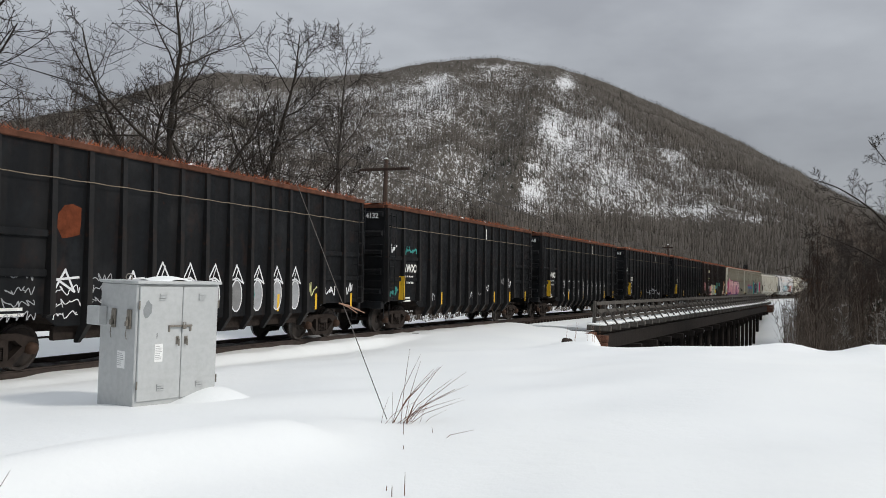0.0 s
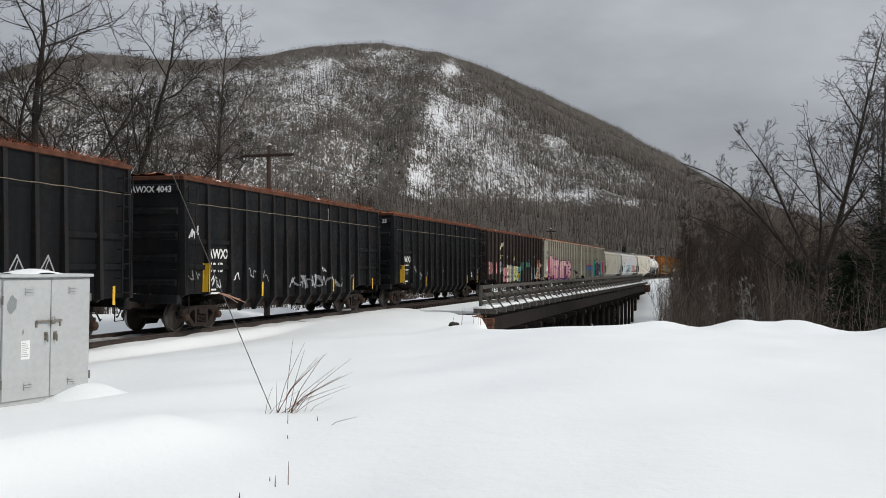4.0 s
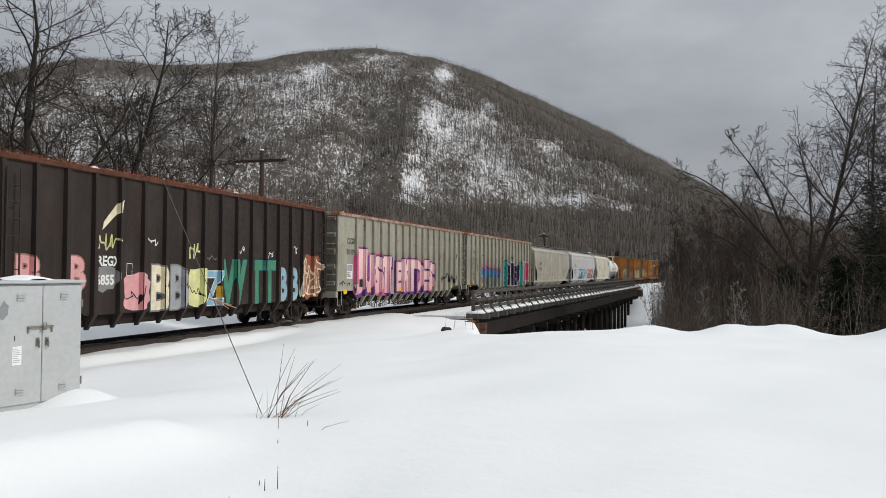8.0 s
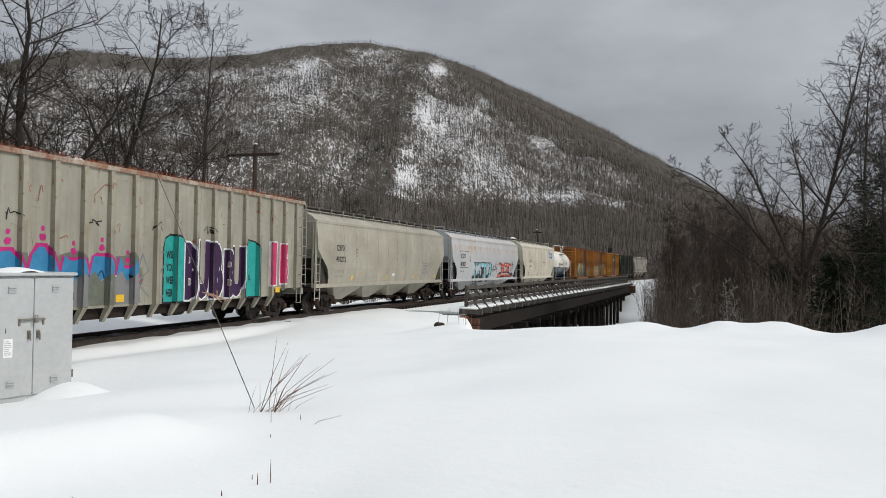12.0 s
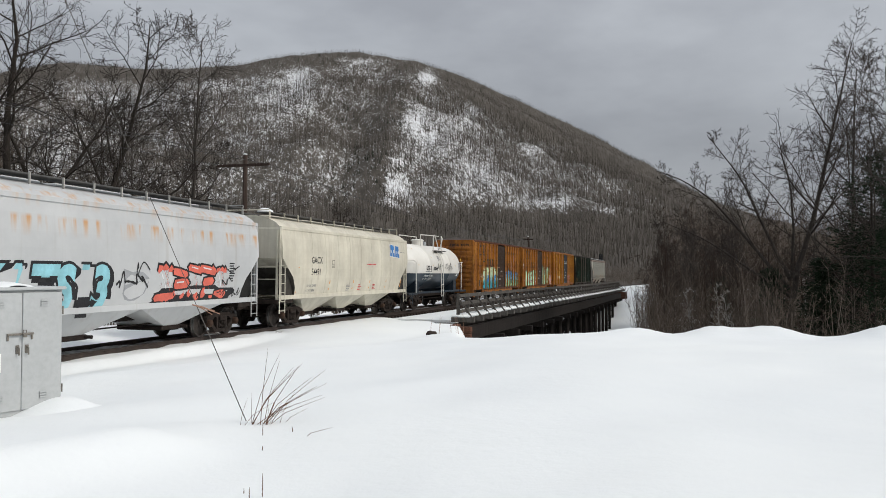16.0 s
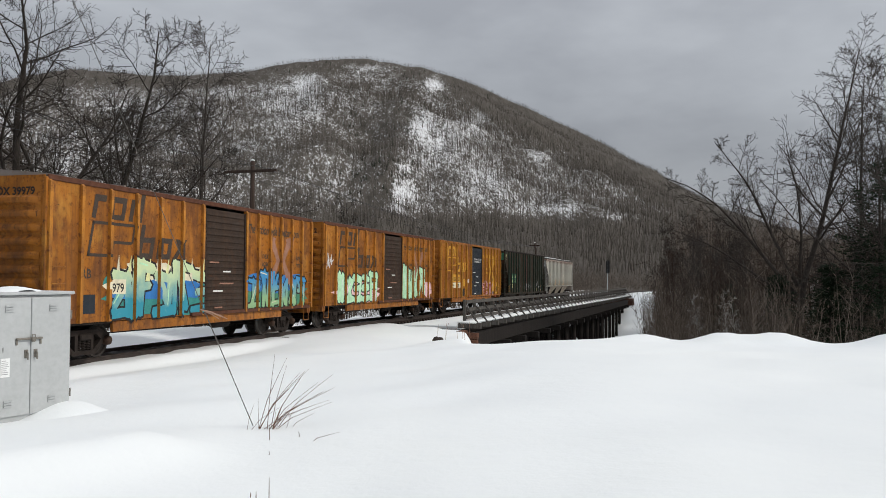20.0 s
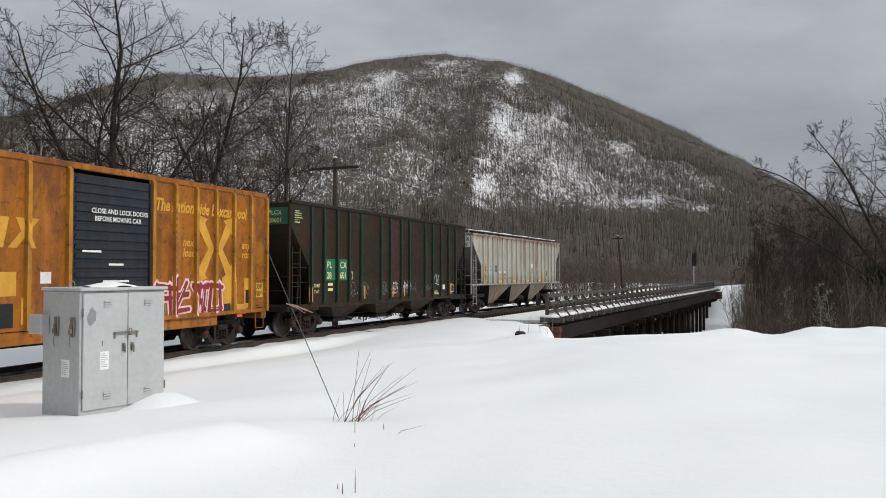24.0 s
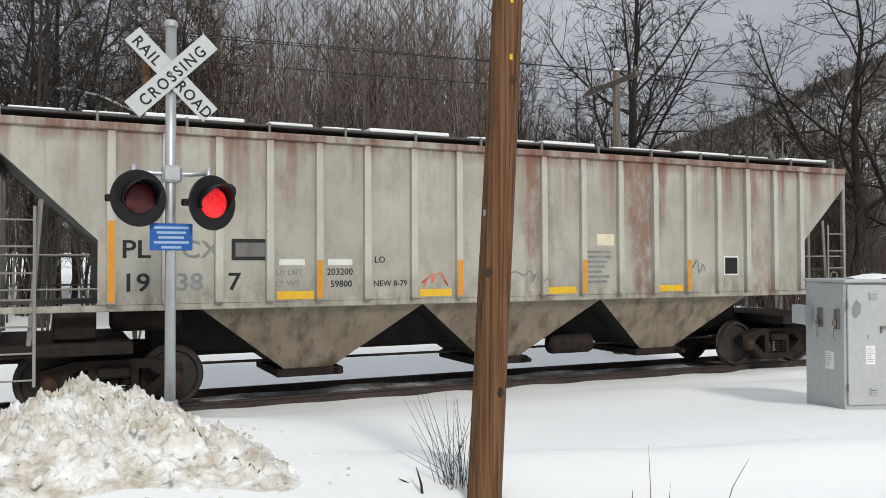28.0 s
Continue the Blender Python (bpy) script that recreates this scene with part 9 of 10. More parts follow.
# ---------------------------------------------------------------- ploughed snow heap
def build_heap():
    rnd = np.random.default_rng(8)
    nu, nv = 190, 110
    U, Vv = np.meshgrid(np.linspace(0, 2 * math.pi, nu), np.linspace(0.0, 1.0, nv), indexing="ij")
    R = 1.0 + 0.16 * np.sin(3 * U + 0.5) + 0.10 * np.sin(5 * U + 2)
    lx, ly = 2.0 * R * np.cos(U) * Vv, 1.35 * R * np.sin(U) * Vv
    c, s = math.cos(0.42), math.sin(0.42)
    X, Y = -7.75 + lx * c - ly * s, 2.75 + lx * s + ly * c
    lump = 0.5 * swell(X * 4, Y * 4, 3.0) + 0.35 * swell(X * 9, Y * 9, 2.2) + 0.25 * swell(X * 21, Y * 21, 2.0)
    Z = ground_z(X, Y) - 0.06 + 0.66 * np.clip(1 - Vv, 0, 1) ** 1.05 * (1 + 0.25 * lump) + 0.06 * lump * (1 - Vv ** 6) + 0.022 * swell(X * 47, Y * 47, 2.0) * (1 - Vv ** 6) + rnd.normal(0, 0.012, X.shape) * (1 - Vv ** 4)
    me = arrays_mesh("snow_heap", np.stack([X, Y, Z], -1).reshape(-1, 3), grid_faces(nu, nv), M["dirty_snow"], False)
    heap = tagged(new("snow_heap", me), "lumpy heap of ploughed snow stained with road dirt", "snow heap")
    # loose clods
    bm = bmesh.new()
    r = random.Random(6)
    for k in range(170):
        a = r.uniform(0, 2 * math.pi)
        q = r.uniform(0.2, 1.28)
        px, py = 2.0 * q * math.cos(a), 1.35 * q * math.sin(a)
        x, y = -7.75 + px * c - py * s, 2.75 + px * s + py * c
        hh = 0.62 * max(0, 1 - min(q, 1))
        z = float(ground_z(np.array([x]), np.array([y]))[0]) + hh
        size = r.uniform(0.012, 0.05) * (1.0 if q < 1.05 else 0.55)
        n0 = len(bm.verts)
        bmesh.ops.create_icosphere(bm, subdivisions=1, radius=size, matrix=Matrix.Translation((x, y, z)) @ Euler((r.uniform(0, 3), r.uniform(0, 3), 0)).to_matrix().to_4x4() @ Matrix.Diagonal((1, r.uniform(0.6, 1), r.uniform(0.5, 0.9), 1)))
        bm.verts.ensure_lookup_table()
        for v in bm.verts[n0:]:
            v.co += Vector((r.uniform(-1, 1), r.uniform(-1, 1), r.uniform(-1, 1))) * size * 0.3
    cl = part("snow_clods", bm, M["dirty_snow"], heap)
    cl["kind"] = "stuff"


build_heap()


# ---------------------------------------------------------------- poles and wires
def build_near_pole():
    foot = Vector((-4.632, 4.503, -0.3))
    lean = Vector((0.0392, 0.0311, 1.0)).normalized()
    pole = thing("utility_pole", Matrix.Translation(foot), "brown wooden utility pole with knots and dark splits", "utility pole")
    bm = bmesh.new()
    n, sides = 48, 28
    rings = []
    for i in range(n + 1):
        h = 12.8 * i / n
        p = lean * h
        r = 0.134 - 0.0035 * h
        ring = []
        for k in range(sides):
            a = 2 * math.pi * k / sides
            rr = r * (1 + 0.012 * math.sin(5 * a + h * 0.7) + 0.010 * math.sin(11 * a + 1.3 * math.sin(h)) - (0.05 if k in (6, 17) and int(h * 1.3) % 3 else 0.0))
            ring.append(bm.verts.new((p.x + rr * math.cos(a), p.y + rr * math.sin(a), p.z)))
        rings.append(ring)
    skin(bm, rings, True)
    part("shaft", bm, M["pole_wood"], pole, smooth=True)
    to_eye = Vector((4.62, -4.509, 0)).normalized()
    r = random.Random(2)
    for h, a in ((3.95, 0.25), (5.0, 0.35), (5.35, -0.3), (2.5, -0.2), (1.6, 0.3), (6.3, 0.0)):
        d = Matrix.Rotation(a * 2.2, 3, "Z") @ to_eye
        rad = 0.134 - 0.0035 * h
        bm = bmesh.new()
        lathe(bm, [(0.03, -0.006), (0.026, 0.006), (0.012, 0.009), (0.002, 0.004)], "z", 10, Matrix.Translation(lean * h + d * rad) @ d.to_track_quat("Z", "Y").to_matrix().to_4x4() @ Matrix.Diagonal((1, 1.4, 1, 1)))
        part("knot", bm, M["dark_pole"], pole)
    for h, a in ((4.55, 0.1), (4.12, 0.15), (2.95, -0.45)):
        d = Matrix.Rotation(a * 2.2, 3, "Z") @ to_eye
        rad = 0.134 - 0.0035 * h
        bm = bmesh.new()
        chamfer_box(bm, -0.012, 0.012, -0.022, 0.022, -0.004, 0.006, 0.003)
        bm.transform(Matrix.Translation(lean * h + d * rad) @ d.to_track_quat("Z", "Y").to_matrix().to_4x4())
        part("pole_tag", bm, M["yellow_tape"] if h > 3 else M["galvanised"], pole)
    # guy wire from near the top to the anchor beside the brush
    anchor = Vector((-0.907, 11.026, 0.315)) - foot
    top = lean * 10.7
    bm = bmesh.new()
    tube(bm, [top, top.lerp(anchor, 0.5), top.lerp(anchor, 1.02)], 0.0045, 6)
    part("guy_wire", bm, M["guy_steel"], pole)
    low = anchor.lerp(top, 0.035)
    bm = bmesh.new()
    tube(bm, [anchor.lerp(top, -0.02), anchor.lerp(top, 0.085), anchor.lerp(top, 0.15)], 0.0065, 6)
    part("guy_grip", bm, M["guy_steel"], pole)
    # splintered strip of wood caught on the wire
    p = anchor.lerp(top, 0.152)
    sp = thing("wood_splinter", Matrix.Translation(foot + p), "split strip of pale orange wood caught on the wire", "wood splinter")
    bm = bmesh.new()
    for k, (dx, dz, w) in enumerate(((0.26, -0.085, 0.011), (0.20, -0.045, 0.007), (0.17, -0.09, 0.006))):
        tube(bm, [(-0.06, -0.02, 0.03), (0.06, -0.02, 0.0 - 0.01 * k), (dx * 0.6, -0.02, dz * 0.5), (dx, -0.02, dz)], [w * 0.7, w, w * 0.8, 0.004], 5)
    bm.transform(Matrix.Rotation(0.25, 4, "Z"))
    part("strip", bm, M["splinter"], sp)


def line_pole(x, y, z0, h, mat, label, arm=3.0, arm_z=0.35, turn=0.0, lean=(0, 0), r0=0.16):
    p = thing("telegraph_pole", Matrix.Translation((x, y, z0)), label, "telegraph pole", "poles along the line")
    bm = bmesh.new()
    tube(bm, [(0, 0, -0.4), (lean[0] * 0.5, lean[1] * 0.5, h * 0.5), (lean[0], lean[1], h)], [r0, r0 * 0.85, r0 * 0.68], 12)
    part("shaft", bm, mat, p, smooth=True)
    if arm:
        d = Vector((math.cos(turn), math.sin(turn), 0))
        c = Vector((lean[0], lean[1], h - arm_z))
        bm = bmesh.new()
        chamfer_box(bm, -arm / 2, arm / 2, -0.24, -0.13, -0.07, 0.07, 0.01)
        bm.transform(Matrix.Translation(c) @ Matrix.Rotation(turn, 4, "Z"))
        part("crossarm", bm, mat, p)
        for k in (-0.46, -0.3, 0.3, 0.46):
            q = c + d * arm * k + Matrix.Rotation(turn, 3, "Z") @ Vector((0, -0.18, 0.07))
            bm = bmesh.new()
            lathe(bm, [(0.018, 0), (0.018, 0.07), (0.045, 0.08), (0.03, 0.11), (0.045, 0.13), (0.03, 0.17), (0.005, 0.18)], "z", 10, Matrix.Translation(q))
            part("insulator", bm, M["hardware"], p)
        bm = bmesh.new()
        for sg in (-1, 1):
            tube(bm, [c + d * arm * 0.22 * sg + Vector((0, 0, -0.06)), c + Vector((0, 0, -0.62))], 0.018, 5)
        part("arm_brace", bm, M["hardware"], p)
    bm = bmesh.new()
    lathe(bm, [(r0 * 0.7, 0), (r0 * 0.55, 0.06), (0.01, 0.09)], "z", 10, Matrix.Translation((lean[0], lean[1], h)))
    part("snow_tip", bm, M["snow"], p, smooth=True)
    return p


def wire(name, a, b, sag, r, parent_label, seg=14):
    bm = bmesh.new()
    a, b = Vector(a), Vector(b)
    tube(bm, [a.lerp(b, k / seg) - Vector((0, 0, 4 * sag * (k / seg) * (1 - k / seg))) for k in range(seg + 1)], r, 5)
    tagged(new(name, mesh_from(name, bm, M["cable"], smooth=True)), parent_label, "overhead wire", "wires along the line")


build_near_pole()
LINE = math.atan2(21.7, 10.7) - math.pi / 2
line_pole(-3.8, 42.8, -0.5, 8.6, M["dark_pole"], "dark wooden telegraph pole with one crossarm", 3.0, 0.55, LINE + 0.0)
line_pole(-14.5, 21.1, -0.4, 8.5, M["grey_pole"], "weathered grey telegraph pole with one crossarm", 3.0, 0.42, LINE)
line_pole(24.6, 93.6, -0.8, 7.0, M["dark_pole"], "leaning dark pole beside the bridge", 1.2, 0.3, LINE, (-0.55, 0.2), 0.15)
line_pole(-35.0, 15.5, -0.3, 11.9, M["pole_wood"], "brown wooden pole behind the crossing", 0, 0, 0, (0.2, 0), 0.2)
far = Vector((-32.0, -14.5, 0))
d = Vector((math.cos(LINE), math.sin(LINE), 0))
for off, z, sag in ((-1.35, 7.75, 0.25), (1.35, 7.75, 0.3), (-0.2, 8.15, 0.2)):
    pa, pb = Vector((-3.8, 42.8, z - 0.15)) + d * off, Vector((-14.5, 21.1, z)) + d * off
    wire("overhead_wire", far + d * off + Vector((0, 0, z + 0.9)), pb, sag, 0.012, "thin dark wire strung beside the railway")
    wire("overhead_wire", pb, pa, sag, 0.012, "thin dark wire strung beside the railway")
    wire("overhead_wire", pa, Vector((24.1, 93.8, 5.8)) + d * off * 0.4, sag * 3, 0.012, "thin dark wire strung beside the railway")
wire("overhead_wire", (-34.9, 15.5, 10.6), (-1.0, 9.0, 14.6), 0.3, 0.014, "thin dark wire over the crossing")


def build_street_lamp():
    m = Matrix.Translation((-35.0, 15.5, 0))
    lamp = thing("street_lamp", m, "grey street lamp arm behind the crossing", "street lamp")
    bm = bmesh.new()
    tube(bm, [(0.0, -0.1, 8.75), (-0.33, -0.84, 9.1), (-0.63, -1.57, 9.46), (-1.0, -2.5, 9.62)], 0.05, 8)
    part("arm", bm, M["aluminium"], lamp, smooth=True)
    bm = bmesh.new()
    lathe(bm, [(0.04, -0.42), (0.13, -0.3), (0.17, 0.0), (0.12, 0.3), (0.02, 0.36)], "x", 14, Matrix.Translation((-1.13, -2.82, 9.66)) @ Matrix.Rotation(1.19, 4, "Z") @ Matrix.Diagonal((1, 1, 0.55, 1)))
    part("lamp_head", bm, M["aluminium"], lamp, smooth=True)


def build_block_signal():
    x, y, z, th = on_track(152, -4.2)
    s = thing("block_signal", Matrix.Translation((float(x), float(y), float(z) - 0.3)), "dark railway block signal on a thin mast", "railway signal")
    bm = bmesh.new()
    tube(bm, [(0, 0, -0.5), (0, 0, 6.4)], 0.09, 10)
    part("mast", bm, M["galvanised"], s)
    bm = bmesh.new()
    chamfer_box(bm, -0.4, 0.4, -0.25, -0.12, 4.0, 6.6, 0.1)
    part("signal_head", bm, M["signal_black"], s)
    for z in (4.5, 5.3, 6.1):
        bm = bmesh.new()
        lathe(bm, [(0.24, -0.55), (0.26, -0.25), (0.2, -0.25)], "y", 14, Matrix.Translation((0, 0, z)))
        part("hood", bm, M["signal_black"], s)


build_street_lamp()
build_block_signal()


# ---------------------------------------------------------------- dry stems in the snow
def stems(name, x, y, specs, mat, label, category):
    z = float(ground_z(np.array([x]), np.array([y]))[0])
    t = thing(name, Matrix.Translation((x, y, z)), label, category)
    for dx, dy, h, lx, ly, r in specs:
        bm = bmesh.new()
        tube(bm, [(dx, dy, -0.08), (dx + lx * 0.35, dy + ly * 0.35, h * 0.42), (dx + lx * 0.72, dy + ly * 0.72, h * 0.76), (dx + lx, dy + ly, h)], [r, r * 0.85, r * 0.6, r * 0.25], 5)
        part("stem", bm, mat, t)
    return t


def build_brush():
    r = random.Random(12)
    sp = []
    for k in range(15):
        u = k / 14
        a = radians(6 + 66 * u ** 0.75 + r.uniform(-5, 5))
        size = r.uniform(0.7, 1.12)
        sp.append((r.uniform(-0.10, 0.14), r.uniform(-0.06, 0.06), size * math.cos(a), size * math.sin(a), r.uniform(-0.15, 0.25), 0.0045))
    for k in range(9):
        sp.append((r.uniform(-0.2, 0.35), r.uniform(-0.1, 0.1), r.uniform(0.12, 0.42), r.uniform(-0.1, 0.5), r.uniform(-0.15, 0.15), 0.003))
    t = stems("dry_bush", -0.77, 10.75, sp, M["stem"], "low spray of dry reddish stems in the snow", "dry bush")
    for x, y, s2 in ((-0.46, 7.47, [(0, 0, 0.21, 0.0, 0.0, 0.0045), (-0.11, -0.03, 0.10, 0.0, 0, 0.005), (-0.17, 0.13, 0.05, 0.0, 0, 0.005)]),
                     (-0.58, 9.24, [(0, 0, 0.045, 0.0, 0, 0.005)]), (-0.84, 7.13, [(0, 0, 0.05, 0.0, 0, 0.006)]),
                     (-0.63, 10.02, [(0, 0, 0.17, 0.0, 0, 0.0045)]), (-0.28, 10.06, [(0, 0, 0.07, -0.01, 0, 0.005)]),
                     (-0.21, 9.74, [(0, 0, 0.11, 0.41, 0.0, 0.0035)]),
                     (-1.77, 6.51, [(0, 0, 0.14, -0.09, 0, 0.0025), (0.01, 0, 0.10, 0.05, 0, 0.0025), (0, 0.02, 0.13, -0.03, 0, 0.0025), (0.01, 0, 0.07, -0.08, 0, 0.002)]),
                     (-3.57, 5.20, [(0, 0, 0.50, -0.02, 0.0, 0.0035), (0.12, 0.03, 0.25, 0.02, 0.0, 0.003), (-0.16, 0.0, 0.15, 0.0, 0.0, 0.0045)]),
                     (-3.28, 5.72, [(0, 0, 0.40, 0.17, 0.08, 0.004)])):
        stems("dry_stalk", x, y, s2, M["stem"], "thin dry stalks standing in the snow", "dry stalk")
    # bare shrub beside the near pole
    sp = [(r.uniform(-0.12, 0.12), r.uniform(-0.1, 0.1), r.uniform(0.25, 0.9), r.uniform(-0.45, 0.3), r.uniform(-0.35, 0.2), 0.0027) for _ in range(40)]
    stems("bare_shrub", -4.95, 4.58, sp, M["bark_grey"], "bare twiggy shrub beside the wooden pole", "shrub")
    stems("broken_branch", -4.98, 4.25, [(0, 0, 0.16, -0.22, 0.12, 0.012), (-0.22, 0.12, 0.05, -0.16, -0.05, 0.010)], M["bark_dark"], "broken dark branch poking out of snow", "branch")
    stems("dry_weeds", 4.95, 31.9, [(r.uniform(-0.7, 0.7), r.uniform(-0.3, 0.3), r.uniform(0.3, 0.95), r.uniform(-0.15, 0.15), 0, 0.006) for _ in range(8)], M["splinter"], "thin dry weeds beside the bridge end", "weeds")
    bm = bmesh.new()
    lathe(bm, [(0.17, -0.1), (0.19, 0.04), (0.12, 0.11), (0.04, 0.13)], "z", 9, Matrix.Translation((4.3, 31.6, float(ground_z(np.array([4.3]), np.array([31.6]))[0]))) @ Matrix.Diagonal((1.2, 0.8, 1, 1)))
    for v in bm.verts:
        v.co += Vector((r.uniform(-1, 1), r.uniform(-1, 1), r.uniform(-1, 1))) * 0.03
    st = thing("stone", None, "small dark stone showing through the snow", "stone")
    part("rock", bm, M["tie_wood"], st)


build_brush()


# ---------------------------------------------------------------- bare trees
def bars(P, R, sides):
    """Tapered round bars along many lines at once: places (n, k, 3) and radii (n, k)."""
    n, k = R.shape
    T = np.empty_like(P)
    T[:, 1:-1] = P[:, 2:] - P[:, :-2]
    T[:, 0], T[:, -1] = P[:, 1] - P[:, 0], P[:, -1] - P[:, -2]
    T /= np.linalg.norm(T, axis=2, keepdims=True) + 1e-9
    U = np.cross(T, np.array((0.31, 0.95, 0.05)))
    U /= np.linalg.norm(U, axis=2, keepdims=True) + 1e-9
    W = np.cross(T, U)
    a = 2 * math.pi * np.arange(sides) / sides
    ring = U[:, :, None] * np.cos(a)[:, None] + W[:, :, None] * np.sin(a)[:, None]
    V = (P[:, :, None] + ring * R[:, :, None, None]).reshape(-1, 3)
    i = (np.arange(n)[:, None, None] * k + np.arange(k - 1)[None, :, None]) * sides
    j = np.arange(sides)[None, None, :]
    q = (j + 1) % sides
    F = np.stack(np.broadcast_arrays(i + j, i + q, i + sides + q, i + sides + j), -1).reshape(-1, 4)
    return V, F


def join_bars(groups):
    V, F, n = [], [], 0
    for P, R, sides in groups:
        v, f = bars(P, R, sides)
        V.append(v)
        F.append(f + n)
        n += len(v)
    return np.concatenate(V), np.concatenate(F)


def sprout(rnd, P, R, per, lo, hi, reach, angle, rise, crook, steps, shrink, thin, end=0.3):
    """Side branches of the lines P: per of them on each, between the shares lo and hi of its length."""
    n, k, _ = P.shape
    t = lo + (hi - lo) * (np.arange(per)[None, :] + rnd.uniform(0, 0.95, (n, per))) / per
    x = np.clip(t * (k - 1), 0, k - 1.001)
    i = x.astype(int)
    row = np.arange(n)[:, None]
    f = (x - i)[..., None]
    start = P[row, i] * (1 - f) + P[row, i + 1] * f
    rad = (R[row, i] * (1 - f[..., 0]) + R[row, i + 1] * f[..., 0]) * thin
    tang = P[row, i + 1] - P[row, i]
    tang /= np.linalg.norm(tang, axis=2, keepdims=True) + 1e-9
    total = np.linalg.norm(np.diff(P, axis=1), axis=2).sum(1)[:, None]
    length = total * reach * (1.0 - shrink * t) * rnd.uniform(0.6, 1.3, t.shape)
    # turned away from the parent line, round it by the golden angle
    u = np.cross(tang, np.array((0.2, 0.1, 0.97)))
    u /= np.linalg.norm(u, axis=2, keepdims=True) + 1e-6
    w = np.cross(tang, u)
    turn = np.arange(per)[None, :] * 2.4 + rnd.uniform(0, 6.28, (n, 1)) + rnd.normal(0, 0.5, t.shape)
    an = np.radians(angle) * rnd.uniform(0.7, 1.3, t.shape)
    d = tang * np.cos(an)[..., None] + (u * np.cos(turn)[..., None] + w * np.sin(turn)[..., None]) * np.sin(an)[..., None]
    start, rad, length, d = start.reshape(-1, 3), np.maximum(rad.ravel(), 0.006), length.ravel(), d.reshape(-1, 3)
    Q = np.empty((len(start), steps + 1, 3))
    Q[:, 0] = start
    for s in range(steps):
        d = d + rnd.normal(0, crook, d.shape) + np.array((0, 0, rise))
        d /= np.linalg.norm(d, axis=1, keepdims=True)
        Q[:, s + 1] = Q[:, s] + d * (length / steps)[:, None]
    S = rad[:, None] * np.linspace(1, end, steps + 1)[None, :]
    return Q, np.maximum(S, 0.0045)


def spine(rnd, points, r0, r1, crook=0.05, steps=14):
    """A wandering line through a few given places, with radii that taper."""
    p = np.array(points, float)
    s = np.concatenate([[0], np.cumsum(np.linalg.norm(np.diff(p, axis=0), axis=1))])
    u = np.linspace(0, s[-1], steps + 1)
    P = np.stack([np.interp(u, s, p[:, k]) for k in range(3)], 1)
    soft = P.copy()
    soft[1:-1] = (P[:-2] + 2 * P[1:-1] + P[2:]) / 4
    drift = np.cumsum(rnd.normal(0, crook, soft.shape), 0) * (s[-1] / steps)
    drift -= np.linspace(0, 1, steps + 1)[:, None] * drift[-1]
    drift[:, 2] *= 0.3
    return (soft + drift)[None], np.linspace(r0, r1, steps + 1)[None]


_kinds = {}


def tree_kind(key, bark, seed, spines, limbs=13, first=0.3, reach=0.42, angle=52, rise=0.06, crook=0.14, subs=8, twigs=7, fine=4, shrink=0.72, twig_r=0.0105):
    """Trunk and crown meshes of one kind of tree: spines, limbs, branches, twigs and twiglets."""
    rnd = np.random.default_rng(seed)
    trunk, crown = [], []
    for pts, r0, r1, share in spines:
        P, R = spine(rnd, pts, r0, r1, crook * 0.35)
        trunk.append((P, R, 9))
        L, LR = sprout(rnd, P, R, max(3, int(limbs * share)), first if share == 1 else 0.25, 0.99, reach, angle, rise, crook, 8, shrink, 0.52)
        trunk.append((L, LR, 6))
        B, BR = sprout(rnd, L, LR, subs, 0.12, 1.0, 0.56, 52, rise * 0.5, crook * 1.1, 5, 0.5, 0.6)
        T, TR = sprout(rnd, np.concatenate([B, L[:, 3:]]) if L[:, 3:].shape[1] == B.shape[1] else B, np.concatenate([BR, LR[:, 3:]]) if L[:, 3:].shape[1] == B.shape[1] else BR, twigs, 0.12, 1.0, 0.48, 50, rise * 0.4, crook * 1.1, 3, 0.4, 0.65)
        TR = np.maximum(TR, twig_r)
        crown += [(B, np.maximum(BR, twig_r * 1.35), 4), (T, TR, 3)]
        if fine:
            G, GR = sprout(rnd, T, TR, fine, 0.2, 1.0, 0.55, 48, rise * 0.5, crook, 2, 0.3, 0.8)
            crown.append((G, np.maximum(GR * 0, twig_r * 0.8), 3))
    V, F = join_bars(trunk)
    W, G = join_bars(crown)
    _kinds[key] = (arrays_mesh("trunk", V, F, M[bark], True), arrays_mesh("crown", W, G, M[bark], True))


def plant(key, x, y, scale=1.0, turn=0.0, label="", z=None, group="bare trees", sx=1.0):
    tr, cr = _kinds[key]
    z = float(ground_z(np.array([x]), np.array([y]))[0]) if z is None else z
    t = thing("tree", Matrix.Translation((x, y, z)) @ Matrix.Rotation(turn, 4, "Z") @ Matrix.Diagonal((scale * sx, scale * sx, scale, 1)), label, "tree", group)
    put("trunk", tr, t)
    put("crown", cr, t)
    return t


def polar(az, r):
    return r * math.sin(radians(az)), r * math.cos(radians(az))


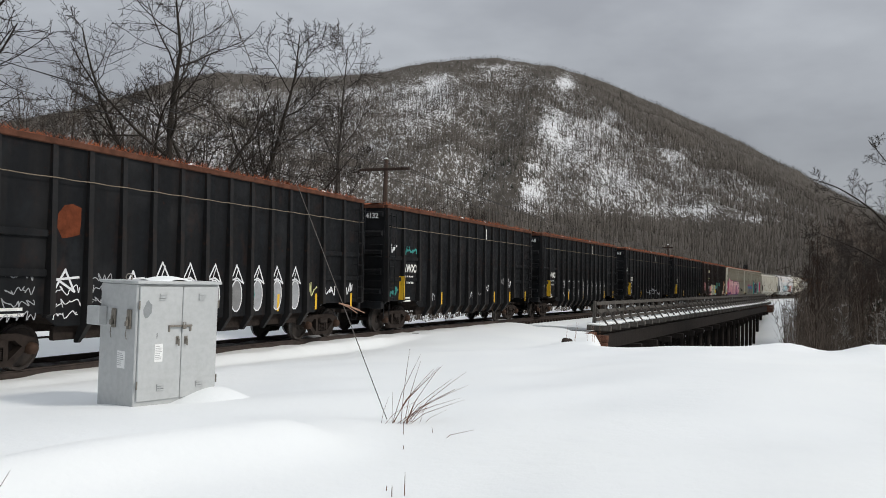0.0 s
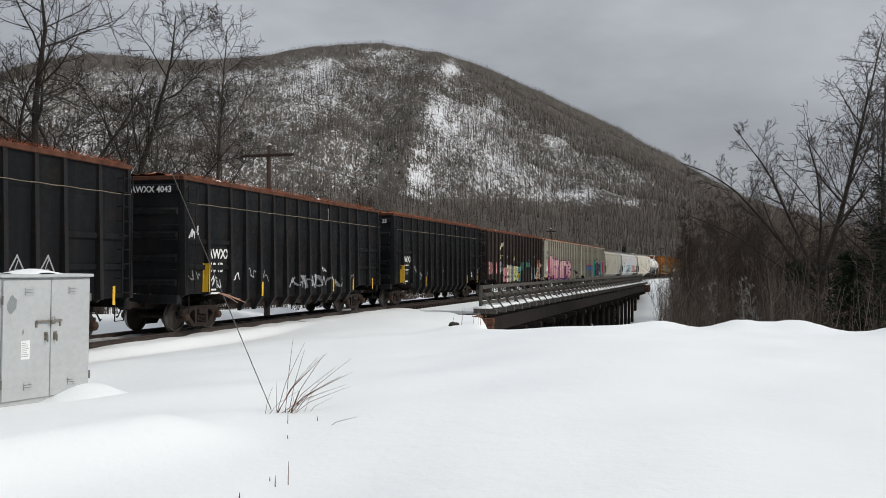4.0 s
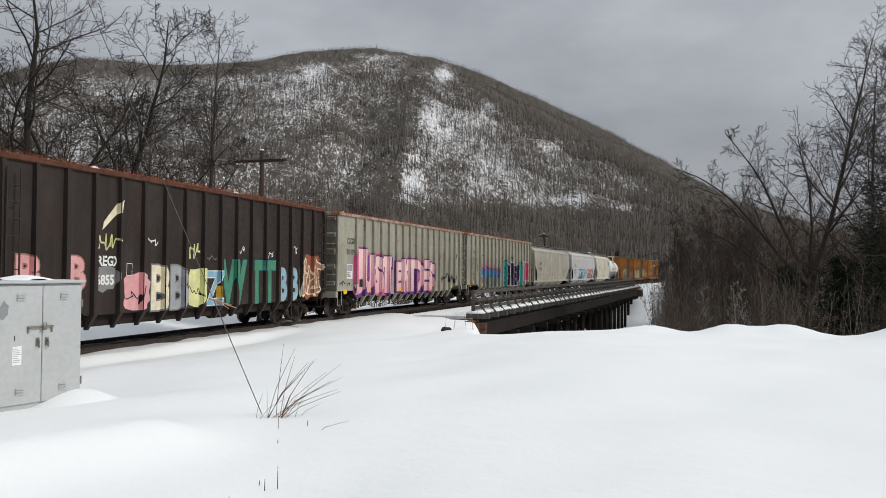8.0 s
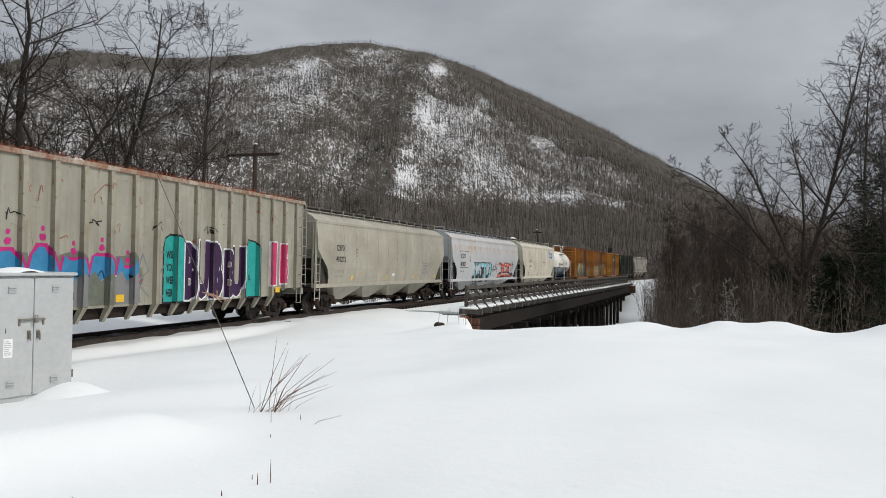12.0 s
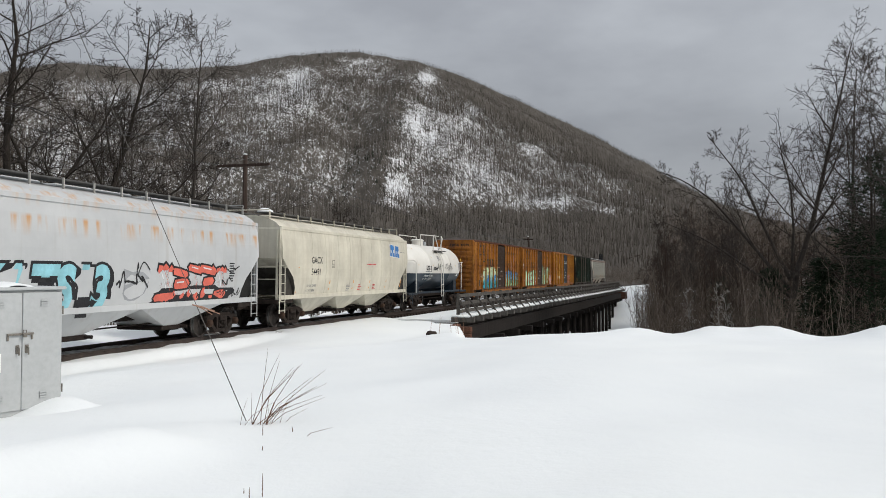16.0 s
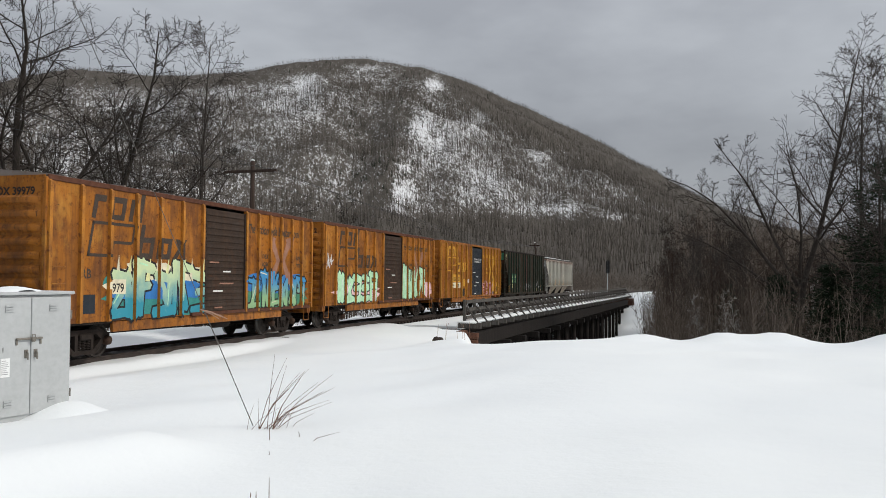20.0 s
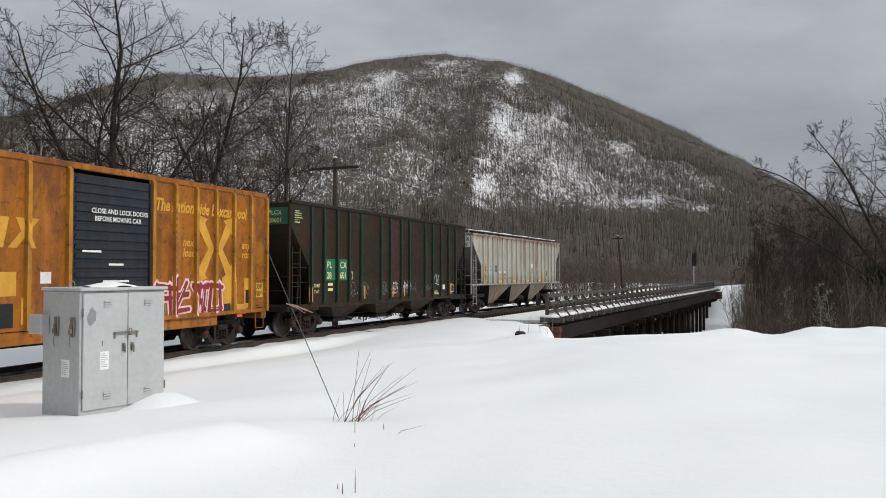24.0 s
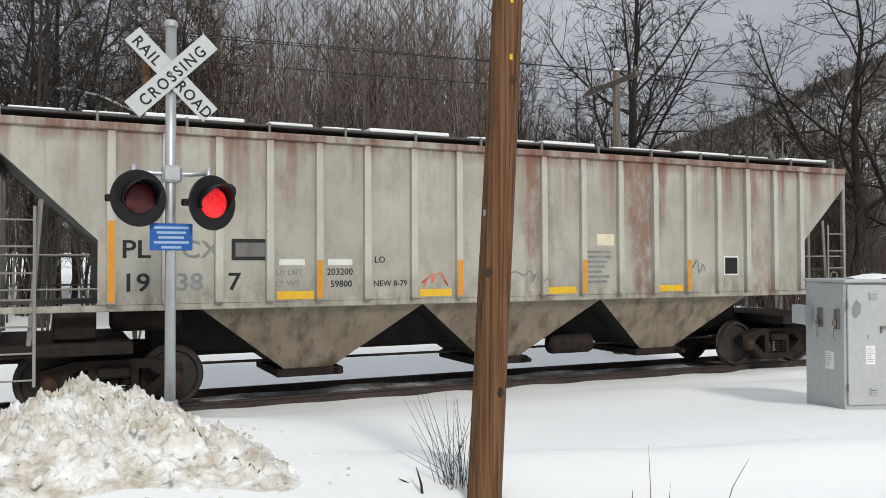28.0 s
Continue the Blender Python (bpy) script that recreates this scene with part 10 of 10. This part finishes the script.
def build_trees():
    tree_kind("oak", "bark_dark", 3, [(((0, 0, -0.4), (0.2, 0, 5), (-0.3, 0.2, 10), (0.3, 0, 14.5), (0.1, 0, 18.3)), 0.30, 0.03, 1), (((0, 0, 6.0), (-2.2, 0.4, 8.6), (-3.8, 0.2, 12.4), (-4.4, 0, 15.0)), 0.15, 0.025, 0.6),
              (((0.2, 0, 5.0), (2.6, -0.4, 6.9), (4.6, -0.2, 10.2), (5.4, 0, 12.6)), 0.14, 0.025, 0.6)], 15, 0.33, 0.50, 56, 0.04, 0.13, 9, 5, 2)
    tree_kind("ash", "bark_dark", 8, [(((0, 0, -0.4), (0.3, 0, 2.5), (1.8, 0.2, 7.5), (3.0, 0.1, 12), (3.6, 0, 16.6)), 0.25, 0.03, 1), (((0, 0, 1.6), (-1.5, 0.2, 5.5), (-2.9, 0.5, 9.5), (-5.0, 0.3, 13.4)), 0.19, 0.025, 0.8),
              (((0.8, 0.1, 4.5), (2.8, 0.5, 6.0), (5.2, 0.3, 7.6), (7.0, 0.2, 10.0)), 0.11, 0.02, 0.5)], 15, 0.34, 0.50, 50, 0.04, 0.12, 9, 5, 2)
    tree_kind("slim", "bark_grey", 14, [(((0, 0, -0.4), (0.1, 0, 6), (0.3, 0, 12), (0.5, 0, 18.5)), 0.19, 0.02, 1)], 22, 0.22, 0.50, 46, 0.035, 0.08, 9, 5, 2, 0.80)
    tree_kind("maple", "bark_dark", 21, [(((0, 0, -0.4), (0, 0.1, 6), (0.3, 0, 11), (0.2, 0, 17.0)), 0.25, 0.025, 1), (((0, 0, 5.0), (1.4, 0.5, 8.0), (2.4, 0.8, 12.5), (2.9, 1.0, 15.5)), 0.15, 0.02, 0.6)], 17, 0.3, 0.50, 50, 0.045, 0.11, 8, 5, 2)
    tree_kind("river", "bark_grey", 37, [(((0, 0, -0.4), (0.1, 0, 4), (0.4, 0, 8.5), (1.7, 0, 12.5), (2.6, 0.3, 17), (3.5, 0.4, 21), (4.3, 0.3, 25.2)), 0.30, 0.03, 1),
              (((0.1, 0, 7.6), (-2.2, 0.3, 10.6), (-4.8, 0.6, 13.8), (-7.2, 0.5, 15.8), (-9.4, 0.4, 16.6)), 0.15, 0.02, 0.7), (((0.2, 0.1, 8.2), (-1.6, 0.5, 12.0), (-3.3, 0.8, 15.8), (-5.6, 0.7, 19.2)), 0.15, 0.02, 0.8),
              (((0.2, 0.1, 7.0), (-2.6, -0.3, 9.0), (-5.6, -0.5, 11.2), (-8.8, -0.4, 12.6)), 0.12, 0.02, 0.6), (((0.3, 0.1, 8.4), (0.4, 0.4, 12.4), (0.0, 0.6, 16.4), (-0.6, 0.6, 18.0)), 0.13, 0.02, 0.6)], 14, 0.42, 0.40, 44, 0.045, 0.09, 8, 5, 2)
    for i in range(4):
        h = (11.5, 13.0, 12.0, 14.0)[i]
        tree_kind("wood%d" % i, ("bark_brown", "bark_grey", "bark_brown", "bark_dark")[i], 50 + i, [(((0, 0, -0.3), (0.2 - 0.15 * i, 0.1, h * 0.4), (0.3 * i - 0.4, 0, h)), 0.13, 0.015, 1)]
                  + ([(((0, 0, 1.5), (0.9, 0.6, h * 0.45), (1.3, 1.0, h * 0.85)), 0.09, 0.015, 0.7)] if i % 2 else []), 13, 0.2, 0.42, 42, 0.05, 0.12, 6, 5, 2, 0.7)
    for i in range(2):
        tree_kind("brush%d" % i, ("bark_brown", "bark_grey")[i], 70 + i, [(((0.1 * k, 0, -0.2), (0.5 * math.cos(k * 2.1), 0.5 * math.sin(k * 2.1), 2.4), (1.3 * math.cos(k * 2.1), 1.3 * math.sin(k * 2.1), 5.2 + 0.4 * k)), 0.045, 0.01, 0.6) for k in range(4)],
                  9, 0.1, 0.34, 36, 0.06, 0.15, 5, 4, 0, 0.6, 0.006)
    tree_kind("birch", "bark_birch", 91, [(((0, 0, -0.3), (0.3, 0.1, 5), (0.9, 0, 11)), 0.085, 0.012, 1)], 12, 0.35, 0.24, 38, 0.07, 0.14, 4, 4, 2, 0.7)
    # the tall trees behind the line
    for key, az, r, sc, turn, lb in (("oak", -19.7, 45, 0.97, 0.3, "tall dark bare tree with wide crooked limbs"), ("ash", -15.6, 47, 0.98, 0.2, "dark bare tree that forks low"), ("slim", -8.5, 51, 0.96, 0.0, "slender grey bare tree"),
                                     ("maple", -33.0, 38, 1.03, 2.0, "tall bare tree behind the telegraph pole"), ("slim", -12.2, 60, 0.86, 2.0, "slender grey bare tree"), ("maple", -71.5, 42, 1.02, 0.4, "broad bare tree behind the crossing"),
                                     ("ash", -74.5, 46, 1.05, 2.4, "broad bare tree behind the crossing"), ("slim", -25.5, 58, 0.85, 1.0, "slender grey bare tree"), ("oak", -40.5, 60, 0.85, 2.6, "tall dark bare tree")):
        x, y = polar(az, r)
        plant(key, x, y, sc, turn, lb)
    # beyond the river
    for key, az, r, sc, turn, lb in (("river", 31.2, 66, 1.02, radians(-31), "tall bare riverside tree with long limbs over the water"), ("slim", 35.0, 64, 1.25, 0.5, "tall slender riverside tree"), ("slim", 37.4, 60, 1.2, 2.5, "tall slender riverside tree"), ("maple", 38.5, 70, 1.35, 1.5, "tall bare riverside tree")):
        x, y = polar(az, r)
        plant(key, x, y, sc, turn, lb)
    rnd = random.Random(17)
    lab = {"wood": "bare brown woodland tree in snow", "brush": "bare many-stemmed brush at the wood's edge", "birch": "thin white birch among darker trees"}

    def scatter(n, s0, s1, d0, d1, lo, hi, keys):
        for _ in range(n):
            s, d = rnd.uniform(s0, s1), rnd.uniform(d0, d1)
            x, y, z, th = on_track(s, d)
            k = rnd.choice(keys)
            plant(k, float(x), float(y), rnd.uniform(lo, hi) * (1 if k[:4] != "brus" else 1.1), rnd.uniform(0, 6.28), lab[k.rstrip("0123456789")], group="woodland trees")
    W, B = ["wood0", "wood1", "wood2", "wood3"], ["brush0", "brush1"]
    scatter(64, -62, -12, -62, -17, 0.9, 1.4, W)           # tall wood behind the crossing
    scatter(30, -50, 10, -20, -11, 0.6, 0.95, B)
    scatter(80, -14, 60, -75, -15, 0.6, 1.05, W)
    scatter(26, -5, 75, -26, -11, 0.6, 0.95, B)
    scatter(14, -40, 50, -40, -14, 0.7, 1.05, ["birch"])
    scatter(30, 60, 150, -60, -12, 0.55, 0.85, W + B)

    def ring(n, a0, a1, r0, r1, lo, hi, keys):
        for _ in range(n):
            az, r = rnd.uniform(a0, a1), rnd.uniform(r0, r1)
            x, y = polar(az, r)
            s, d = track_coords(np.array([x]), np.array([y]))
            if d[0] < 9:
                continue
            k = rnd.choice(keys)
            plant(k, x, y, rnd.uniform(lo, hi), rnd.uniform(0, 6.28), lab[k.rstrip("0123456789")], group="woodland trees")
    ring(52, 22.5, 42, 66, 112, 0.8, 1.1, W)                # woods on the far bank
    ring(20, 24, 42, 60, 90, 0.7, 1.2, B)
    ring(20, 21, 28, 105, 150, 0.85, 1.15, W)
    ring(6, 24, 38, 58, 75, 0.6, 0.85, ["birch"])


build_trees()


# ---------------------------------------------------------------- evergreens
def build_pine(x, y, height, width, seed, label):
    r = random.Random(seed)
    z = float(ground_z(np.array([x]), np.array([y]))[0])
    t = thing("pine_tree", Matrix.Translation((x, y, z)), label, "tree", "evergreens")
    bm = bmesh.new()
    tube(bm, [(0, 0, -0.3), (0.1, 0.05, height * 0.5), (0.05, 0.1, height * 0.97)], [0.24, 0.15, 0.03], 8)
    part("trunk", bm, M["bark_dark"], t, smooth=True)
    rnd = np.random.default_rng(seed)
    P, D = [], []
    for k in range(170):
        f = r.uniform(0.10, 1.0)
        a = r.uniform(0, 6.28)
        length = width * (1.08 - f) ** 0.6 * r.uniform(0.55, 1.1)
        for q in range(26):
            u = r.uniform(0.15, 1.0)
            P.append((math.cos(a) * length * u + r.uniform(-0.28, 0.28), math.sin(a) * length * u + r.uniform(-0.28, 0.28), f * height + length * u * 0.12 + r.uniform(-0.22, 0.22)))
            D.append((r.uniform(-1, 1) + math.cos(a) * 0.7, r.uniform(-1, 1) + math.sin(a) * 0.7, r.uniform(-0.5, 0.6)))
    P, D = np.array(P), np.array(D)
    D = D / np.linalg.norm(D, axis=1)[:, None] * rnd.uniform(0.22, 0.5, (len(P), 1))
    side = np.cross(D, rnd.normal(0, 1, P.shape))
    side = side / (np.linalg.norm(side, axis=1)[:, None] + 1e-9) * 0.055
    third = np.cross(D, side)
    third = third / (np.linalg.norm(third, axis=1)[:, None] + 1e-9) * 0.04
    V = np.stack([P - side, P + side, P + third, P + D], 1).reshape(-1, 3)
    i = np.arange(len(P))[:, None] * 4
    F = np.concatenate([i + [0, 1, 3], i + [1, 2, 3], i + [2, 0, 3]])
    cr = put("crown", arrays_mesh("crown", V, F, M["needles"]), t)
    cr["kind"] = "stuff"


for az, r, h, w, sd in ((36.0, 62, 17.0, 4.8, 1), (33.2, 63, 9.5, 2.6, 2), (30.2, 66, 9.0, 2.2, 3), (37.5, 58, 14.0, 3.8, 4), (27.0, 88, 8.0, 2.0, 5)):
    x, y = polar(az, r)
    build_pine(x, y, h, w, sd, "dark green pine on the far bank")


# ---------------------------------------------------------------- woods on the mountain and along the valley
def slivers(p0, p1, w):
    """Thin three-sided spikes from p0 to p1."""
    d = p1 - p0
    d = d / (np.linalg.norm(d, axis=1)[:, None] + 1e-9)
    u = np.cross(d, np.array([0.3, 0.2, 0.93]))
    u = u / (np.linalg.norm(u, axis=1)[:, None] + 1e-6)
    v = np.cross(d, u)
    w = w[:, None]
    V = np.stack([p0 + u * w, p0 - u * w * 0.5 + v * w * 0.87, p0 - u * w * 0.5 - v * w * 0.87, p1], 1).reshape(-1, 3)
    i = np.arange(len(p0))[:, None] * 4
    return V, np.concatenate([i + [0, 1, 3], i + [1, 2, 3], i + [2, 0, 3]])


def wood_mesh(name, P, H, seed, mat, label, branches=9, width=1.0, stem=0.011):
    rnd = np.random.default_rng(seed)
    n = len(P)
    up = np.array([0, 0, 1.0])
    lean = rnd.normal(0, 0.05, (n, 3)) * [1, 1, 0]
    tops = P + (up + lean) * H[:, None]
    A, B, W = [P - up * 0.5], [tops], [stem * H * width]
    for k in range(branches):
        f = rnd.uniform(0.25, 0.92, n)[:, None]
        a = rnd.uniform(0, 2 * math.pi, n)
        length = (H * rnd.uniform(0.14, 0.34, n) * (1.15 - f[:, 0]) * 1.35)[:, None]
        st = P + (tops - P) * f
        dr = np.stack([np.cos(a), np.sin(a), rnd.uniform(0.5, 1.5, n)], 1)
        A.append(st)
        B.append(st + dr * length)
        W.append(0.0052 * H * width)
    V, F = slivers(np.concatenate(A), np.concatenate(B), np.concatenate(W))
    tagged(new(name, arrays_mesh(name, V, F, mat)), label, "woods", kind="stuff")


def forest_material(name, a, b, c):
    m = Nodes(name, 0.9)
    m.color(m.ramp(m.island(), [(0.1, a), (0.55, b), (0.95, c)]))
    return m.mat


M["forest"] = forest_material("forest", (0.045, 0.039, 0.033), (0.072, 0.063, 0.053), (0.15, 0.135, 0.12))
M["valley_wood"] = forest_material("valley_wood", (0.046, 0.036, 0.028), (0.075, 0.060, 0.048), (0.12, 0.10, 0.085))


def build_forest():
    rnd = np.random.default_rng(77)
    n = 92000
    az = rnd.uniform(-40, 28, n)
    r = np.sqrt(rnd.uniform(345.0**2, 1000.0**2, n))
    z = hill_z(az, r)
    el = np.degrees(np.arctan2(z - 2.3, r))
    crest = np.interp(az, CREST_AZ, CREST_EL)
    x, y = r * np.sin(np.radians(az)), r * np.cos(np.radians(az))
    bare = hill_rock(az, el)
    clump = 0.62 + 0.30 * swell(x, y, 120) + 0.25 * swell(x, y, 45)
    keep = clump + 0.5 * (crest - el < 0.8) + 0.9 * (az > 8) * step(3.6, 1.6, crest - el) + 0.35 * (el < 4.2) - 0.55 * bare
    ok = (rnd.uniform(0, 1, n) < keep) & (el > 0.2)
    P = np.stack([x, y, z], 1)[ok]
    H = rnd.uniform(6.0, 10.5, len(P)) * (0.42 + 0.58 * step(0.3, 2.2, (crest - el)[ok]))
    wood_mesh("mountain_woods", P, H, 78, M["forest"], "leafless woods over the snowy mountainside", 2, 1.35, 0.0165)
    # evergreens in a band down the spur and along the crest
    n = 2600
    az = np.concatenate([rnd.normal(4.0, 1.7, n), rnd.uniform(-9, 13, 500), rnd.normal(9.5, 1.2, 250)])
    el0 = np.concatenate([rnd.uniform(5.0, 14.0, n), np.interp(az[n:n + 500], CREST_AZ, CREST_EL) - rnd.uniform(0, 0.9, 500), rnd.uniform(11.4, 13.0, 250)])
    az[:n] = az[:n] + (el0[:n] - 9.5) * 0.22
    rr = np.linspace(340, 1000, 160)
    P = []
    for a, e in zip(az, el0):
        zz = hill_z(np.full(160, a), rr)
        ee = np.degrees(np.arctan2(zz - 2.3, rr))
        k = np.argmax(ee >= e)
        if k > 0 and rnd.uniform() < 0.08 and hill_rock(np.array([a]), np.array([e]))[0] < 0.55:
            P.append((rr[k] * math.sin(radians(a)), rr[k] * math.cos(radians(a)), zz[k]))
    P = np.array(P)
    m = len(P)
    H = rnd.uniform(2.6, 5.4, m)
    A, B, W = [], [], []
    for k in range(16):
        f = 0.15 + 0.8 * k / 15
        a = rnd.uniform(0, 6.28, m)
        reach = H * 0.30 * (1.1 - f)
        st = P + np.stack([0 * a, 0 * a, H * f], 1)
        A.append(st)
        B.append(st + np.stack([np.cos(a) * reach, np.sin(a) * reach, -0.1 * H], 1))
        W.append(0.055 * H * (1.15 - f))
    A.append(P + np.stack([0 * H, 0 * H, H * 0.1], 1))
    B.append(P + np.stack([0 * H, 0 * H, H], 1))
    W.append(0.05 * H)
    V, F = slivers(np.concatenate(A), np.concatenate(B), np.concatenate(W))
    tagged(new("mountain_evergreens", arrays_mesh("mountain_evergreens", V, F, M["hazy_needles"])), "dark evergreens along the mountain's spur", "woods", kind="stuff")
    # extra trees along the skyline
    n = 7500
    az = rnd.uniform(-34, 27, n)
    r0 = 830 + 90 * np.sin(np.radians(az * 4 + 20)) + 60 * np.exp(-((az + 14) / 6.0) ** 2)
    r = r0 * rnd.uniform(0.90, 1.03, n)
    x, y = r * np.sin(np.radians(az)), r * np.cos(np.radians(az))
    wood_mesh("skyline_woods", np.stack([x, y, hill_z(az, r)], 1), rnd.uniform(2.6, 4.6, n), 80, M["forest"], "leafless trees along the mountain's crest", 9, 1.2)
    # leafless woods on the valley floor
    n = 6800
    az = rnd.uniform(-38, 50, n)
    r = np.sqrt(rnd.uniform(125.0**2, 350.0**2, n))
    x, y = r * np.sin(np.radians(az)), r * np.cos(np.radians(az))
    s, d = track_coords(x, y)
    ok = (np.abs(d + 0.7) > 11) & ((d < -11) | (az > 20.5))
    P = np.stack([x, y, np.where(d[...] < 0, ground_z(x, y), -1.0)], 1)[ok]
    wood_mesh("valley_woods", P, rnd.uniform(5, 9.5, len(P)), 79, M["valley_wood"], "brown leafless woods along the valley floor", 15, 0.8, 0.008)


build_forest()


def thicket(name, X, Y, H, seed, mat, label, forks=3, width=1.0):
    """Dense many-stemmed bare saplings: stems, branches and twigs, joined."""
    rnd = np.random.default_rng(seed)
    n = len(X)
    P = np.stack([X, Y, ground_z(X, Y) - 0.1], 1)
    A, B, W = [], [], []
    for f in range(forks):
        base = P + rnd.normal(0, 0.25, (n, 3)) * [1, 1, 0]
        h = H * rnd.uniform(0.7, 1.0, n)
        top = base + np.stack([rnd.normal(0, 0.10, n) * h, rnd.normal(0, 0.10, n) * h, h], 1)
        A.append(base)
        B.append(top)
        W.append(0.0052 * H * width)
        for b in range(7):
            t = rnd.uniform(0.2, 0.9, n)[:, None]
            st = base + (top - base) * t
            a = rnd.uniform(0, 6.28, n)
            length = h * rnd.uniform(0.15, 0.34, n) * (1.2 - t[:, 0])
            end = st + np.stack([np.cos(a) * length * 0.7, np.sin(a) * length * 0.7, length * rnd.uniform(0.6, 1.2, n)], 1)
            A.append(st)
            B.append(end)
            W.append(0.0024 * H * width)
            for q in range(3):
                u = rnd.uniform(0.2, 0.9, n)[:, None]
                s2 = st + (end - st) * u
                l2 = length * rnd.uniform(0.3, 0.6, n)
                A.append(s2)
                B.append(s2 + np.stack([rnd.normal(0, 0.6, n) * l2, rnd.normal(0, 0.6, n) * l2, l2], 1))
                W.append(0.0013 * H * width)
    V, F = slivers(np.concatenate(A), np.concatenate(B), np.concatenate(W))
    tagged(new(name, arrays_mesh(name, V, F, mat)), label, "thicket", kind="stuff")


def build_thickets():
    rnd = np.random.default_rng(123)

    def along(n, s0, s1, d0, d1):
        s, d = rnd.uniform(s0, s1, n), rnd.uniform(d0, d1, n)
        x, y, z, th = on_track(s, d)
        return x, y
    x, y = along(330, -75, -6, -58, -15)
    thicket("thicket", x, y, rnd.uniform(7, 14.5, 330), 1, M["valley_wood"], "dense bare thicket behind the railway", 3)
    x, y = along(420, -10, 75, -75, -13)
    thicket("thicket", x, y, rnd.uniform(4, 9, 420), 2, M["valley_wood"], "dense bare thicket behind the railway", 3)
    x, y = along(260, 70, 190, -70, -12)
    thicket("thicket", x, y, rnd.uniform(4, 9, 260), 3, M["valley_wood"], "brown bare thicket along the valley", 3, 1.3)
    n = 1150
    az, r = rnd.uniform(22.0, 44, n), np.sqrt(rnd.uniform(50.0**2, 120.0**2, n))
    x, y = r * np.sin(np.radians(az)), r * np.cos(np.radians(az))
    s, d = track_coords(x, y)
    ok = d > 8.5
    thicket("thicket", x[ok], y[ok], rnd.uniform(4.5, 11.5, n)[ok], 4, M["bank_wood"], "dark dense brush on the river's far bank", 3, 0.85)
    x, y = along(120, 2, 26, -22, -12)
    thicket("thicket", x, y, rnd.uniform(1.8, 4.5, 120), 9, M["valley_wood"], "brown bare brush beside the railway", 4, 1.1)
    x, y = along(340, 18, 150, -26, -9.5)
    thicket("thicket", x, y, rnd.uniform(2.5, 6.5, 340), 8, M["valley_wood"], "brown bare brush beside the railway", 4, 1.1)
    n = 900
    az, r = rnd.uniform(20.4, 44, n), np.sqrt(rnd.uniform(112.0**2, 190.0**2, n))
    x, y = r * np.sin(np.radians(az)), r * np.cos(np.radians(az))
    s, d = track_coords(x, y)
    ok = d > 12
    thicket("thicket", x[ok], y[ok], rnd.uniform(11, 17.5, n)[ok], 5, M["bank_wood"], "tall dark woods beyond the river", 3, 0.95)
    n = 190
    az, r = rnd.uniform(-67, -42, n), rnd.uniform(34, 66, n)
    thicket("thicket", r * np.sin(np.radians(az)), r * np.cos(np.radians(az)), rnd.uniform(1.05, 1.45, n) * (2.3 + r * 0.29), 6, M["tall_wood"], "tall dense bare thicket behind the crossing", 3, 0.75)
    n = 260
    az, r = rnd.uniform(-45, -20, n), rnd.uniform(48, 85, n)
    thicket("thicket", r * np.sin(np.radians(az)), r * np.cos(np.radians(az)), rnd.uniform(0.8, 1.35, n) * (2.3 + r * 0.17), 7, M["valley_wood"], "dense bare thicket behind the railway", 3, 0.9)


M["tall_wood"] = forest_material("tall_wood", (0.07, 0.056, 0.047), (0.115, 0.095, 0.08), (0.20, 0.175, 0.155))
M["bank_wood"] = forest_material("bank_wood", (0.050, 0.039, 0.030), (0.085, 0.067, 0.053), (0.18, 0.15, 0.125))
build_thickets()


# ---------------------------------------------------------------- what moves
def front_of_train(t):
    """Where the first wagon's leading end stands along the line."""
    late = max(0.0, (t - 26.3) / 1.7)
    return -7.303 - 10.2886 * t - 0.012725 * t * t + 0.00013952 * t**3 - 0.75 * late**1.6


def motions():
    times = [0.5 * i for i in range(57)]
    for car, start, length, bogie in TRAIN:
        rows = []
        for t in times:
            c = front_of_train(t) + start + length / 2
            xa, ya, za, _ = on_track(c - bogie, -HALF)
            xb, yb, zb, _ = on_track(c + bogie, -HALF)
            turn = math.atan2(yb - ya, xb - xa)
            tilt = math.atan2(zb - za, math.hypot(xb - xa, yb - ya))
            rows.append((t, Matrix.Translation(((xa + xb) / 2, (ya + yb) / 2, (za + zb) / 2)) @ Euler((0, -tilt, turn)).to_matrix().to_4x4()))
        walk(car, rows)
    # the wheels roll as far as the train has come
    ticks = [k / 15 for k in range(421)]
    for ws in WHEELSETS:
        home = ws.matrix_basis.copy()
        walk(ws, [(t, home @ Matrix.Rotation((front_of_train(t) - front_of_train(0)) / WHEEL_R, 4, "Y")) for t in ticks])


motions()
